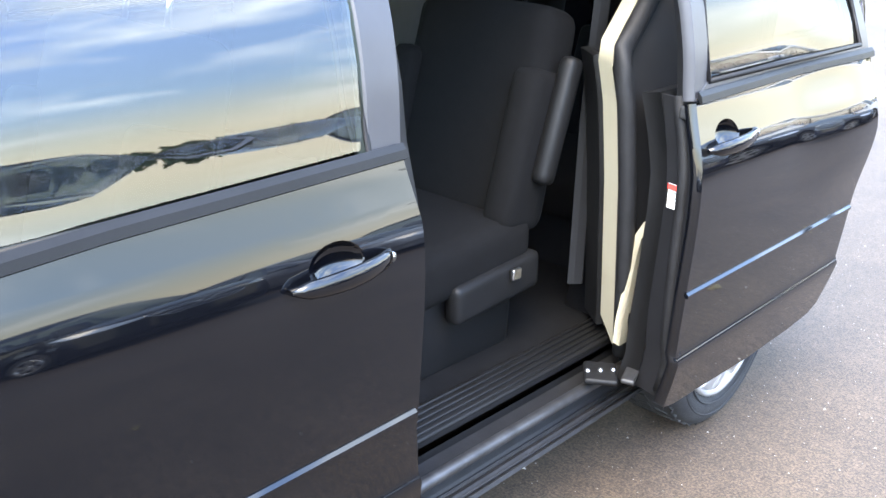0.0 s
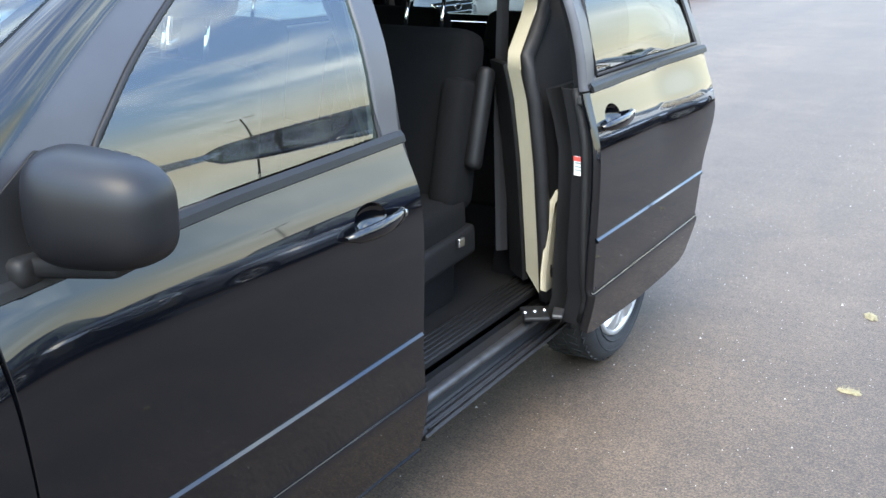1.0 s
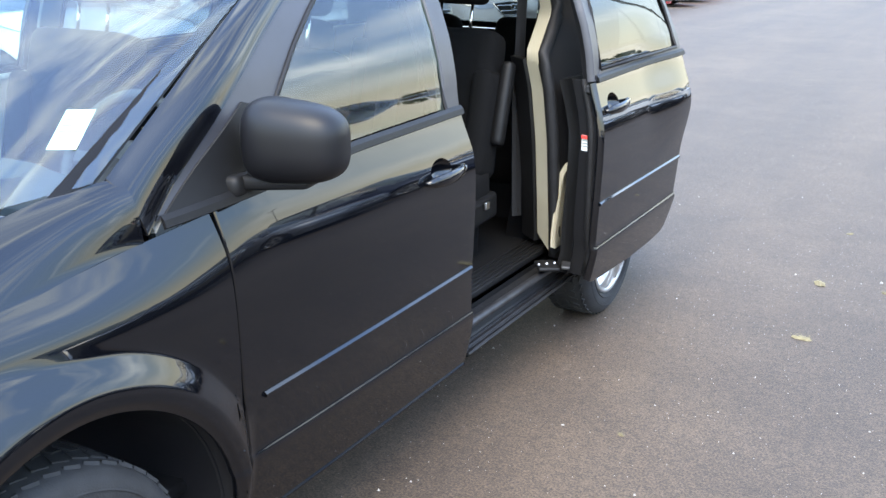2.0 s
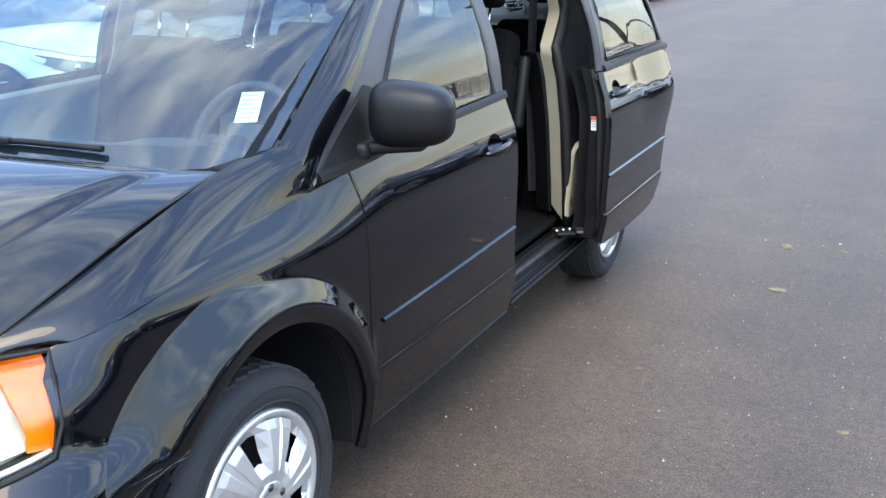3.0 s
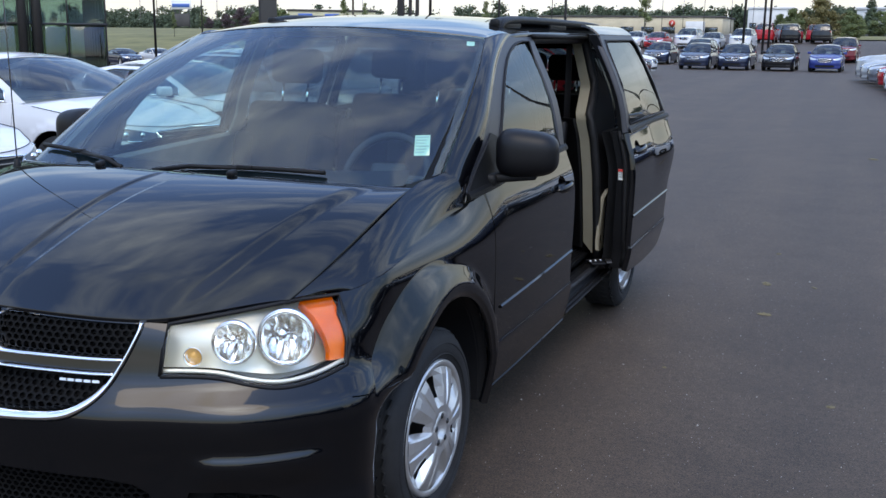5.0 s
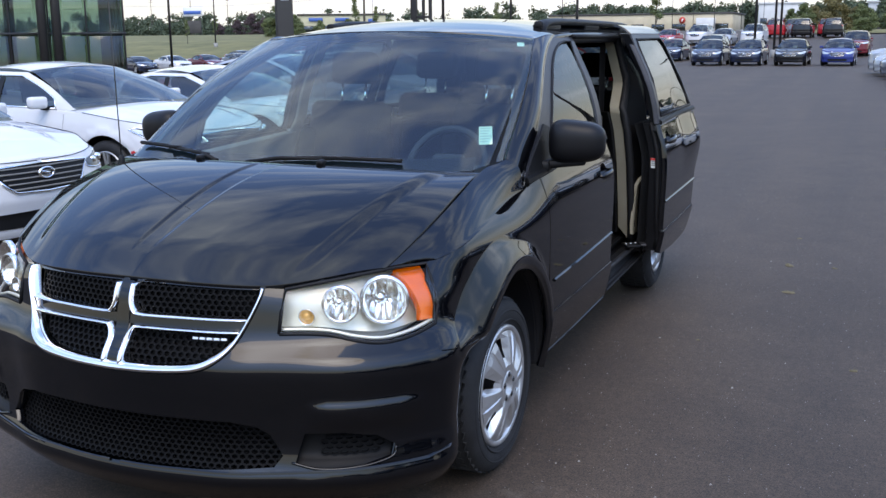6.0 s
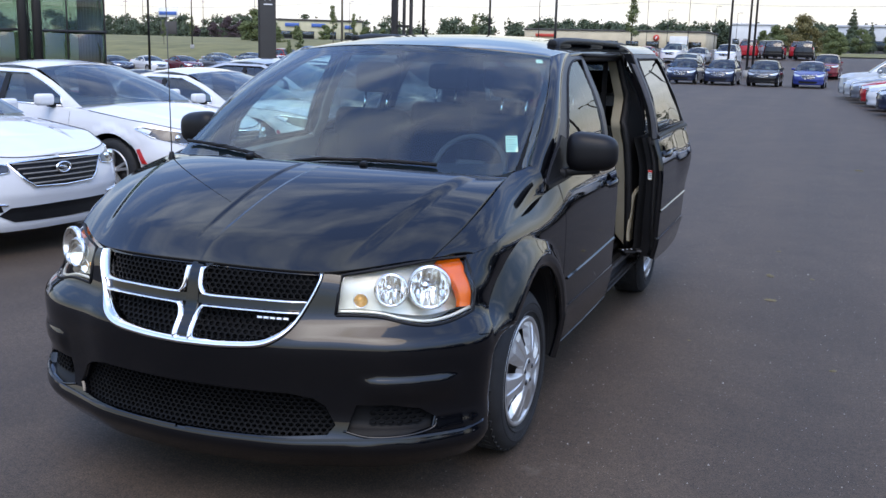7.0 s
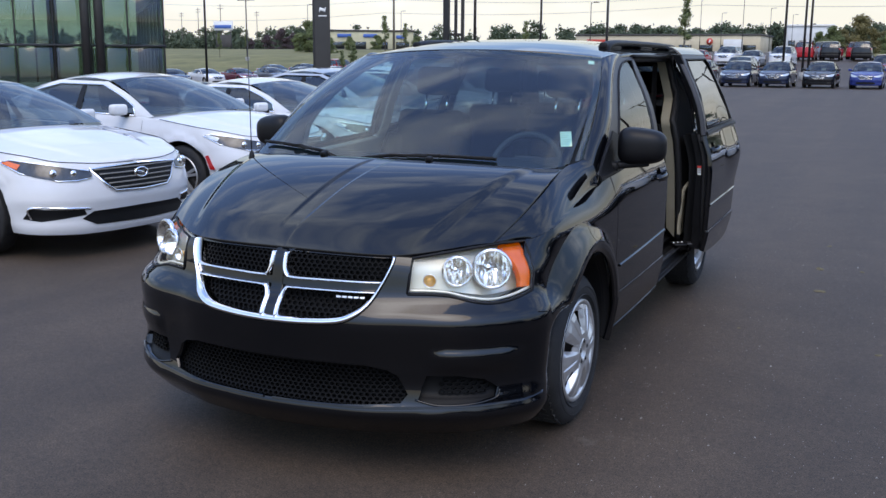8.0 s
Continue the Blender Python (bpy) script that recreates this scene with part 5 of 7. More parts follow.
# small things of the nose and the screen
for sg in (1, -1):
    p = hood_point(0.33 * sg, 0.90)
    part("washer_nozzle", box_mesh((p.x, p.y, p.z + 0.010), (0.030, 0.034, 0.020), 0.008, (10, 0, 0), taper=0.2), BLACK, van)


def wiper(x0, x1, lift):
    p0, p1 = windscreen(x0, 0.012, 0.014), windscreen(x1, lift, 0.008)
    arm = part("wiper", tube([p0 + Vector((0, -0.02, -0.012)), p0.lerp(p1, 0.25) + Vector((0, -0.010, 0.008)), p0.lerp(p1, 0.62) + Vector((0, -0.006, 0.006))], 0.010, 8, 0.006), BLACK, van, "black wiper arm and blade")
    q0, q1 = p0.lerp(p1, 0.16), p0.lerp(p1, 1.14)
    part("blade", tube([q0.lerp(q1, t) + Vector((0, -0.002, 0.003 + 0.006 * math.sin(math.pi * t))) for t in np.linspace(0, 1, 9)], 0.0085, 6), BLACK, arm)
    part("blade_grip", box_mesh(p0.lerp(p1, 0.62) + Vector((0, -0.006, 0.010)), (0.06, 0.02, 0.016), 0.005), BLACK, arm)
    part("wiper_pivot", revolve([(0, 0.020), (0.016, 0.018), (0.022, 0.0005)], 16, "z", tuple(p0 + Vector((0, -0.02, -0.028)))), BLACK, arm)


wiper(-0.14, 0.50, 0.036)
wiper(-0.30, -0.80, 0.075)
ant = part("aerial", tube([(-0.735, -0.105, 1.130), (-0.742, -0.10, 1.45), (-0.752, -0.095, 1.95)], 0.0028, 6, 0.0018), DARKMETAL, van, "thin whip aerial")
part("aerial_base", revolve([(0.0, 0.024), (0.03, 0.014), (0.05, 0.010), (0.055, 0.0005)], 16, "z", (-0.735, -0.105, 1.120)), BLACK, ant)


def screen_sticker(u0, u1, v0, v1, mat, label, lines=0):
    um, vm = (u0 + u1) / 2, (v0 + v1) / 2
    c = windscreen(um, vm, -0.007)
    du, dv = windscreen(um + 0.02, vm) - windscreen(um - 0.02, vm), windscreen(um, vm + 0.02) - windscreen(um, vm - 0.02)
    aside = Vector((0.934, 0.358, 0))
    up = (dv - du * (dv.dot(aside) / du.dot(aside))).normalized()
    right = (du - dv * (du.z / dv.z)).normalized()
    w, h = 0.84 * (u1 - u0), 1.15 * (v1 - v0)
    spot = lambda lift: lambda a, b: c + right * a + up * b + right.cross(up) * lift
    s = part("sticker", panel([(-w / 2, -h / 2), (w / 2, -h / 2), (w / 2, h / 2), (-w / 2, h / 2)], spot(0), 0.02, rim=0, outward=(0, -1, 1)), mat, van, label)
    for k in range(lines):
        b = h / 2 - h * (k + 0.8) / (lines + 0.8)
        part("print_line", panel([(-w * 0.42, b - 0.002), (w * (0.42 - 0.14 * (k % 3)), b - 0.002), (w * (0.42 - 0.14 * (k % 3)), b + 0.002), (-w * 0.42, b + 0.002)], spot(0.002), 0.05, rim=0, outward=(0, -1, 1)), PRINT, s)


screen_sticker(0.856, 0.922, 0.165, 0.262, GREEN_LABEL, "pale green paper sticker inside the windshield", 6)
screen_sticker(0.885, 0.925, 0.925, 0.965, GREEN_LABEL, "small pale sticker at the top of the windshield")
# ---- minivan cabin ----
def seat(x, y, base_z, back_h, turn, posts=True, wide=0.52, parent=van, label="charcoal cloth seat"):
    root = thing_part("seat", parent, pose(x, y, base_z, 0, 0, turn))
    root["label"] = label
    part("seat_base", box_mesh((0, 0, -0.10), (wide - 0.08, 0.46, 0.24), 0.03), BLACK, root)
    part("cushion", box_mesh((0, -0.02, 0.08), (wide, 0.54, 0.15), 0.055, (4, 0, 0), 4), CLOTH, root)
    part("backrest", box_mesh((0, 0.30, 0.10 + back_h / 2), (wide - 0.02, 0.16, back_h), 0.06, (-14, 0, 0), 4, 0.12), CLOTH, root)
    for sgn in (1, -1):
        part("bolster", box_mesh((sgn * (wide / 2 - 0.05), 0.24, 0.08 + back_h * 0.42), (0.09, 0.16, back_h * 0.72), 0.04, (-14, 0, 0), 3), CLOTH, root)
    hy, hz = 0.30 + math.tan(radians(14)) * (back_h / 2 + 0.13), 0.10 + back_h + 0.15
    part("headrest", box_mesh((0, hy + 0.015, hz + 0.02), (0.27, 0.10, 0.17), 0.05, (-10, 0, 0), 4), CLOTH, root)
    for sgn in (1, -1):
        part("headrest_post", tube([(sgn * 0.07, hy - 0.03, hz - 0.19), (sgn * 0.07, hy, hz - 0.04)], 0.0065, 8), CHROME, root)
    return root


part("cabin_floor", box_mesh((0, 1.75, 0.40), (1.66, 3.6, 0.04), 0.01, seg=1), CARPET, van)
seat(0.42, 1.02, 0.62, 0.60, 0)
seat(-0.42, 1.02, 0.62, 0.60, 0)
seat(0.41, 2.13, 0.62, 0.585, 0, label="charcoal cloth second row seat in the open doorway")
seat(-0.41, 2.13, 0.62, 0.585, 0)
seat(0.40, 3.15, 0.60, 0.58, 0, wide=0.62)
seat(-0.36, 3.15, 0.60, 0.58, 0, wide=0.62)
part("arm_rest", box_mesh((0.685, 2.41, 1.03), (0.05, 0.06, 0.33), 0.024, (-16, 0, 0)), BLACK, van)
part("seat_side_cover", box_mesh((0.665, 2.22, 0.625), (0.05, 0.34, 0.105), 0.024, (4, 0, 0), 4), BLACK, van)
part("recline_lever", box_mesh((0.70, 2.265, 0.655), (0.012, 0.035, 0.03), 0.005), STEEL, van)
part("dashboard", panel([(-1, 0), (1, 0), (1, 1), (-1, 1)], lambda u, v: Vector((0.80 * u, -0.02 + 0.60 * v - 0.05 * u * u, 1.115 - 0.015 * math.cos(3 * u) - 0.36 * smooth(v, 0.72, 1.0) + 0.025 * smooth(abs(u - 0.5), 0.30, 0.05) * smooth(v, 0.3, 0.6))), (0.1, 0.06), rim=0.02, outward=(0, 0.3, 1)), DASH, van)
part("dash_face", box_mesh((0, 0.52, 0.72), (1.55, 0.16, 0.55), 0.05), DASH, van)
sw = part("steering_wheel", revolve([(0.015 * math.sin(a), 0.185 + 0.015 * math.cos(a)) for a in (2 * math.pi * k / 10 for k in range(11))], 40, "z"), DASH, van, "dark steering wheel", pose(0.42, 0.70, 1.075, 62, 0, 0))
part("wheel_hub", box_mesh((0, 0, -0.02), (0.16, 0.13, 0.05), 0.03), DASH, sw)
for a in (0, 180, 270):
    part("wheel_spoke", box_mesh((0.12 * math.cos(radians(a)), 0.12 * math.sin(radians(a)), -0.01), (0.13, 0.035, 0.018), 0.008, (0, 0, a)), DASH, sw)
part("column", tube([(0.42, 0.50, 0.94), (0.42, 0.69, 1.06)], 0.05, 12), DASH, van)
for sg in (1, -1):
    # pillars inside, seat belts, quarter trim
    part("b_pillar_trim", panel([(1.50, 0.42), (1.62, 0.42), (1.60, 1.62), (1.52, 1.62)], lambda u, v: SHELL.at(u, v, -0.06 - 0.03 * smooth(v, 1.1, 1.2)), 0.1, rim=0.015, flip_x=sg < 0, outward=(-1, 0, 0)), GREYTRIM if sg < 0 else BLACK, van)
    part("a_pillar_trim", panel(SQUARE, lambda u, v: a_pillar(u, v) * 0.975 + Vector((0, 0.03, 0.02)), (0.1, 0.3), rim=0.02, flip_x=sg < 0, outward=(-1, 0, 0)), GREYTRIM, van)
    part("quarter_trim", panel([(2.72, 0.44), (3.9, 0.44), (3.9, 1.18), (2.70, 1.18)], lambda u, v: Vector(SHELL.at(u, v, -0.20 + 0.03 * smooth(v, 0.7, 0.8))), 0.12, rim=0.04, flip_x=sg < 0, outward=(-1, 0, 0)), GREYTRIM, van)
# beige edge trim and rubber seal of the doorway's rear side
def jamb_y(z):
    return float(np.interp(z, [0.42, 0.60, 0.90, 1.10, 1.22, 1.38, 1.66], [2.50, 2.475, 2.445, 2.43, 2.425, 2.59, 2.63]))


def jamb_x(z):
    return float(np.interp(z, [0.42, 0.60, 0.90, 1.10, 1.22, 1.38, 1.66], [0.86, 0.86, 0.85, 0.83, 0.80, 0.785, 0.70]))


part("jamb_trim", panel([(0, 0.50), (1, 0.44), (1, 1.64), (0, 1.64)], lambda u, v: Vector((jamb_x(v) - 0.052 + 0.062 * u, jamb_y(v) + 0.035 - 0.035 * u, v)), (0.25, 0.05), rim=0.02, outward=(0.1, -1, 0)), BEIGE, van, "beige plastic trim along the rear edge of the doorway")
part("jamb_inner", panel([(0, 0.46), (1, 0.46), (1, 1.20), (0, 1.20)], lambda u, v: Vector((jamb_x(v) - 0.16 + 0.09 * u, jamb_y(v) + 0.12 - 0.08 * u, v)), (0.25, 0.08), rim=0.02, outward=(0.1, -1, 0)), BLACK, van)
part("door_seal", tube([(jamb_x(z) + 0.035, jamb_y(z) + 0.005, z) for z in np.linspace(0.42, 1.66, 30)], 0.024, 10), RUBBER, van)
part("jamb_face", panel([(0, 0.34), (1, 0.34), (1, 1.66), (0, 1.66)], lambda u, v: Vector((jamb_x(v) + 0.03 + (SHELL.at(2.66, v)[0] - jamb_x(v) - 0.03) * u, jamb_y(v) + 0.02 + (2.665 - jamb_y(v) - 0.02) * u, v)), (0.25, 0.05), rim=0.01, outward=(0.4, -1, 0)), SEAL, van)
part("door_header", box_mesh((0.70, 2.12, 1.635), (0.10, 1.06, 0.045), 0.02), SEAL, van)
part("upper_track", box_mesh((0.752, 2.10, 1.648), (0.03, 1.0, 0.022), 0.006, seg=1), BLACK, van)
part("seat_belt", strip([(0.665, 2.60, 1.60), (0.665, 2.595, 1.30), (0.668, 2.58, 1.0), (0.70, 2.55, 0.55)], 0.045, 0.003, lambda i: (0.8, -0.6, 0)), SEAL, van)
part("belt_buckle", box_mesh((0.668, 2.585, 1.066), (0.035, 0.012, 0.055), 0.005), STEEL, van)
part("b_pillar_face", panel([(0, 0.34), (1, 0.34), (1, 1.66), (0, 1.66)], lambda u, v: Vector(SHELL.at(1.60, v, -0.02 - 0.12 * u)), (0.3, 0.1), rim=0.02, outward=(0, 1, 0)), SEAL, van)
# ---- other cars on the lot ----
CAR_GLASS = glass("car_glass", (0.34, 0.41, 0.42), 2.0)
LAMP_GREY = material("lamp_grey_chrome", (0.045, 0.047, 0.05), 0.2, 0.6, 0.5, vary=0.5, scale=14)
CAR_LENS = material("lamp_lens", (0.55, 0.57, 0.58), 0.12, 0.4, 1.0, vary=0.2, scale=25)
CAR_TAIL = material("tail_lens", (0.55, 0.02, 0.02), 0.15, 0.0, 1.0)
WHITE_PAINT = car_paint("white_paint", (0.66, 0.66, 0.66), 0.0)
PAINTS = {
    "white": WHITE_PAINT,
    "silver": car_paint("silver_paint", (0.46, 0.48, 0.50), 0.6),
    "grey": car_paint("grey_paint", (0.16, 0.17, 0.19), 0.5),
    "black": car_paint("black_paint", (0.012, 0.012, 0.014), 0.0),
    "red": car_paint("red_paint", (0.42, 0.015, 0.022), 0.15),
    "maroon": car_paint("maroon_paint", (0.16, 0.014, 0.025), 0.3),
    "blue": car_paint("blue_paint", (0.020, 0.045, 0.20), 0.3),
    "navy": car_paint("navy_paint", (0.018, 0.027, 0.055), 0.3),
}
STYLES = {
    "sedan": dict(wb=2.80, fo=0.93, ro=1.10, hw=0.925, belt=0.955, nose=0.755, cowl=(0.34, 0.985), roof=1.39, top=1.24, end=2.20, back=2.98, deck=1.06, r=0.335),
    "coupe": dict(wb=2.70, fo=0.92, ro=1.00, hw=0.90, belt=0.86, nose=0.72, cowl=(0.36, 0.90), roof=1.275, top=1.24, end=2.10, back=2.95, deck=0.98, r=0.335),
    "compact": dict(wb=2.60, fo=0.86, ro=0.92, hw=0.87, belt=0.94, nose=0.76, cowl=(0.30, 0.98), roof=1.45, top=1.10, end=2.30, back=2.95, deck=1.05, r=0.315),
    "suv": dict(wb=2.68, fo=0.90, ro=0.92, hw=0.925, belt=1.10, nose=0.95, cowl=(0.24, 1.13), roof=1.70, top=1.00, end=3.05, back=3.42, deck=1.16, r=0.36),
}


def road_wheel(root, x, y, r, spokes=10):
    w = thing_part("wheel", root, pose(x, y, r, 0, 0, 0 if x > 0 else 180))
    key = ("wheel", r, spokes)
    if key not in CACHE:
        tyre = bpy.data.meshes.new("tyre")
        bm = revolve([(-0.19, r * 0.66), (-0.20, r * 0.80), (-0.18, r * 0.97), (-0.15, r), (-0.035, r), (-0.012, r * 0.97), (0.004, r * 0.82), (-0.006, r * 0.70), (-0.02, r * 0.66)], 40, "x")
        bm.to_mesh(tyre)
        bm.free()
        tyre.materials.append(TYRE)
        bm = revolve([(-0.02, r * 0.68), (0.0, r * 0.68), (0.002, r * 0.645), (-0.03, r * 0.61)], 40, "x")
        for k in range(spokes):
            a = 2 * math.pi * (k // 2) / (spokes // 2) + (0.14 if k % 2 else -0.14)
            m = pose(0, 0, 0, math.degrees(a), 0, 0) @ pose(-0.018, 0, r * 0.36, 0, 4, 0)
            bmesh.ops.create_cube(bm, size=1.0, matrix=m @ Matrix.Diagonal((0.022, r * 0.085, r * 0.56, 1)))
        hub = bmesh.ops.create_cone(bm, segments=20, radius1=r * 0.17, radius2=r * 0.14, depth=0.03, cap_ends=True, matrix=pose(-0.012, 0, 0, 0, 90, 0))
        rim = bpy.data.meshes.new("rim")
        bm.to_mesh(rim)
        bm.free()
        rim.materials.append(SILVER)
        disc = bpy.data.meshes.new("brake_disc")
        bm = revolve([(-0.06, r * 0.64), (-0.065, 0.0005)], 32, "x")
        bm.to_mesh(disc)
        bm.free()
        disc.materials.append(DARKMETAL)
        CACHE[key] = (tyre, rim, disc)
    for nm, me in zip(("tyre", "rim", "brake_disc"), CACHE[key]):
        part(nm, me, None, w)
    return w


CACHE = {}


def street_car(style, colour, label, fine=False, group="cars on the lot", red_marker=False, amber_lamp=False, lot_emblem=True):
    p = STYLES[style]
    wb, fo, ro, hw, belt, nose, (cy, cz), roof, top, end, back, deck, r = (p[k] for k in ("wb", "fo", "ro", "hw", "belt", "nose", "cowl", "roof", "top", "end", "back", "deck", "r"))
    paint = PAINTS[colour]
    L = wb + ro
    plan = [(0, -fo), (0.2 * hw, -fo + 0.006), (0.40 * hw, -fo + 0.03), (0.60 * hw, -fo + 0.085), (0.78 * hw, -fo + 0.19), (0.90 * hw, -fo + 0.34), (0.965 * hw, -fo + 0.55), (0.99 * hw, -0.12), (hw, 0.4), (hw, wb * 0.5), (hw, wb - 0.1),
            (0.985 * hw, L - 0.62), (0.94 * hw, L - 0.32), (0.84 * hw, L - 0.14), (0.6 * hw, L - 0.04), (0.3 * hw, L - 0.008), (0, L)]
    side = eased([0.1, 0.2, 0.30, 0.45, 0.60, 0.70, 0.80, belt, belt + 0.1], [-0.12, -0.06, -0.012, 0.0, -0.012, 0.0, -0.012, -0.05, -0.10])
    front = eased([0.1, 0.18, 0.25, 0.35, 0.48, 0.56, nose - 0.08, nose, nose + 0.12], [-0.09, -0.03, 0.01, 0.0, 0.03, 0.02, -0.01, -0.05, -0.14])
    yj = -fo + 0.55
    sh = Shell(plan, yj, L - 0.62, side, front, (yj - 0.25, yj + 0.15), ((0, r), (wb, r)), 0.014, (r + 0.14, r + 0.09))
    root = thing("car", label, "car", group)
    st = 0.05 if fine else 0.11
    s0, s1 = sh.s0, sh.s1
    ra = r + 0.055
    zb = 0.20
    ztop = lambda s: float(np.interp(s, [s0, s0 + 0.35, s0 + 0.75, -0.30, cy, cy + 0.5, wb * 0.6, back, L - 0.35, s1 - 0.4, s1], [nose, nose + 0.005, nose + 0.035, nose + 0.11, cz - 0.045, belt, belt + 0.01, deck - 0.05, deck - 0.03, deck - 0.015, deck - 0.01]))
    a0 = math.degrees(math.asin((zb + 0.02 - r) / ra))
    low = [(s0, zb), (-fo - 0.1, zb)] + arc(0, r, ra, 180 - a0, a0, 18) + arc(wb, r, ra, 180 - a0, a0, 18) + [(L - 0.2, zb + 0.05), (s1, zb + 0.10)]
    up = [(s, ztop(s)) for s in np.linspace(s0, s1, 44)][::-1]
    part("body", mirrored_panel(low + up, sh, 0.0, st, 0.02, (1, 0, 0)), paint, root)
    zmid = lambda y: float(np.interp(y, [-fo, -fo + 0.12, -fo + 0.45, 0.0, cy, cy + 0.6, back, L - 0.4, L], [nose, nose + 0.045, nose + 0.12, cz - 0.03, cz + 0.01, cz, deck + 0.02, deck + 0.02, deck]))

    def top_deck(u, t):
        a = min(abs(t), 1.0)
        e = sh.at(u, ztop(u))
        m = zmid(e[1])
        g = math.sin((1 - a) * math.pi / 2)
        crease = 0.010 * smooth(a, 0.62, 0.56) * smooth(e[1], -fo + 0.1, -fo + 0.5) * smooth(e[1], cy, cy - 0.2)
        return Vector((e[0] * a * (1 if t >= 0 else -1), e[1], e[2] + (m - e[2]) * g ** 0.8 + crease))

    part("hood_and_deck", panel([(s0 + 0.001, -1), (s1 - 0.001, -1), (s1 - 0.001, 1), (s0 + 0.001, 1)], top_deck, (0.06 if fine else 0.14, 0.08 if fine else 0.2), rim=0, outward=(0, 0, 1)), paint, root)
    if fine:
        for sg in (1, -1):
            run = [sh.at(u, ztop(u), 0.002) for u in np.linspace(s0 + 0.02, cy - 0.02, 26)]
            part("hood_joint", tube([(sg * q[0], q[1], q[2] + 0.001) for q in run], 0.0035, 5), SEAL, root)
    xb, xt = hw - 0.065, hw * 0.655
    gx = lambda z: xb + (xt - xb) * ((z - belt) / (roof - belt)) ** 1.15 if z > belt else xb + 0.02 * (belt - z)
    gs = lambda out: (lambda y, z: Vector((gx(z) + out - 0.02 * smooth(y, end, back) * 2, y, z)))
    zs = roof - 0.055
    a_line = spline([(cy + 0.10, cz - 0.02), (cy + 0.10 + (top - cy) * 0.52, cz + (zs - cz) * 0.56), (top + 0.10, zs - 0.01)], 5)
    c_line = spline([(end - 0.05, zs), (end + (back - end) * 0.5, zs - (zs - deck) * 0.38), (back + 0.04, deck - 0.01)], 5)
    gl_a = [(cy + 0.38, belt + 0.012)] + [(y + 0.055, z - 0.035) for y, z in a_line[3:]]
    gl_c = [(y - 0.04, z - 0.040) for y, z in c_line[:-5]] + [(c_line[-4][0] - 0.22, belt + 0.03)]
    glass_line = gl_a + gl_c
    ring = a_line + c_line + [(back - 0.1, belt - 0.03)] + glass_line[::-1] + [(cy + 0.3, belt - 0.03)]
    for sg in (1, -1):
        part("window_frame", panel(ring, gs(0.0), 0.12, rim=0.015, flip_x=sg < 0, outward=(1, 0, 0)), paint, root)
        part("side_window", panel(glass_line, gs(-0.008), 0.2, rim=0.003, flip_x=sg < 0, outward=(1, 0, 0)), CAR_GLASS, root)
        part("belt_trim", tube([(sg * (gx(z) + 0.006), y, z) for y, z in glass_line + glass_line[:1]], 0.008, 5), CHROME if fine else SEAL, root)
        yb = (cy + back) / 2 - 0.05
        part("door_pillar", panel([(yb, belt + 0.01), (yb + 0.10, belt + 0.01), (yb + 0.13, zs - 0.06), (yb + 0.06, zs - 0.06)], gs(0.002), 0.2, rim=0.004, flip_x=sg < 0, outward=(1, 0, 0)), SEAL, root)
        mir = part("door_mirror", box_mesh((sg * (hw + 0.06), cy + 0.50, belt + 0.075), (0.20, 0.11, 0.125), 0.045, (0, 0, 8 * sg), 4), paint, root)
        part("mirror_foot", box_mesh((sg * (hw - 0.06), cy + 0.50, belt + 0.015), (0.12, 0.09, 0.04), 0.015), BLACK, mir)
        if fine or style != "compact":
            for yh in (yb - 0.18, yb + 0.78):
                part("door_handle", box_mesh((sg * (hw - 0.012), yh, belt - 0.10), (0.03, 0.19, 0.028), 0.012), paint, root)
            for ys in (cy + 0.24, yb + 0.06, yb + 1.0):
                if ys < wb - ra - 0.02:
                    part("door_joint", tube([(sg * (sh.at(ys, z)[0] - 0.001), ys + 0.03 * smooth(z, 0.6, 0.3), z) for z in np.linspace(0.28, belt - 0.04, 8)], 0.0035, 4), SEAL, root)
        for y in (0.0, wb):
            road_wheel(root, sg * (hw - 0.012), y, r)
            ln = revolve([(sg * (hw - 0.30), 0.0005), (sg * (hw - 0.30), ra + 0.02), (sg * (hw - 0.012), ra + 0.008)], 24, "x", (0, y, r))
            bmesh.ops.bisect_plane(ln, geom=ln.verts[:] + ln.edges[:] + ln.faces[:], plane_co=(0, 0, zb), plane_no=(0, 0, 1), clear_inner=True)
            part("wheel_liner", ln, SEAL, root)
        # lamps
        zl = nose - 0.035
        S = sh.s_of_x
        lamp = [(S(0.50 * hw), zl - 0.062), (S(0.62 * hw), zl - 0.080), (S(0.75 * hw), zl - 0.078), (S(0.93 * hw), zl - 0.018), (yj + 0.06, zl + 0.065), (yj - 0.02, zl + 0.085), (S(0.80 * hw), zl + 0.045), (S(0.50 * hw), zl - 0.010)]
        hl = part("headlamp", panel(lamp, lambda u, v: sh.at(u, v, 0.006), 0.05, rim=0.02, flip_x=sg < 0, outward=(0.5, -1, 0)), LAMP_GREY if fine else CAR_LENS, root)
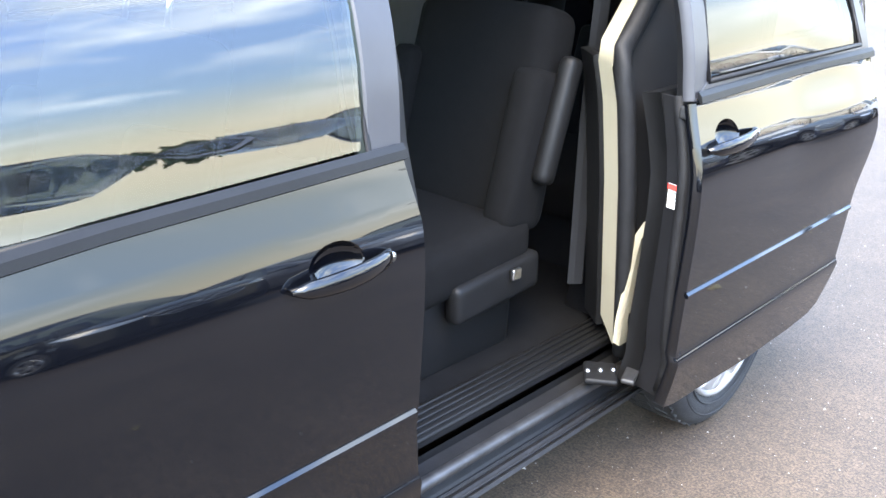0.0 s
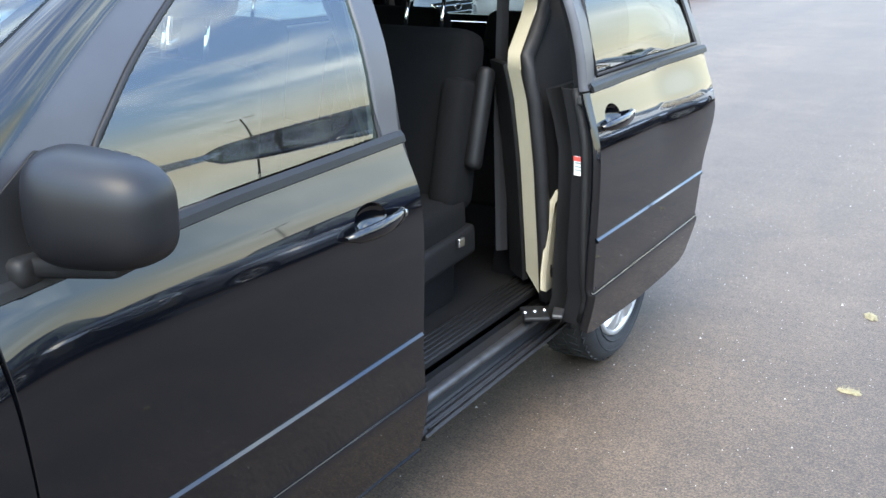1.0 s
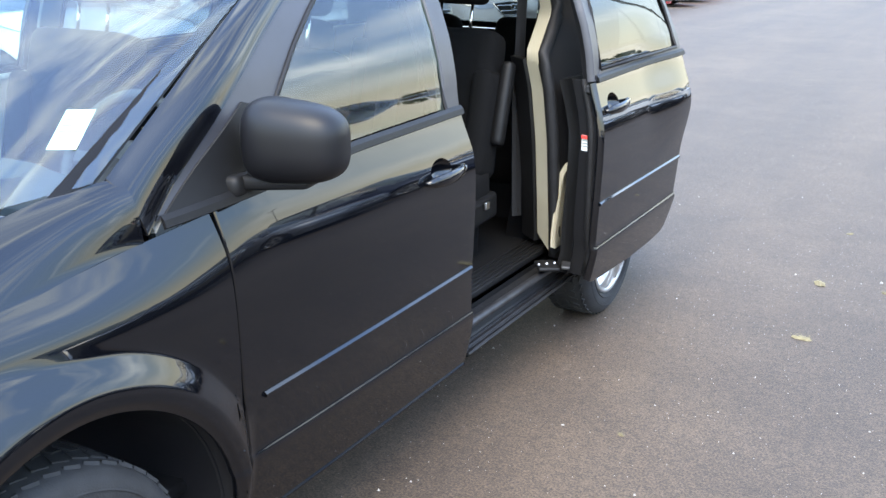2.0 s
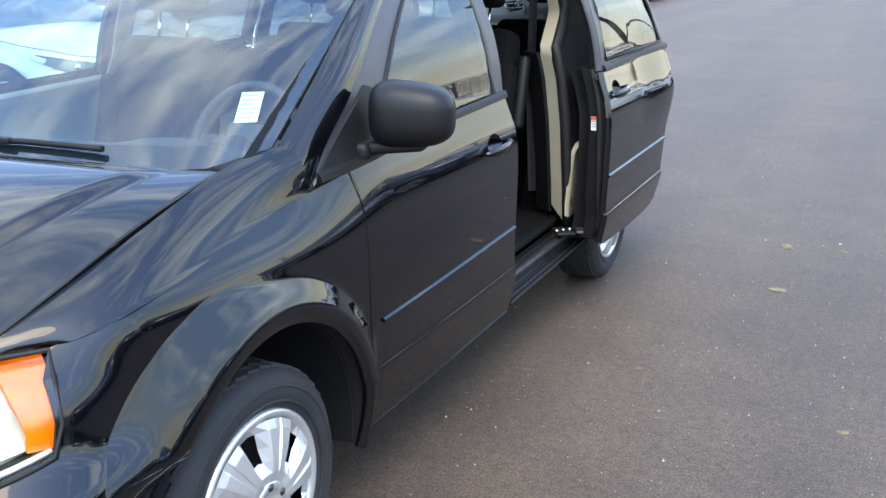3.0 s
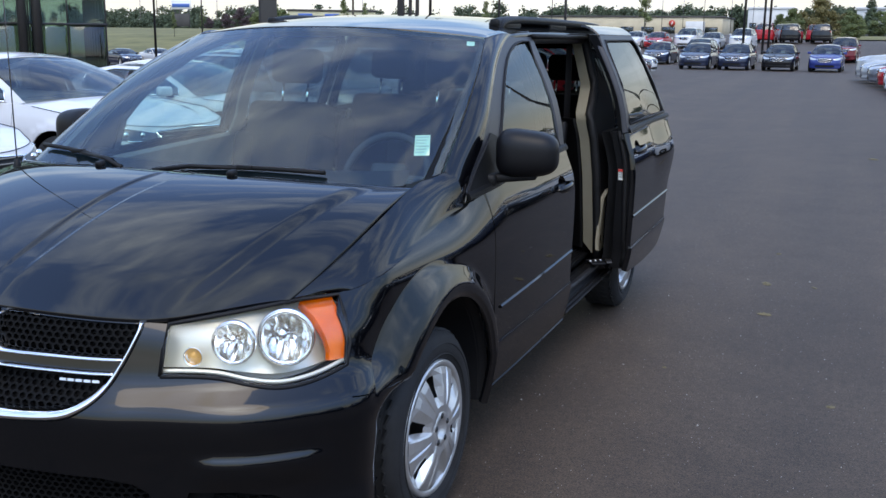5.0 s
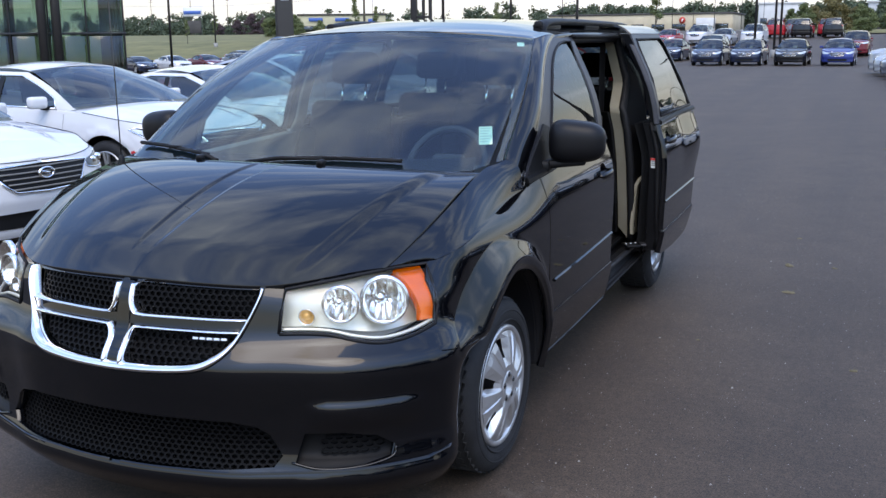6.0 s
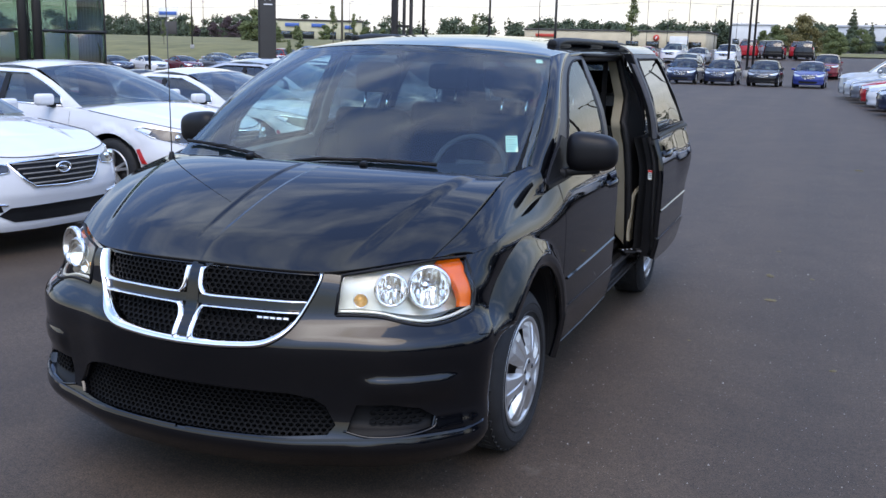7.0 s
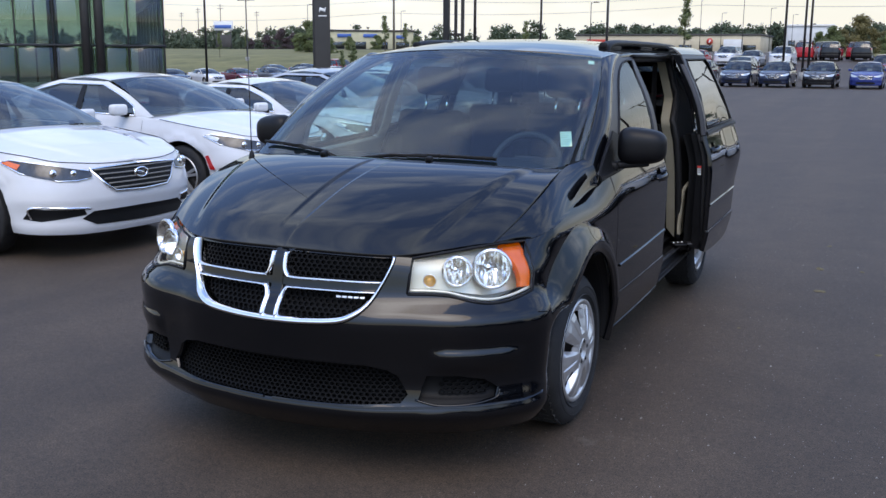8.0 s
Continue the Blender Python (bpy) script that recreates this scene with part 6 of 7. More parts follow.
        if fine:
            seal = [sh.at(u, v, 0.008) for u, v in lamp + lamp[:1]]
            part("lamp_trim", tube([(sg * q[0], q[1], q[2]) for q in seal], 0.006, 6), CHROME, hl)
            for fx, rr in ((0.64, 0.030), (0.78, 0.036)):
                q = sh.at(S(fx * hw), zl - 0.024 + 0.03 * (fx - 0.64), 0.004)
                bm = bmesh.new()
                bmesh.ops.create_uvsphere(bm, u_segments=16, v_segments=10, radius=rr, matrix=Matrix.Translation((sg * q[0], q[1], q[2])) @ Matrix.Diagonal((1, 0.6, 1, 1)))
                for f in bm.faces:
                    f.smooth = True
                part("projector", bm, REFLECTOR, hl)
            part("lens_strip", panel([(S(0.93 * hw) + 0.04, zl + 0.012), (yj + 0.04, zl + 0.062), (yj - 0.01, zl + 0.076), (S(0.93 * hw) + 0.02, zl + 0.05)], lambda u, v: sh.at(u, v, 0.011), 0.05, rim=0.01, flip_x=sg < 0, outward=(0.5, -1, 0)), AMBER if amber_lamp else CAR_LENS, hl)
            part("fog_recess", panel([(S(0.56 * hw), 0.36), (S(0.86 * hw), 0.32), (S(0.93 * hw), 0.34), (S(0.90 * hw), 0.425), (S(0.58 * hw), 0.405)], lambda u, v: sh.at(u, v, 0.003), 0.05, rim=0.01, flip_x=sg < 0, outward=(0.5, -1, 0)), BLACK, root)
            fr = [sh.at(u, v, 0.006) for u, v in ((S(0.90 * hw), 0.34), (S(0.90 * hw), 0.43), (S(0.72 * hw), 0.425), (S(0.53 * hw), 0.412))]
            part("fog_trim", tube([(sg * q[0], q[1], q[2]) for q in spline(fr, 5)], 0.010, 6), CHROME, root)
        if red_marker:
            part("side_marker", panel([(-ra - 0.08, r + 0.10), (-ra - 0.02, r + 0.10), (-ra + 0.05, r + 0.24), (-ra + 0.01, r + 0.25)], lambda u, v: sh.at(u, v, 0.012), 0.03, rim=0.01, flip_x=sg < 0, outward=(1, 0, 0)), CAR_TAIL, root)
        if style == "suv":
            tl = [(L - 0.60, deck - 0.22), (L - 0.18, deck - 0.20), (L - 0.16, deck + 0.06), (L - 0.62, deck - 0.02)]
        else:
            tl = [(L - 0.60, deck - 0.14), (L - 0.05, deck - 0.16), (L - 0.05, deck - 0.05), (L - 0.55, deck - 0.04)]
        part("tail_lamp", panel([(u, min(v, ztop(u) - 0.01)) for u, v in tl], lambda u, v: sh.at(u, v, 0.008), 0.08, rim=0.02, flip_x=sg < 0, outward=(0.5, 1, 0)), CAR_TAIL, root)
    # screens and roof
    wsb = lambda u: Vector((u * (xb - 0.005), cy + 0.13 * u * u, cz + 0.012 - 0.012 * u * u))
    wst = lambda u: Vector((u * (xt + 0.015), top + 0.09 * u * u, roof - 0.012 - 0.035 * u * u))
    rgt = lambda u: Vector((u * (xt + 0.012), end - 0.06 * u * u, roof - 0.012 - 0.04 * u * u))
    rgb = lambda u: Vector((u * (xb - 0.05), back - 0.10 * u * u, deck + 0.015 - 0.02 * u * u))
    bow = lambda a, b, up: (lambda u, v: a(u).lerp(b(u), v) + Vector((0, 0, up * math.sin(math.pi * min(max(v, 0), 1)))))
    box4 = [(-1, 0), (1, 0), (1, 1), (-1, 1)]
    part("windshield", panel(box4, bow(wsb, wst, 0.03), (0.12, 0.2), rim=0.004, outward=(0, -1, 1)), CAR_GLASS, root)
    part("rear_window", panel(box4, bow(rgb, rgt, 0.05), (0.12, 0.2), rim=0.004, outward=(0, 1, 1)), CAR_GLASS, root)
    part("roof", panel(box4, lambda u, v: wst(u).lerp(rgt(u), v) + Vector((0, 0, (0.035 if style != "suv" else 0.045) * math.sin(math.pi * min(max(v, 0), 1)) + 0.012 * (1 - u * u))), (0.12, 0.1), rim=0.01, outward=(0, 0, 1)), paint, root)
    part("cabin_floor", box_mesh((0, (cy + back) / 2, belt - 0.25), (hw * 1.5, back - cy, 0.3), 0.05), BLACK, root)
    for sx in (-0.38, 0.38):
        part("seat_back", box_mesh((sx, (cy + back) / 2 - 0.15, belt + 0.05), (0.46, 0.16, 0.62), 0.07, (-14, 0, 0), 3, 0.2), CLOTH, root)
        part("seat_back", box_mesh((sx, (cy + back) / 2 + 0.70, belt + 0.02), (0.52, 0.16, 0.50), 0.07, (-16, 0, 0), 3, 0.2), CLOTH, root)
    # grille
    S = sh.s_of_x
    gz0, gz1 = (nose - 0.225, nose - 0.012) if style != "suv" else (nose - 0.26, nose - 0.03)
    gw0, gw1 = 0.30 * hw, 0.50 * hw
    grille = part("grille", mirrored_panel([(s0, gz0), (S(gw0), gz0 + 0.01), (S(gw0 + 0.07), gz0 + 0.06), (S(gw1), gz1 - 0.02), (s0, gz1)], sh, 0.008, 0.06, 0.02), BLACK, root)
    for k in range(5 if fine else 2):
        z = gz0 + (gz1 - gz0) * (k + 0.9) / (5.6 if fine else 2.6)
        w = gw0 + (gw1 - gw0) * (z - gz0) / (gz1 - gz0) - 0.01
        part("grille_bar", tube([((1 if x >= 0 else -1) * sh.at(S(abs(x)), z, 0.016)[0], sh.at(S(abs(x)), z, 0.016)[1], z) for x in np.linspace(-w, w, 11)], 0.007 if fine else 0.012, 5), GREYTRIM if fine else CHROME, grille)
    rim_pts = [(0, gz1), (gw1, gz1 - 0.02), (gw0 + 0.07, gz0 + 0.06), (gw0, gz0 + 0.01), (0, gz0)]
    full = [(x, z) for x, z in rim_pts] + [(-x, z) for x, z in rim_pts[::-1][1:]]
    pts = [((1 if x >= 0 else -1) * sh.at(S(abs(x)), z, 0.014)[0], sh.at(S(abs(x)), z, 0.014)[1], z) for x, z in full]
    part("grille_rim", tube(pts, 0.009, 6), CHROME, grille)
    if lot_emblem:
        q = sh.at(s0, (gz0 + gz1) / 2 + 0.03, 0.028)
        bm = revolve([(0.012 * math.sin(a), 0.052 + 0.009 * math.cos(a)) for a in (2 * math.pi * k / 6 for k in range(7))], 24, "y")
        bmesh.ops.transform(bm, matrix=Matrix.Translation((0, q[1], q[2])) @ Matrix.Diagonal((1.25, 1, 0.75, 1)), verts=bm.verts[:])
        part("emblem", bm, CHROME, grille)
        if fine:
            part("emblem_bar", box_mesh((0, q[1], q[2]), (0.085, 0.012, 0.022), 0.004, (0, 12, 0), 1), CHROME, grille)
    part("lower_intake", mirrored_panel([(s0, 0.27), (S(0.48 * hw), 0.275), (S(0.60 * hw), 0.33), (S(0.50 * hw), 0.385), (s0, 0.39)], sh, 0.006, 0.08, 0.01), BLACK, root)
    part("underbody", box_mesh((0, wb / 2, 0.27), (hw * 1.55, wb + fo + ro - 0.7, 0.16), 0.05), SEAL, root)
    return root


def lot_place(x, y, rz):
    return Matrix.Translation((x, y, ground_height(x, y))) @ pose(0, 0, 0, 0, 0, rz)


def describe(style, colour, where):
    kind = {"sedan": "sedan", "coupe": "low sedan", "compact": "small hatchback", "suv": "sport utility car"}[style]
    return f"{colour} {kind} parked {where}"


MASTERS = {}


def put_car(style, colour, x, y, rz, where, group, **more):
    key = (style, colour, bool(more))
    if key not in MASTERS:
        c = street_car(style, colour, describe(style, colour, where), group=group, **more)
        c.matrix_basis = lot_place(x, y, rz)
        MASTERS[key] = c
    else:
        c = copy_thing(MASTERS[key], lot_place(x, y, rz))
        tagged(c, describe(style, colour, where), "car", group)
    return c


LEFT, RIGHT, FAR, BACK = "cars in the row beside the minivan", "cars across the lane", "cars at the lane's end", "cars on the far lot"
put_car("sedan", "white", -4.53, 2.44, 84.5, "nose out beside the minivan", LEFT, fine=True, amber_lamp=True)
MASTERS.pop(("sedan", "white", True))
put_car("sedan", "white", -4.74, 5.31, 84.5, "nose out in the row", LEFT, fine=True, red_marker=True, amber_lamp=False, lot_emblem=False)
MASTERS.pop(("sedan", "white", True))
put_car("coupe", "white", -4.80, 8.15, 84.0, "nose out in the row", LEFT, fine=True, red_marker=True, lot_emblem=False)
left_rest = [("sedan", "silver"), ("sedan", "white"), ("compact", "silver"), ("sedan", "grey"), ("compact", "red"), ("compact", "red"), ("sedan", "white"), ("compact", "red"), ("compact", "red"), ("sedan", "white"), ("compact", "navy"), ("sedan", "maroon"), ("compact", "white")]
for k, (style, colour) in enumerate(left_rest):
    y = 10.95 + 2.78 * k
    put_car(style, colour, -4.62 - 0.058 * y, y, 85.5, "nose out in the row", LEFT)
right_row = [("suv", "black"), ("sedan", "navy"), ("suv", "grey"), ("suv", "black"), ("sedan", "navy"), ("suv", "black"), ("sedan", "grey"), ("suv", "navy"), ("sedan", "black"), ("suv", "white"), ("sedan", "navy"), ("sedan", "white"), ("suv", "black"), ("compact", "white"), ("sedan", "navy"), ("sedan", "white"), ("compact", "red"), ("sedan", "grey"), ("sedan", "silver"), ("suv", "silver")]
for k, (style, colour) in enumerate(right_row):
    y = -10.5 + 2.85 * k
    put_car(style, colour, 6.50 - 0.075 * y, y, 266.0, "nose towards the lane", RIGHT)
for k, colour in enumerate(("navy", "navy", "black", "blue")):
    x = (-6.2, -4.05, -1.65, 0.8)[k]
    put_car("compact", colour, x, 55.9, -2.0, "facing down the lane", FAR)
for k, colour in enumerate(("silver", "navy", "navy", "navy")):
    put_car("suv" if k == 2 else "compact", colour, -12.6 + 2.6 * k, 65.0, -2.0, "facing down the lane", FAR)
put_car("suv", "maroon", 1.5, 72.0, -4.0, "facing down the lane", FAR)
for k, colour in enumerate(("red", "grey", "black", "red", "black")):
    put_car("suv", colour, (-5.6, -4.4, -3.3, -1.3, -0.6)[k], 105.5 if k in (1, 3) else 99.0, 178.0, "tail out, up on the lot", BACK)
for k, (style, colour) in enumerate((("suv", "white"), ("compact", "silver"), ("suv", "white"), ("compact", "red"), ("compact", "white"))):
    put_car(style, colour, -6.8 - 2.3 * k, 86.0 - 2.0 * (k % 2), -4.0, "on the raised lot", BACK)
for k, (style, colour) in enumerate((("sedan", "navy"), ("sedan", "white"), ("sedan", "maroon"), ("sedan", "grey"), ("sedan", "silver"), ("sedan", "white"), ("sedan", "navy"))):
    put_car(style, colour, -54.5 + 2.3 * k, 66.0 + 1.75 * k, 62.0, "on the far side of the lot", BACK)
for k, (style, colour) in enumerate((("sedan", "grey"), ("sedan", "navy"), ("suv", "red"), ("sedan", "silver"), ("sedan", "white"))):
    put_car(style, colour, -50.5 + 2.5 * k, 76.0 + 1.8 * k, 62.0, "on the far side of the lot", BACK)
put_car("sedan", "navy", -27.5, 34.5, 50.0, "in the second row", BACK)
# ---- surroundings ----
GRASS = material("dry_grass", (0.095, 0.092, 0.030), 0.95, second=(0.20, 0.17, 0.062), scale=0.35, bump=0.6, bump_scale=8)
LEAF_DARK = material("leaves_dark", (0.045, 0.068, 0.040), 0.8, second=(0.085, 0.115, 0.060), scale=1.5)
LEAF_GREEN = material("leaves_green", (0.075, 0.105, 0.040), 0.8, second=(0.16, 0.185, 0.070), scale=1.5)
LEAF_GOLD = material("leaves_gold", (0.085, 0.082, 0.030), 0.8, second=(0.20, 0.15, 0.055), scale=1.2)
LEAF_PURPLE = material("leaves_purple", (0.060, 0.040, 0.045), 0.8, second=(0.10, 0.06, 0.065), scale=1.5)
BARK = material("bark", (0.10, 0.085, 0.07), 0.9, vary=0.35, scale=8, bump=0.5, bump_scale=30)
POLE = material("pole_paint", (0.030, 0.028, 0.028), 0.45, 0.3, vary=0.2, scale=2)
PYLON = material("pylon_cladding", (0.050, 0.048, 0.046), 0.45, 0.4, vary=0.1, scale=1)
WOODPOLE = material("weathered_wood", (0.14, 0.12, 0.10), 0.9, vary=0.3, scale=4)
TAN = material("tan_stucco", (0.55, 0.46, 0.32), 0.9, vary=0.1, scale=0.3)
CREAM = material("cream_wall", (0.50, 0.46, 0.30), 0.9, vary=0.1, scale=0.3)
PALE = material("pale_wall", (0.62, 0.62, 0.60), 0.8, vary=0.08, scale=0.3)
ROOFING = material("dark_roofing", (0.07, 0.065, 0.06), 0.9, vary=0.2, scale=0.5)
SIGN_BLUE = material("sign_blue", (0.03, 0.12, 0.38), 0.5, vary=0.1)
SIGN_RED = material("sign_red", (0.55, 0.05, 0.03), 0.5, vary=0.1)
SIGN_WHITE = material("sign_white", (0.75, 0.75, 0.73), 0.5, vary=0.05)
CURTAIN = glass("curtain_wall_glass", (0.60, 0.70, 0.66), 1.65)
MULLION = material("dark_mullion", (0.045, 0.045, 0.048), 0.4, 0.5, vary=0.15)
CONCRETE = material("concrete_floor", (0.30, 0.29, 0.27), 0.7, vary=0.15, scale=1)
EYE0 = Vector((2.14, -4.20, 1.64))


def along(dx, y, z=None):
    """A place on a bearing from the walk's end: dx sideways for each metre ahead."""
    x = EYE0.x + dx * (y - EYE0.y)
    return Vector((x, y, ground_height(x, y) if z is None else z))


def leaf_crown(rng, blobs, leaves, size, flat=0.75):
    """A crown of many small leaf clumps round several centres, with gaps between."""
    verts, faces = [], []
    for (bx, by, bz), br in blobs:
        n = int(leaves * br * br)
        for _ in range(n):
            d = Vector((rng.gauss(0, 1), rng.gauss(0, 1), rng.gauss(0, 1))).normalized()
            rr = br * (0.30 + 0.95 * rng.random())
            c = Vector((bx, by, bz)) + Vector((d.x * rr, d.y * rr, d.z * rr * flat))
            a = Vector((rng.gauss(0, 1), rng.gauss(0, 1), rng.gauss(0, 1))).normalized()
            b = a.cross(d)
            if b.length < 0.05:
                continue
            b.normalize()
            s = size * (0.5 + rng.random())
            k = len(verts)
            verts += [tuple(c - a * s), tuple(c + b * s * 0.55 + d * s * 0.2), tuple(c + a * s), tuple(c - b * s * 0.55)]
            faces.append((k, k + 1, k + 2, k + 3))
    me = bpy.data.meshes.new("crown")
    me.from_pydata(verts, [], faces)
    return me


def tree(kind, height, seed, leaf, label):
    rng = random.Random(seed)
    root = thing("tree", label, "tree")
    trunk_h = height * (0.9 if kind in ("spruce", "sapling") else 0.55)
    bm = tube([(0, 0, -0.2), (0.02 * height * rng.uniform(-1, 1), 0, trunk_h * 0.5), (0.03 * height * rng.uniform(-1, 1), 0.01 * height, trunk_h)], 0.022 * height if kind != "sapling" else 0.012 * height, 8, 0.006 * height)
    part("trunk", bm, BARK, root)
    blobs = []
    if kind == "spruce":
        z = 0.12 * height
        while z < height:
            rad = 0.20 * height * (1 - z / height) + 0.02 * height
            for k in range(5):
                a = rng.uniform(0, 6.28)
                blobs.append(((rad * 0.6 * math.cos(a), rad * 0.6 * math.sin(a), z), rad * 0.55))
            z += 0.075 * height
    else:
        n = 9 if kind == "sapling" else 36
        for k in range(n):
            a, t = rng.uniform(0, 6.28), (k + 0.5) / n
            z = height * ((0.35 + 0.62 * t) if kind == "sapling" else (0.05 + 0.85 * t ** 0.9))
            w = height * (0.10 if kind == "sapling" else 0.46) * (1 - 0.75 * t) * rng.uniform(0.25, 1.2)
            tip = (w * math.cos(a), w * math.sin(a), z)
            blobs.append((tip, height * (0.065 if kind == "sapling" else 0.115) * rng.uniform(0.55, 1.35)))
            if k % 2 == 0:
                part("limb", tube([(0, 0, z - 0.12 * height), (tip[0] * 0.5, tip[1] * 0.5, z - 0.04 * height), tip], 0.008 * height, 6, 0.002 * height), BARK, root)
    density = {"spruce": 240, "sapling": 520, "broad": 260}[kind] * (8.0 / height) ** 2 * (1.0 if kind != "sapling" else 0.9)
    part("crown", leaf_crown(rng, blobs, density, 0.024 * height if kind != "sapling" else 0.018 * height), leaf, root)
    return root


def tree_at(master, p, s, turn):
    return copy_thing(master, Matrix.Translation(p) @ pose(0, 0, 0, 0, 0, turn) @ Matrix.Scale(s, 4))


T_BROAD = tree("broad", 8.0, 3, LEAF_GREEN, "green leafy tree beyond the lot")
T_GOLD = tree("broad", 8.0, 5, LEAF_GOLD, "tree turning gold beyond the lot")
T_PURPLE = tree("broad", 7.0, 7, LEAF_PURPLE, "dark purple-leaved tree beyond the lot")
T_SPRUCE = tree("spruce", 9.0, 9, LEAF_DARK, "dark spruce beyond the lot")
T_SAP = tree("sapling", 6.0, 11, LEAF_GREEN, "thin young tree on the lot's edge")
T_BROAD.matrix_basis = Matrix.Translation(along(-0.618, 124)) @ Matrix.Scale(0.62, 4)
T_GOLD.matrix_basis = Matrix.Translation(along(-0.03, 132)) @ Matrix.Scale(0.62, 4)
T_PURPLE.matrix_basis = Matrix.Translation(along(-0.655, 190)) @ Matrix.Scale(0.75, 4)
T_SPRUCE.matrix_basis = Matrix.Translation(along(0.012, 150)) @ Matrix.Scale(0.7, 4)
T_SAP.matrix_basis = Matrix.Translation(along(-0.190, 92))
rng = random.Random(21)
for dx, y, s in ((-0.355, 88, 0.78), (-0.560, 60, 0.62), (-0.575, 72, 0.5), (-0.52, 110, 0.85), (-0.495, 115, 0.7), (0.085, 62, 0.9), (-0.705, 100, 0.55), (-0.745, 96, 0.5)):
    tree_at(T_SAP, along(dx, y), s, rng.uniform(0, 360))
for dx, y, s in ((-0.632, 130, 0.62), (-0.60, 150, 0.75), (-0.53, 180, 0.7), (-0.46, 190, 0.6), (-0.48, 195, 0.7), (-0.42, 200, 0.5), (-0.005, 138, 0.7), (-0.055, 136, 0.75), (-0.066, 140, 0.6), (0.0, 126, 0.6), (0.02, 142, 0.7), (0.05, 150, 0.8), (-0.565, 135, 0.5), (-0.59, 120, 0.42)):
    tree_at(T_BROAD, along(dx, y), s, rng.uniform(0, 360))
for dx, y, s in ((-0.045, 142, 0.66), (-0.008, 150, 0.66), (-0.018, 140, 0.58)):
    tree_at(T_GOLD, along(dx, y), s, rng.uniform(0, 360))
for dx, y, s in ((-0.675, 195, 0.75), (-0.64, 200, 0.85), (-0.70, 200, 0.6), (-0.62, 205, 0.7)):
    tree_at(T_PURPLE, along(dx, y), s, rng.uniform(0, 360))
for dx, y, s in ((0.028, 148, 0.7), (-0.02, 155, 0.75), (-0.63, 195, 0.95), (-0.66, 215, 0.9), (0.045, 155, 0.6)):
    tree_at(T_SPRUCE, along(dx, y), s, rng.uniform(0, 360))


def woods(spots, seed, label, low=7.0, high=12.5, leaves=15, size=0.55):
    """A belt of trees along the horizon, all one mass."""
    rr = random.Random(seed)
    blobs, dark = [], []
    for p in spots:
        h = rr.uniform(low, high)
        if rr.random() < 0.45:
            for j in range(6):
                blobs.append(((p.x + rr.uniform(-0.4, 0.4), p.y, p.z + h * (0.15 + 0.15 * j)), max(0.5, h * 0.20 * (1 - j / 6.5))))
        else:
            for j in range(6):
                blobs.append(((p.x + rr.uniform(-0.22, 0.22) * h, p.y + rr.uniform(-1, 1), p.z + h * rr.uniform(0.25, 0.85)), h * rr.uniform(0.14, 0.24)))
    part_me = leaf_crown(rr, blobs, leaves, size)
    part_me.materials.append(LEAF_DARK)
    return tagged(new("woods", part_me), label, "woods", kind="stuff")


rs = random.Random(33)
woods([along(rs.uniform(-1.4, 0.8), rs.uniform(330, 420)) for _ in range(430)], 31, "dark belt of mixed trees along the horizon")
woods([along(rs.uniform(-0.30, 0.16), rs.uniform(332, 352)) for _ in range(200)], 37, "dense dark treeline behind the stores", 6.5, 11.0, 45, 0.45)
woods([along(rs.uniform(-0.86, -0.40), rs.uniform(268, 300)) for _ in range(190)], 39, "dense dark treeline behind the field", 3.2, 6.0, 50, 0.36)
woods([Vector((rs.uniform(95, 125), rs.uniform(-160, 170), 0)) for _ in range(240)], 35, "belt of trees across the road beside the lot", 3.0, 5.5, 40, 0.40)


def grass_field():
    verts, faces, n = [], [], 0
    rr = random.Random(41)
    for x0, x1, y0, y1 in ((-210, -36, 78, 196), (-10, 70, 118, 135), (16, 90, 88, 118)):
        nx, ny = 24, 14
        base = len(verts)
        for j in range(ny + 1):
            for i in range(nx + 1):
                x, y = x0 + (x1 - x0) * i / nx, y0 + (y1 - y0) * j / ny
                verts.append((x, y, ground_height(x, y) + 0.05 + 0.12 * rr.random()))
        for j in range(ny):
            for i in range(nx):
                k = base + j * (nx + 1) + i
                faces.append((k, k + 1, k + nx + 2, k + nx + 1))
    me = bpy.data.meshes.new("grass")
    me.from_pydata(verts, [], faces)
    me.polygons.foreach_set("use_smooth", [True] * len(me.polygons))
    me.materials.append(GRASS)
    return tagged(new("grass", me), "dry yellowish grass field beyond the lot", "grass", kind="stuff")


grass_field()


def lamp_post(p, h, twin=True, r=0.09, label="dark steel lamp post with flat twin heads"):
    root = thing("street_lamp", label, "lamp post", "lamp posts of the lot")
    root.matrix_basis = Matrix.Translation(p)
    part("post", tube([(0, 0, -0.1), (0, 0, h * 0.5), (0, 0, h)], r, 10, r * 0.72), POLE, root)
    part("footing", tube([(0, 0, -0.1), (0, 0, 0.55)], r * 2.4, 14), CONCRETE, root)
    for sg in ((1, -1) if twin else (1,)):
        arm = part("arm", tube([(0, 0, h - 0.12), (sg * 0.45, 0, h - 0.02)], 0.035, 6), POLE, root)
        part("lamp_head", box_mesh((sg * 0.75, 0, h), (0.70, 0.34, 0.10), 0.03), POLE, arm)
    return root


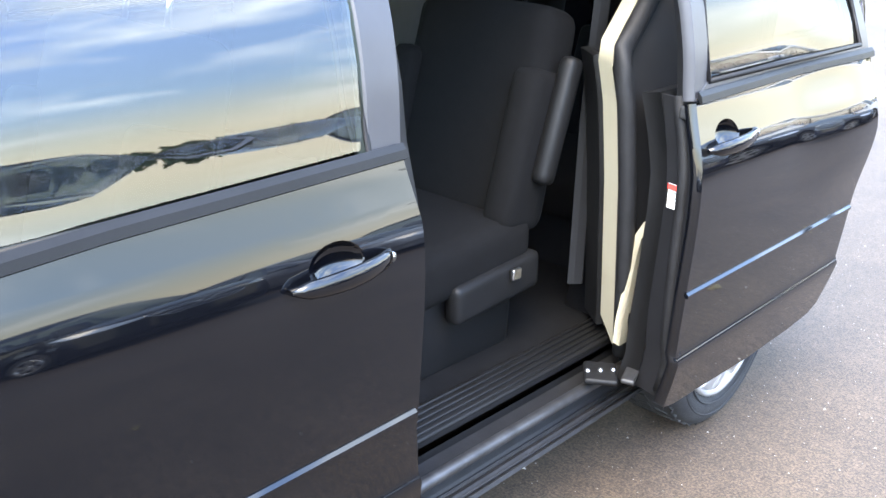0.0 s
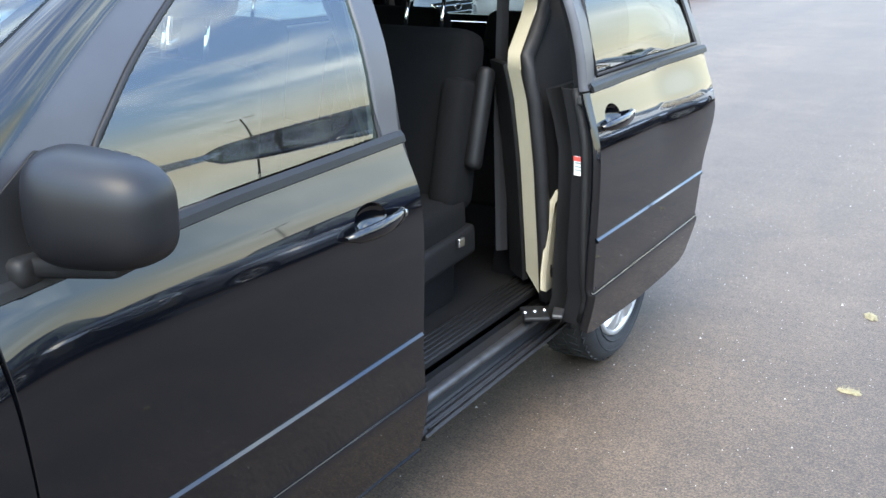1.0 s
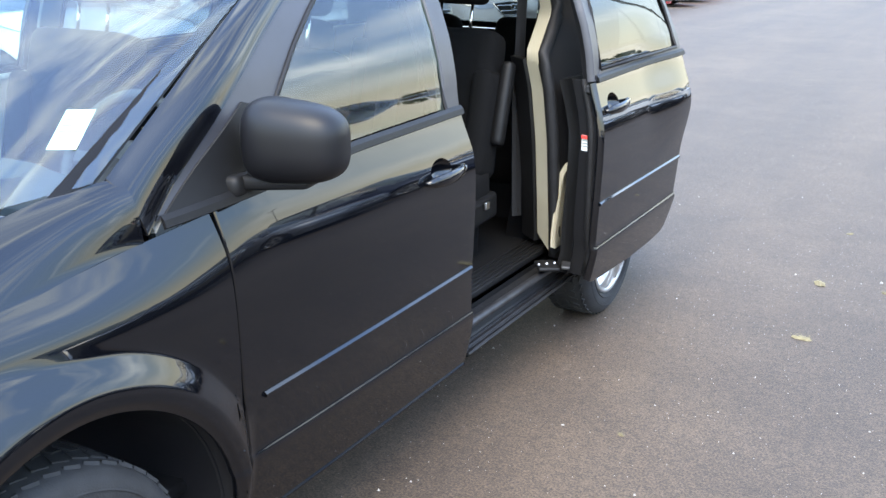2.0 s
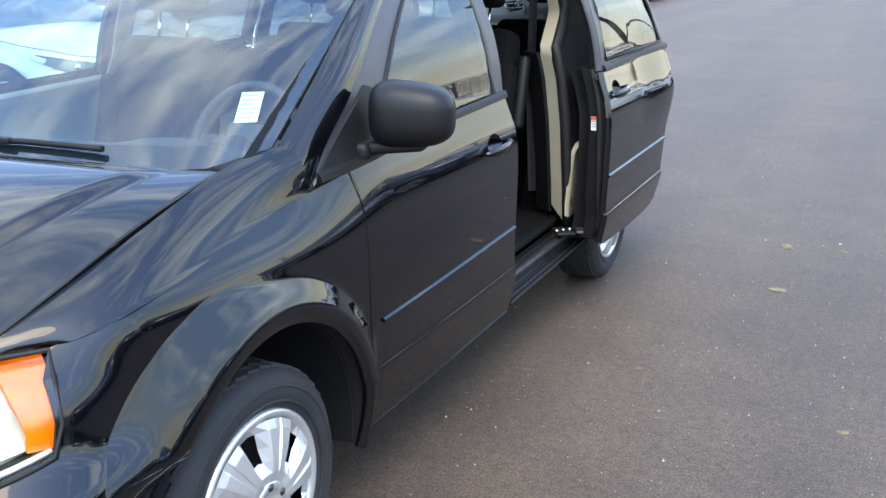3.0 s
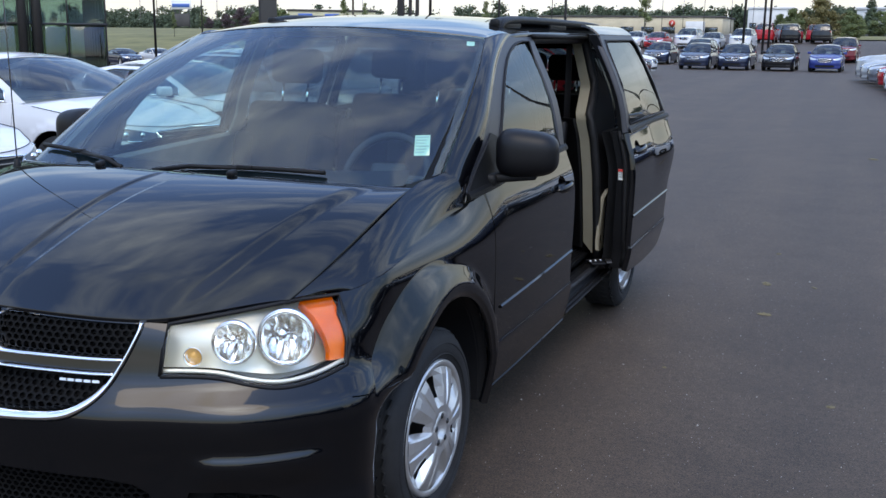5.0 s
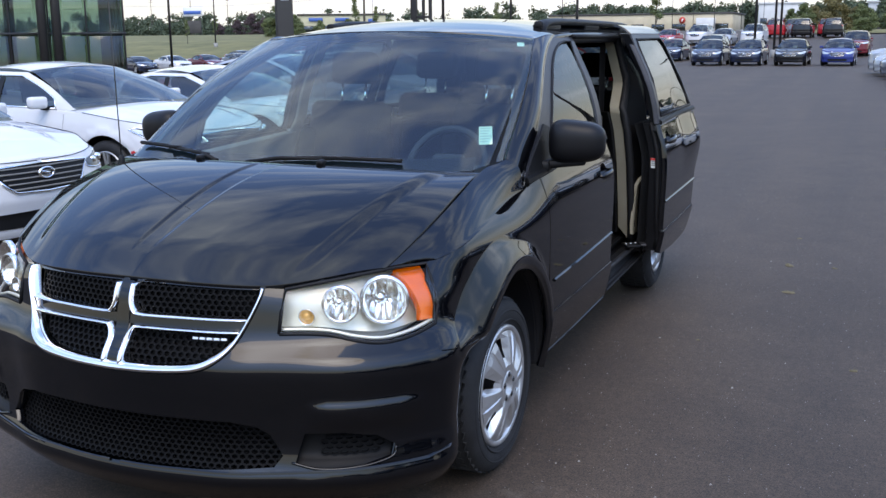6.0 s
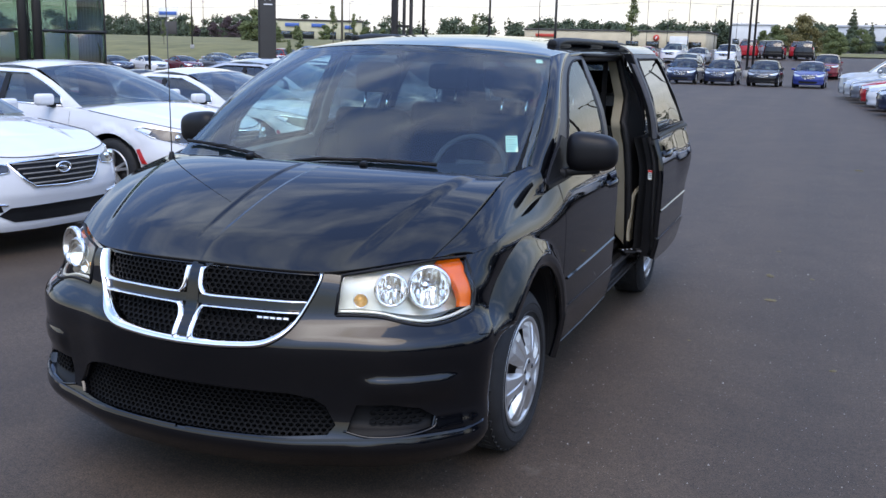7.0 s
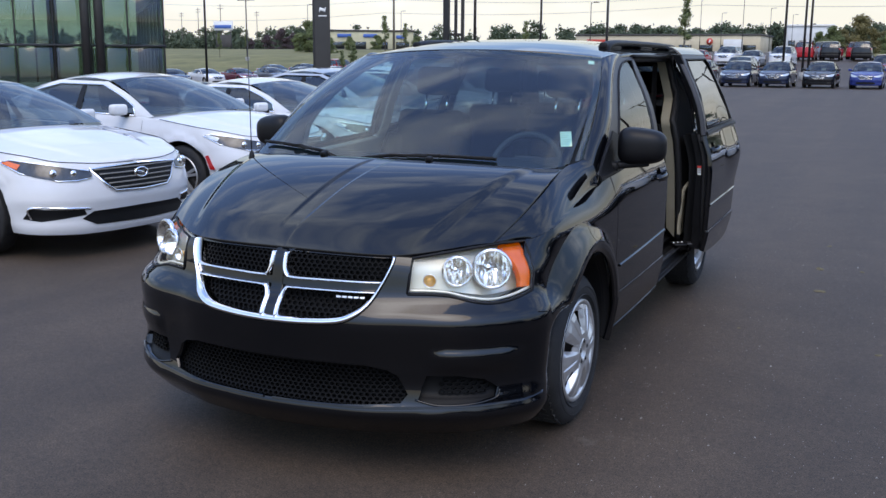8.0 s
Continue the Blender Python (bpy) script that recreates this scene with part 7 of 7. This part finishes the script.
for dx, y, h in ((-0.765, 52, 9.5), (-0.705, 92, 6.9), (-0.338, 62, 10), (-0.2676, 55, 7.2), (-0.0962, 66, 11), (-0.0786, 70, 11), (-0.0735, 70, 11), (-0.412, 48, 10)):
    lamp_post(along(dx, y), h)
for dx, y, h in ((-0.285, 130, 6.8), (-0.135, 190, 10.5), (-0.175, 210, 11), (-0.11, 230, 10), (-0.5, 200, 9), (-0.62, 160, 8.5), (-0.155, 240, 9.5), (-0.09, 240, 9)):
    lamp_post(along(dx, y), h, False, 0.07, "thin grey street lamp in the distance")
for x, y in ((6.6, 23.0), (6.4, 52.0), (10.5, 51.0), (35.0, 37.0)):
    lamp_post(Vector((x, y, 0)), 8.0)


def utility_pole(p, h):
    root = thing("utility_pole", "weathered wooden utility pole with a crossarm", "utility pole", "utility poles")
    root.matrix_basis = Matrix.Translation(p)
    part("pole", tube([(0, 0, -0.2), (0, 0, h)], 0.17, 8, 0.11), WOODPOLE, root)
    for z in (h - 0.7, h - 1.6):
        arm = part("crossarm", box_mesh((0, 0, z), (2.4, 0.12, 0.14), 0.02, seg=1), WOODPOLE, root)
        for x in (-1.1, -0.5, 0.5, 1.1):
            part("insulator", tube([(x, 0, z + 0.06), (x, 0, z + 0.28)], 0.05, 6), PALE, arm)


poles = [along(dx, y) for dx, y in ((-0.80, 330), (-0.775, 300), (-0.742, 280), (-0.69, 330))]
for p in poles:
    utility_pole(p, 16)
utility_pole(along(-0.509, 110), 11)
wires = thing("power_line", "thin dark overhead wires across the sky", "wires")
for k, (dz0, dz1) in enumerate(((0.039, 0.056), (0.062, 0.058))):
    a, b = along(-1.2, 210), along(0.55, 200 + 10 * k)
    a.z, b.z = 1.64 + dz0 * 214, 1.64 + dz1 * 210
    part("wire", tube([a.lerp(b, t) - Vector((0, 0, 3.0 * math.sin(math.pi * ((t * 5) % 1.0)) * 0.35)) for t in np.linspace(0, 1, 61)], 0.028, 4), POLE, wires)


def pylon():
    root = thing("pylon_sign", "tall dark slab sign of the dealership", "sign")
    p = along(-0.601, 32)
    root.matrix_basis = Matrix.Translation(p) @ pose(0, 0, 0, 0, 0, 32)
    part("slab", box_mesh((0, 0, 3.6), (0.66, 0.26, 7.3), 0.03), PYLON, root)
    part("edge_trim", box_mesh((-0.36, 0, 3.6), (0.06, 0.28, 7.3), 0.01), DARKMETAL, root)
    m = part("emblem", box_mesh((0.02, -0.14, 3.95), (0.26, 0.02, 0.12), 0.008, (0, 14, 0), 1), SIGN_WHITE, root)
    for sg in (1, -1):
        part("emblem_bar", box_mesh((0.02 + sg * 0.10, -0.142, 3.95), (0.035, 0.02, 0.20), 0.006, (0, 16, 0), 1), SIGN_WHITE, root)
    part("name_bar", box_mesh((0.02, -0.14, 3.70), (0.34, 0.02, 0.05), 0.006, seg=1), SIGN_WHITE, root)


pylon()


def frame_sign():
    root = thing("sign_frame", "dark steel twin-post sign frame with crossbars", "sign frame")
    a = along(-0.4452, 46)
    root.matrix_basis = Matrix.Translation(a)
    for x, r in ((0.0, 0.17), (0.55, 0.06), (0.95, 0.07)):
        part("post", box_mesh((x, 0, 3.9), (r * 2, 0.2, 8.0), 0.02), POLE, root)
    part("crossbar", box_mesh((0.45, 0, 3.35), (0.95, 0.12, 0.14), 0.02), POLE, root)
    part("crossbar", box_mesh((0.45, 0, 5.6), (0.95, 0.12, 0.14), 0.02), POLE, root)


frame_sign()


def glass_building():
    root = thing("dealership_building", "glass-fronted showroom with dark mullions and round columns", "building")
    c = along(-0.828, 34)
    root.matrix_basis = Matrix.Translation((c.x, c.y, -1.1)) @ pose(0, 0, 0, 0, 0, 44)
    W, D, H = 26.0, 22.0, 10.3
    part("floor_slab", box_mesh((-W / 2, D / 2, 0.06), (W, D, 0.12), 0.02), CONCRETE, root)
    part("roof", box_mesh((-W / 2, D / 2, H + 0.3), (W + 1.2, D + 1.2, 0.6), 0.05), PYLON, root)
    for i in range(8):
        part("rear_pane", box_mesh((-W * (i + 0.5) / 8, D, H / 2), (W / 8 - 0.1, 0.02, H - 0.2), 0.004, seg=1), CURTAIN, root)
        part("rear_mullion", box_mesh((-W * i / 8, D, H / 2), (0.12, 0.16, H), 0.01, seg=1), MULLION, root)
    part("side_wall", box_mesh((-W + 0.2, D / 2, H / 2), (0.3, D, H), 0.02), PALE, root)
    heights = [0.12, 3.1, 5.4, 8.0, H]
    n = 16
    for i in range(n):
        for j in range(4):
            part("pane", box_mesh((-W * (i + 0.5) / n, 0, (heights[j] + heights[j + 1]) / 2), (W / n - 0.07, 0.02, heights[j + 1] - heights[j] - 0.07), 0.004, seg=1), CURTAIN, root)
    for i in range(8):
        for j in range(4):
            part("pane", box_mesh((0, D * (i + 0.5) / 8, (heights[j] + heights[j + 1]) / 2), (0.02, D / 8 - 0.07, heights[j + 1] - heights[j] - 0.07), 0.004, seg=1), CURTAIN, root)
    for i in range(n + 1):
        part("mullion", box_mesh((-W * i / n, 0, H / 2), (0.07, 0.16, H), 0.01, seg=1), MULLION, root)
    for i in range(1, 9):
        part("mullion", box_mesh((0, D * i / 8, H / 2), (0.16, 0.07, H), 0.01, seg=1), MULLION, root)
    for z in heights[1:-1]:
        part("transom", box_mesh((-W / 2, 0, z), (W, 0.18, 0.10), 0.01, seg=1), MULLION, root)
        part("transom", box_mesh((0, D / 2, z), (0.18, D, 0.10), 0.01, seg=1), MULLION, root)
    for x in (-2.9, -3.5, -9.2, -15.0):
        part("column", tube([(x, -0.7, 0), (x, -0.7, H)], 0.20, 16), PYLON, root)
    for x in (-5.0, -12.0, -19.0):
        part("inner_column", tube([(x, 5.0, 0), (x, 5.0, H)], 0.25, 14), MULLION, root)
    part("door_frame", box_mesh((-8.1, -0.05, 1.3), (1.7, 0.2, 2.5), 0.02), MULLION, root)
    part("reception_desk", box_mesh((-8, 8, 0.65), (5, 1.2, 1.1), 0.05), PALE, root)
    return root


glass_building()


def store(p0, p1, depth, h, wall, label, signs=()):
    root = thing("store_building", label, "store")
    d = p1 - p0
    ang = math.degrees(math.atan2(d.y, d.x))
    L = math.hypot(d.x, d.y)
    root.matrix_basis = Matrix.Translation((p0.x, p0.y, min(p0.z, p1.z))) @ pose(0, 0, 0, 0, 0, ang)
    part("wall", box_mesh((L / 2, depth / 2, h / 2), (L, depth, h), 0.05, seg=1), wall, root)
    part("cornice", box_mesh((L / 2, depth / 2, h + 0.2), (L + 0.6, depth + 0.6, 0.5), 0.05, seg=1), ROOFING if wall is not PALE else PALE, root)
    part("plinth", box_mesh((L / 2, -0.08, 0.5), (L, 0.2, 1.0), 0.02, seg=1), ROOFING, root)
    n = max(4, int(L / 6))
    for k in range(n):
        w = part("window", box_mesh((L * (k + 0.5) / n, -0.06, h * 0.33), (L / n * 0.62, 0.14, h * 0.36), 0.02, seg=1), MULLION, root)
        part("pane", box_mesh((L * (k + 0.5) / n, -0.14, h * 0.33), (L / n * 0.56, 0.04, h * 0.31), 0.01, seg=1), CURTAIN, w)
    for t, w, z, mat in signs:
        part("sign_board", box_mesh((L * t, -0.2, h * z), (w, 0.3, h * 0.16), 0.03, seg=1), mat, root)
    return root


s1 = store(along(-0.30, 300), along(-0.118, 300), 30, 5.6, TAN, "long tan store building with a flat roof beyond the lot", ((0.12, 6.0, 0.72, SIGN_RED),))
disc = revolve([(0.0, 0.0005), (0.0, 0.95), (0.3, 0.9)], 28, "y", (41.0, -0.45, 3.9))
part("round_sign", disc, SIGN_RED, s1, "plain red round sign")
part("sign_mark", box_mesh((41.0, -0.55, 3.9), (0.35, 0.1, 0.9), 0.1, (0, 25, 0), 1), SIGN_WHITE, s1)
part("gable", box_mesh((48.0, -2.0, 2.2), (5.0, 4.0, 4.4), 0.1, seg=1), PALE, s1)
store(along(-0.595, 250), along(-0.485, 262), 20, 6.0, CREAM, "cream strip of shops with dark windows and blue signs", ((0.2, 4, 0.8, SIGN_BLUE), (0.5, 4, 0.8, SIGN_BLUE), (0.85, 2.5, 0.75, SIGN_BLUE)))
store(along(0.00, 240), along(0.11, 230), 20, 6.2, PALE, "pale low building with dark windows behind trees", ((0.9, 4.0, 0.9, SIGN_RED),))
store(along(-0.095, 280), along(-0.055, 280), 18, 7.5, PALE, "pale metal-sided building behind trees")


def board_sign():
    root = thing("board_sign", "white and blue board sign on two posts", "sign")
    p = along(-0.738, 200)
    root.matrix_basis = Matrix.Translation(p)
    for x in (-2.0, 2.0):
        part("post", tube([(x, 0, 0), (x, 0, 7.0)], 0.15, 8), POLE, root)
    part("board", box_mesh((0, -0.1, 6.0), (5.6, 0.3, 2.2), 0.05, seg=1), SIGN_WHITE, root)
    part("blue_band", box_mesh((0, -0.3, 5.8), (5.0, 0.1, 0.8), 0.02, seg=1), SIGN_BLUE, root)
    part("dark_board", box_mesh((0, -0.1, 2.4), (4.6, 0.3, 3.0), 0.05, seg=1), ROOFING, root)


board_sign()

# ---- bits on the asphalt ----
PEBBLE = material("pale_grit", (0.32, 0.30, 0.27), 0.85, vary=0.3, scale=30)
CLOD = material("dried_grass_clod", (0.13, 0.105, 0.06), 0.95, second=(0.22, 0.18, 0.10), scale=40)


def grit():
    rr = random.Random(51)
    verts, faces = [], []
    for _ in range(9000):
        x, y = rr.uniform(0.6, 5.2), -4.0 + 15.0 * rr.random() ** 1.3
        s = rr.uniform(0.0010, 0.0030) * (1.8 if rr.random() < 0.05 else 1) * (2.4 if rr.random() < 0.018 else 1)
        k = len(verts)
        for dx, dy, dz in ((1, 0, 0), (-0.5, 0.9, 0), (-0.5, -0.9, 0), (0, 0, 1.1)):
            verts.append((x + s * dx * rr.uniform(0.7, 1.3), y + s * dy * rr.uniform(0.7, 1.3), 0.0005 + s * dz))
        faces += [(k, k + 1, k + 3), (k + 1, k + 2, k + 3), (k + 2, k, k + 3)]
    me = bpy.data.meshes.new("grit")
    me.from_pydata(verts, [], faces)
    me.materials.append(PEBBLE)
    return tagged(new("grit", me), "loose pale grit scattered over the asphalt", "grit", kind="stuff")


grit()


def clod(x, y, size, seed):
    rr = random.Random(seed)
    root = thing("grass_clod", "small dried clump of grass and earth on the asphalt", "debris", "clods on the asphalt")
    root.matrix_basis = pose(x, y, 0, 0, 0, rr.uniform(0, 360))
    bm = bmesh.new()
    bmesh.ops.create_icosphere(bm, subdivisions=3, radius=1.0)
    for v in bm.verts:
        nn = noise.noise(v.co * 2.3 + Vector((seed, 0, 0)))
        v.co = Vector((v.co.x * size * (1 + 0.5 * nn), v.co.y * size * 0.55 * (1 + 0.5 * nn), max(-0.002, v.co.z * size * 0.22 * (1 + 0.7 * nn))))
    part("earth", bm, CLOD, root)
    verts, faces = [], []
    for _ in range(60):
        a, rad = rr.uniform(0, 6.28), size * rr.uniform(0.2, 1.3)
        c = Vector((rad * math.cos(a), 0.6 * rad * math.sin(a), 0.004 + rr.uniform(0, 0.12) * size))
        t = Vector((rr.uniform(-1, 1), rr.uniform(-1, 1), rr.uniform(-0.1, 0.4))).normalized() * size * rr.uniform(0.2, 0.5)
        s = Vector((-t.y, t.x, 0)).normalized() * 0.0015
        k = len(verts)
        verts += [tuple(c - s), tuple(c + s), tuple(c + t)]
        faces.append((k, k + 1, k + 2))
    me = bpy.data.meshes.new("blades")
    me.from_pydata(verts, [], faces)
    part("blades", me, CLOD, root)


for k, (x, y, s) in enumerate(((1.739, 4.034, 0.045), (1.791, 3.214, 0.040), (1.40, 1.95, 0.012), (2.05, 4.05, 0.02), (3.1, 9.8, 0.08), (2.55, 12.4, 0.07), (2.2, 1.7, 0.02), (1.75, 5.1, 0.02))):
    clod(x, y, s, 60 + k)
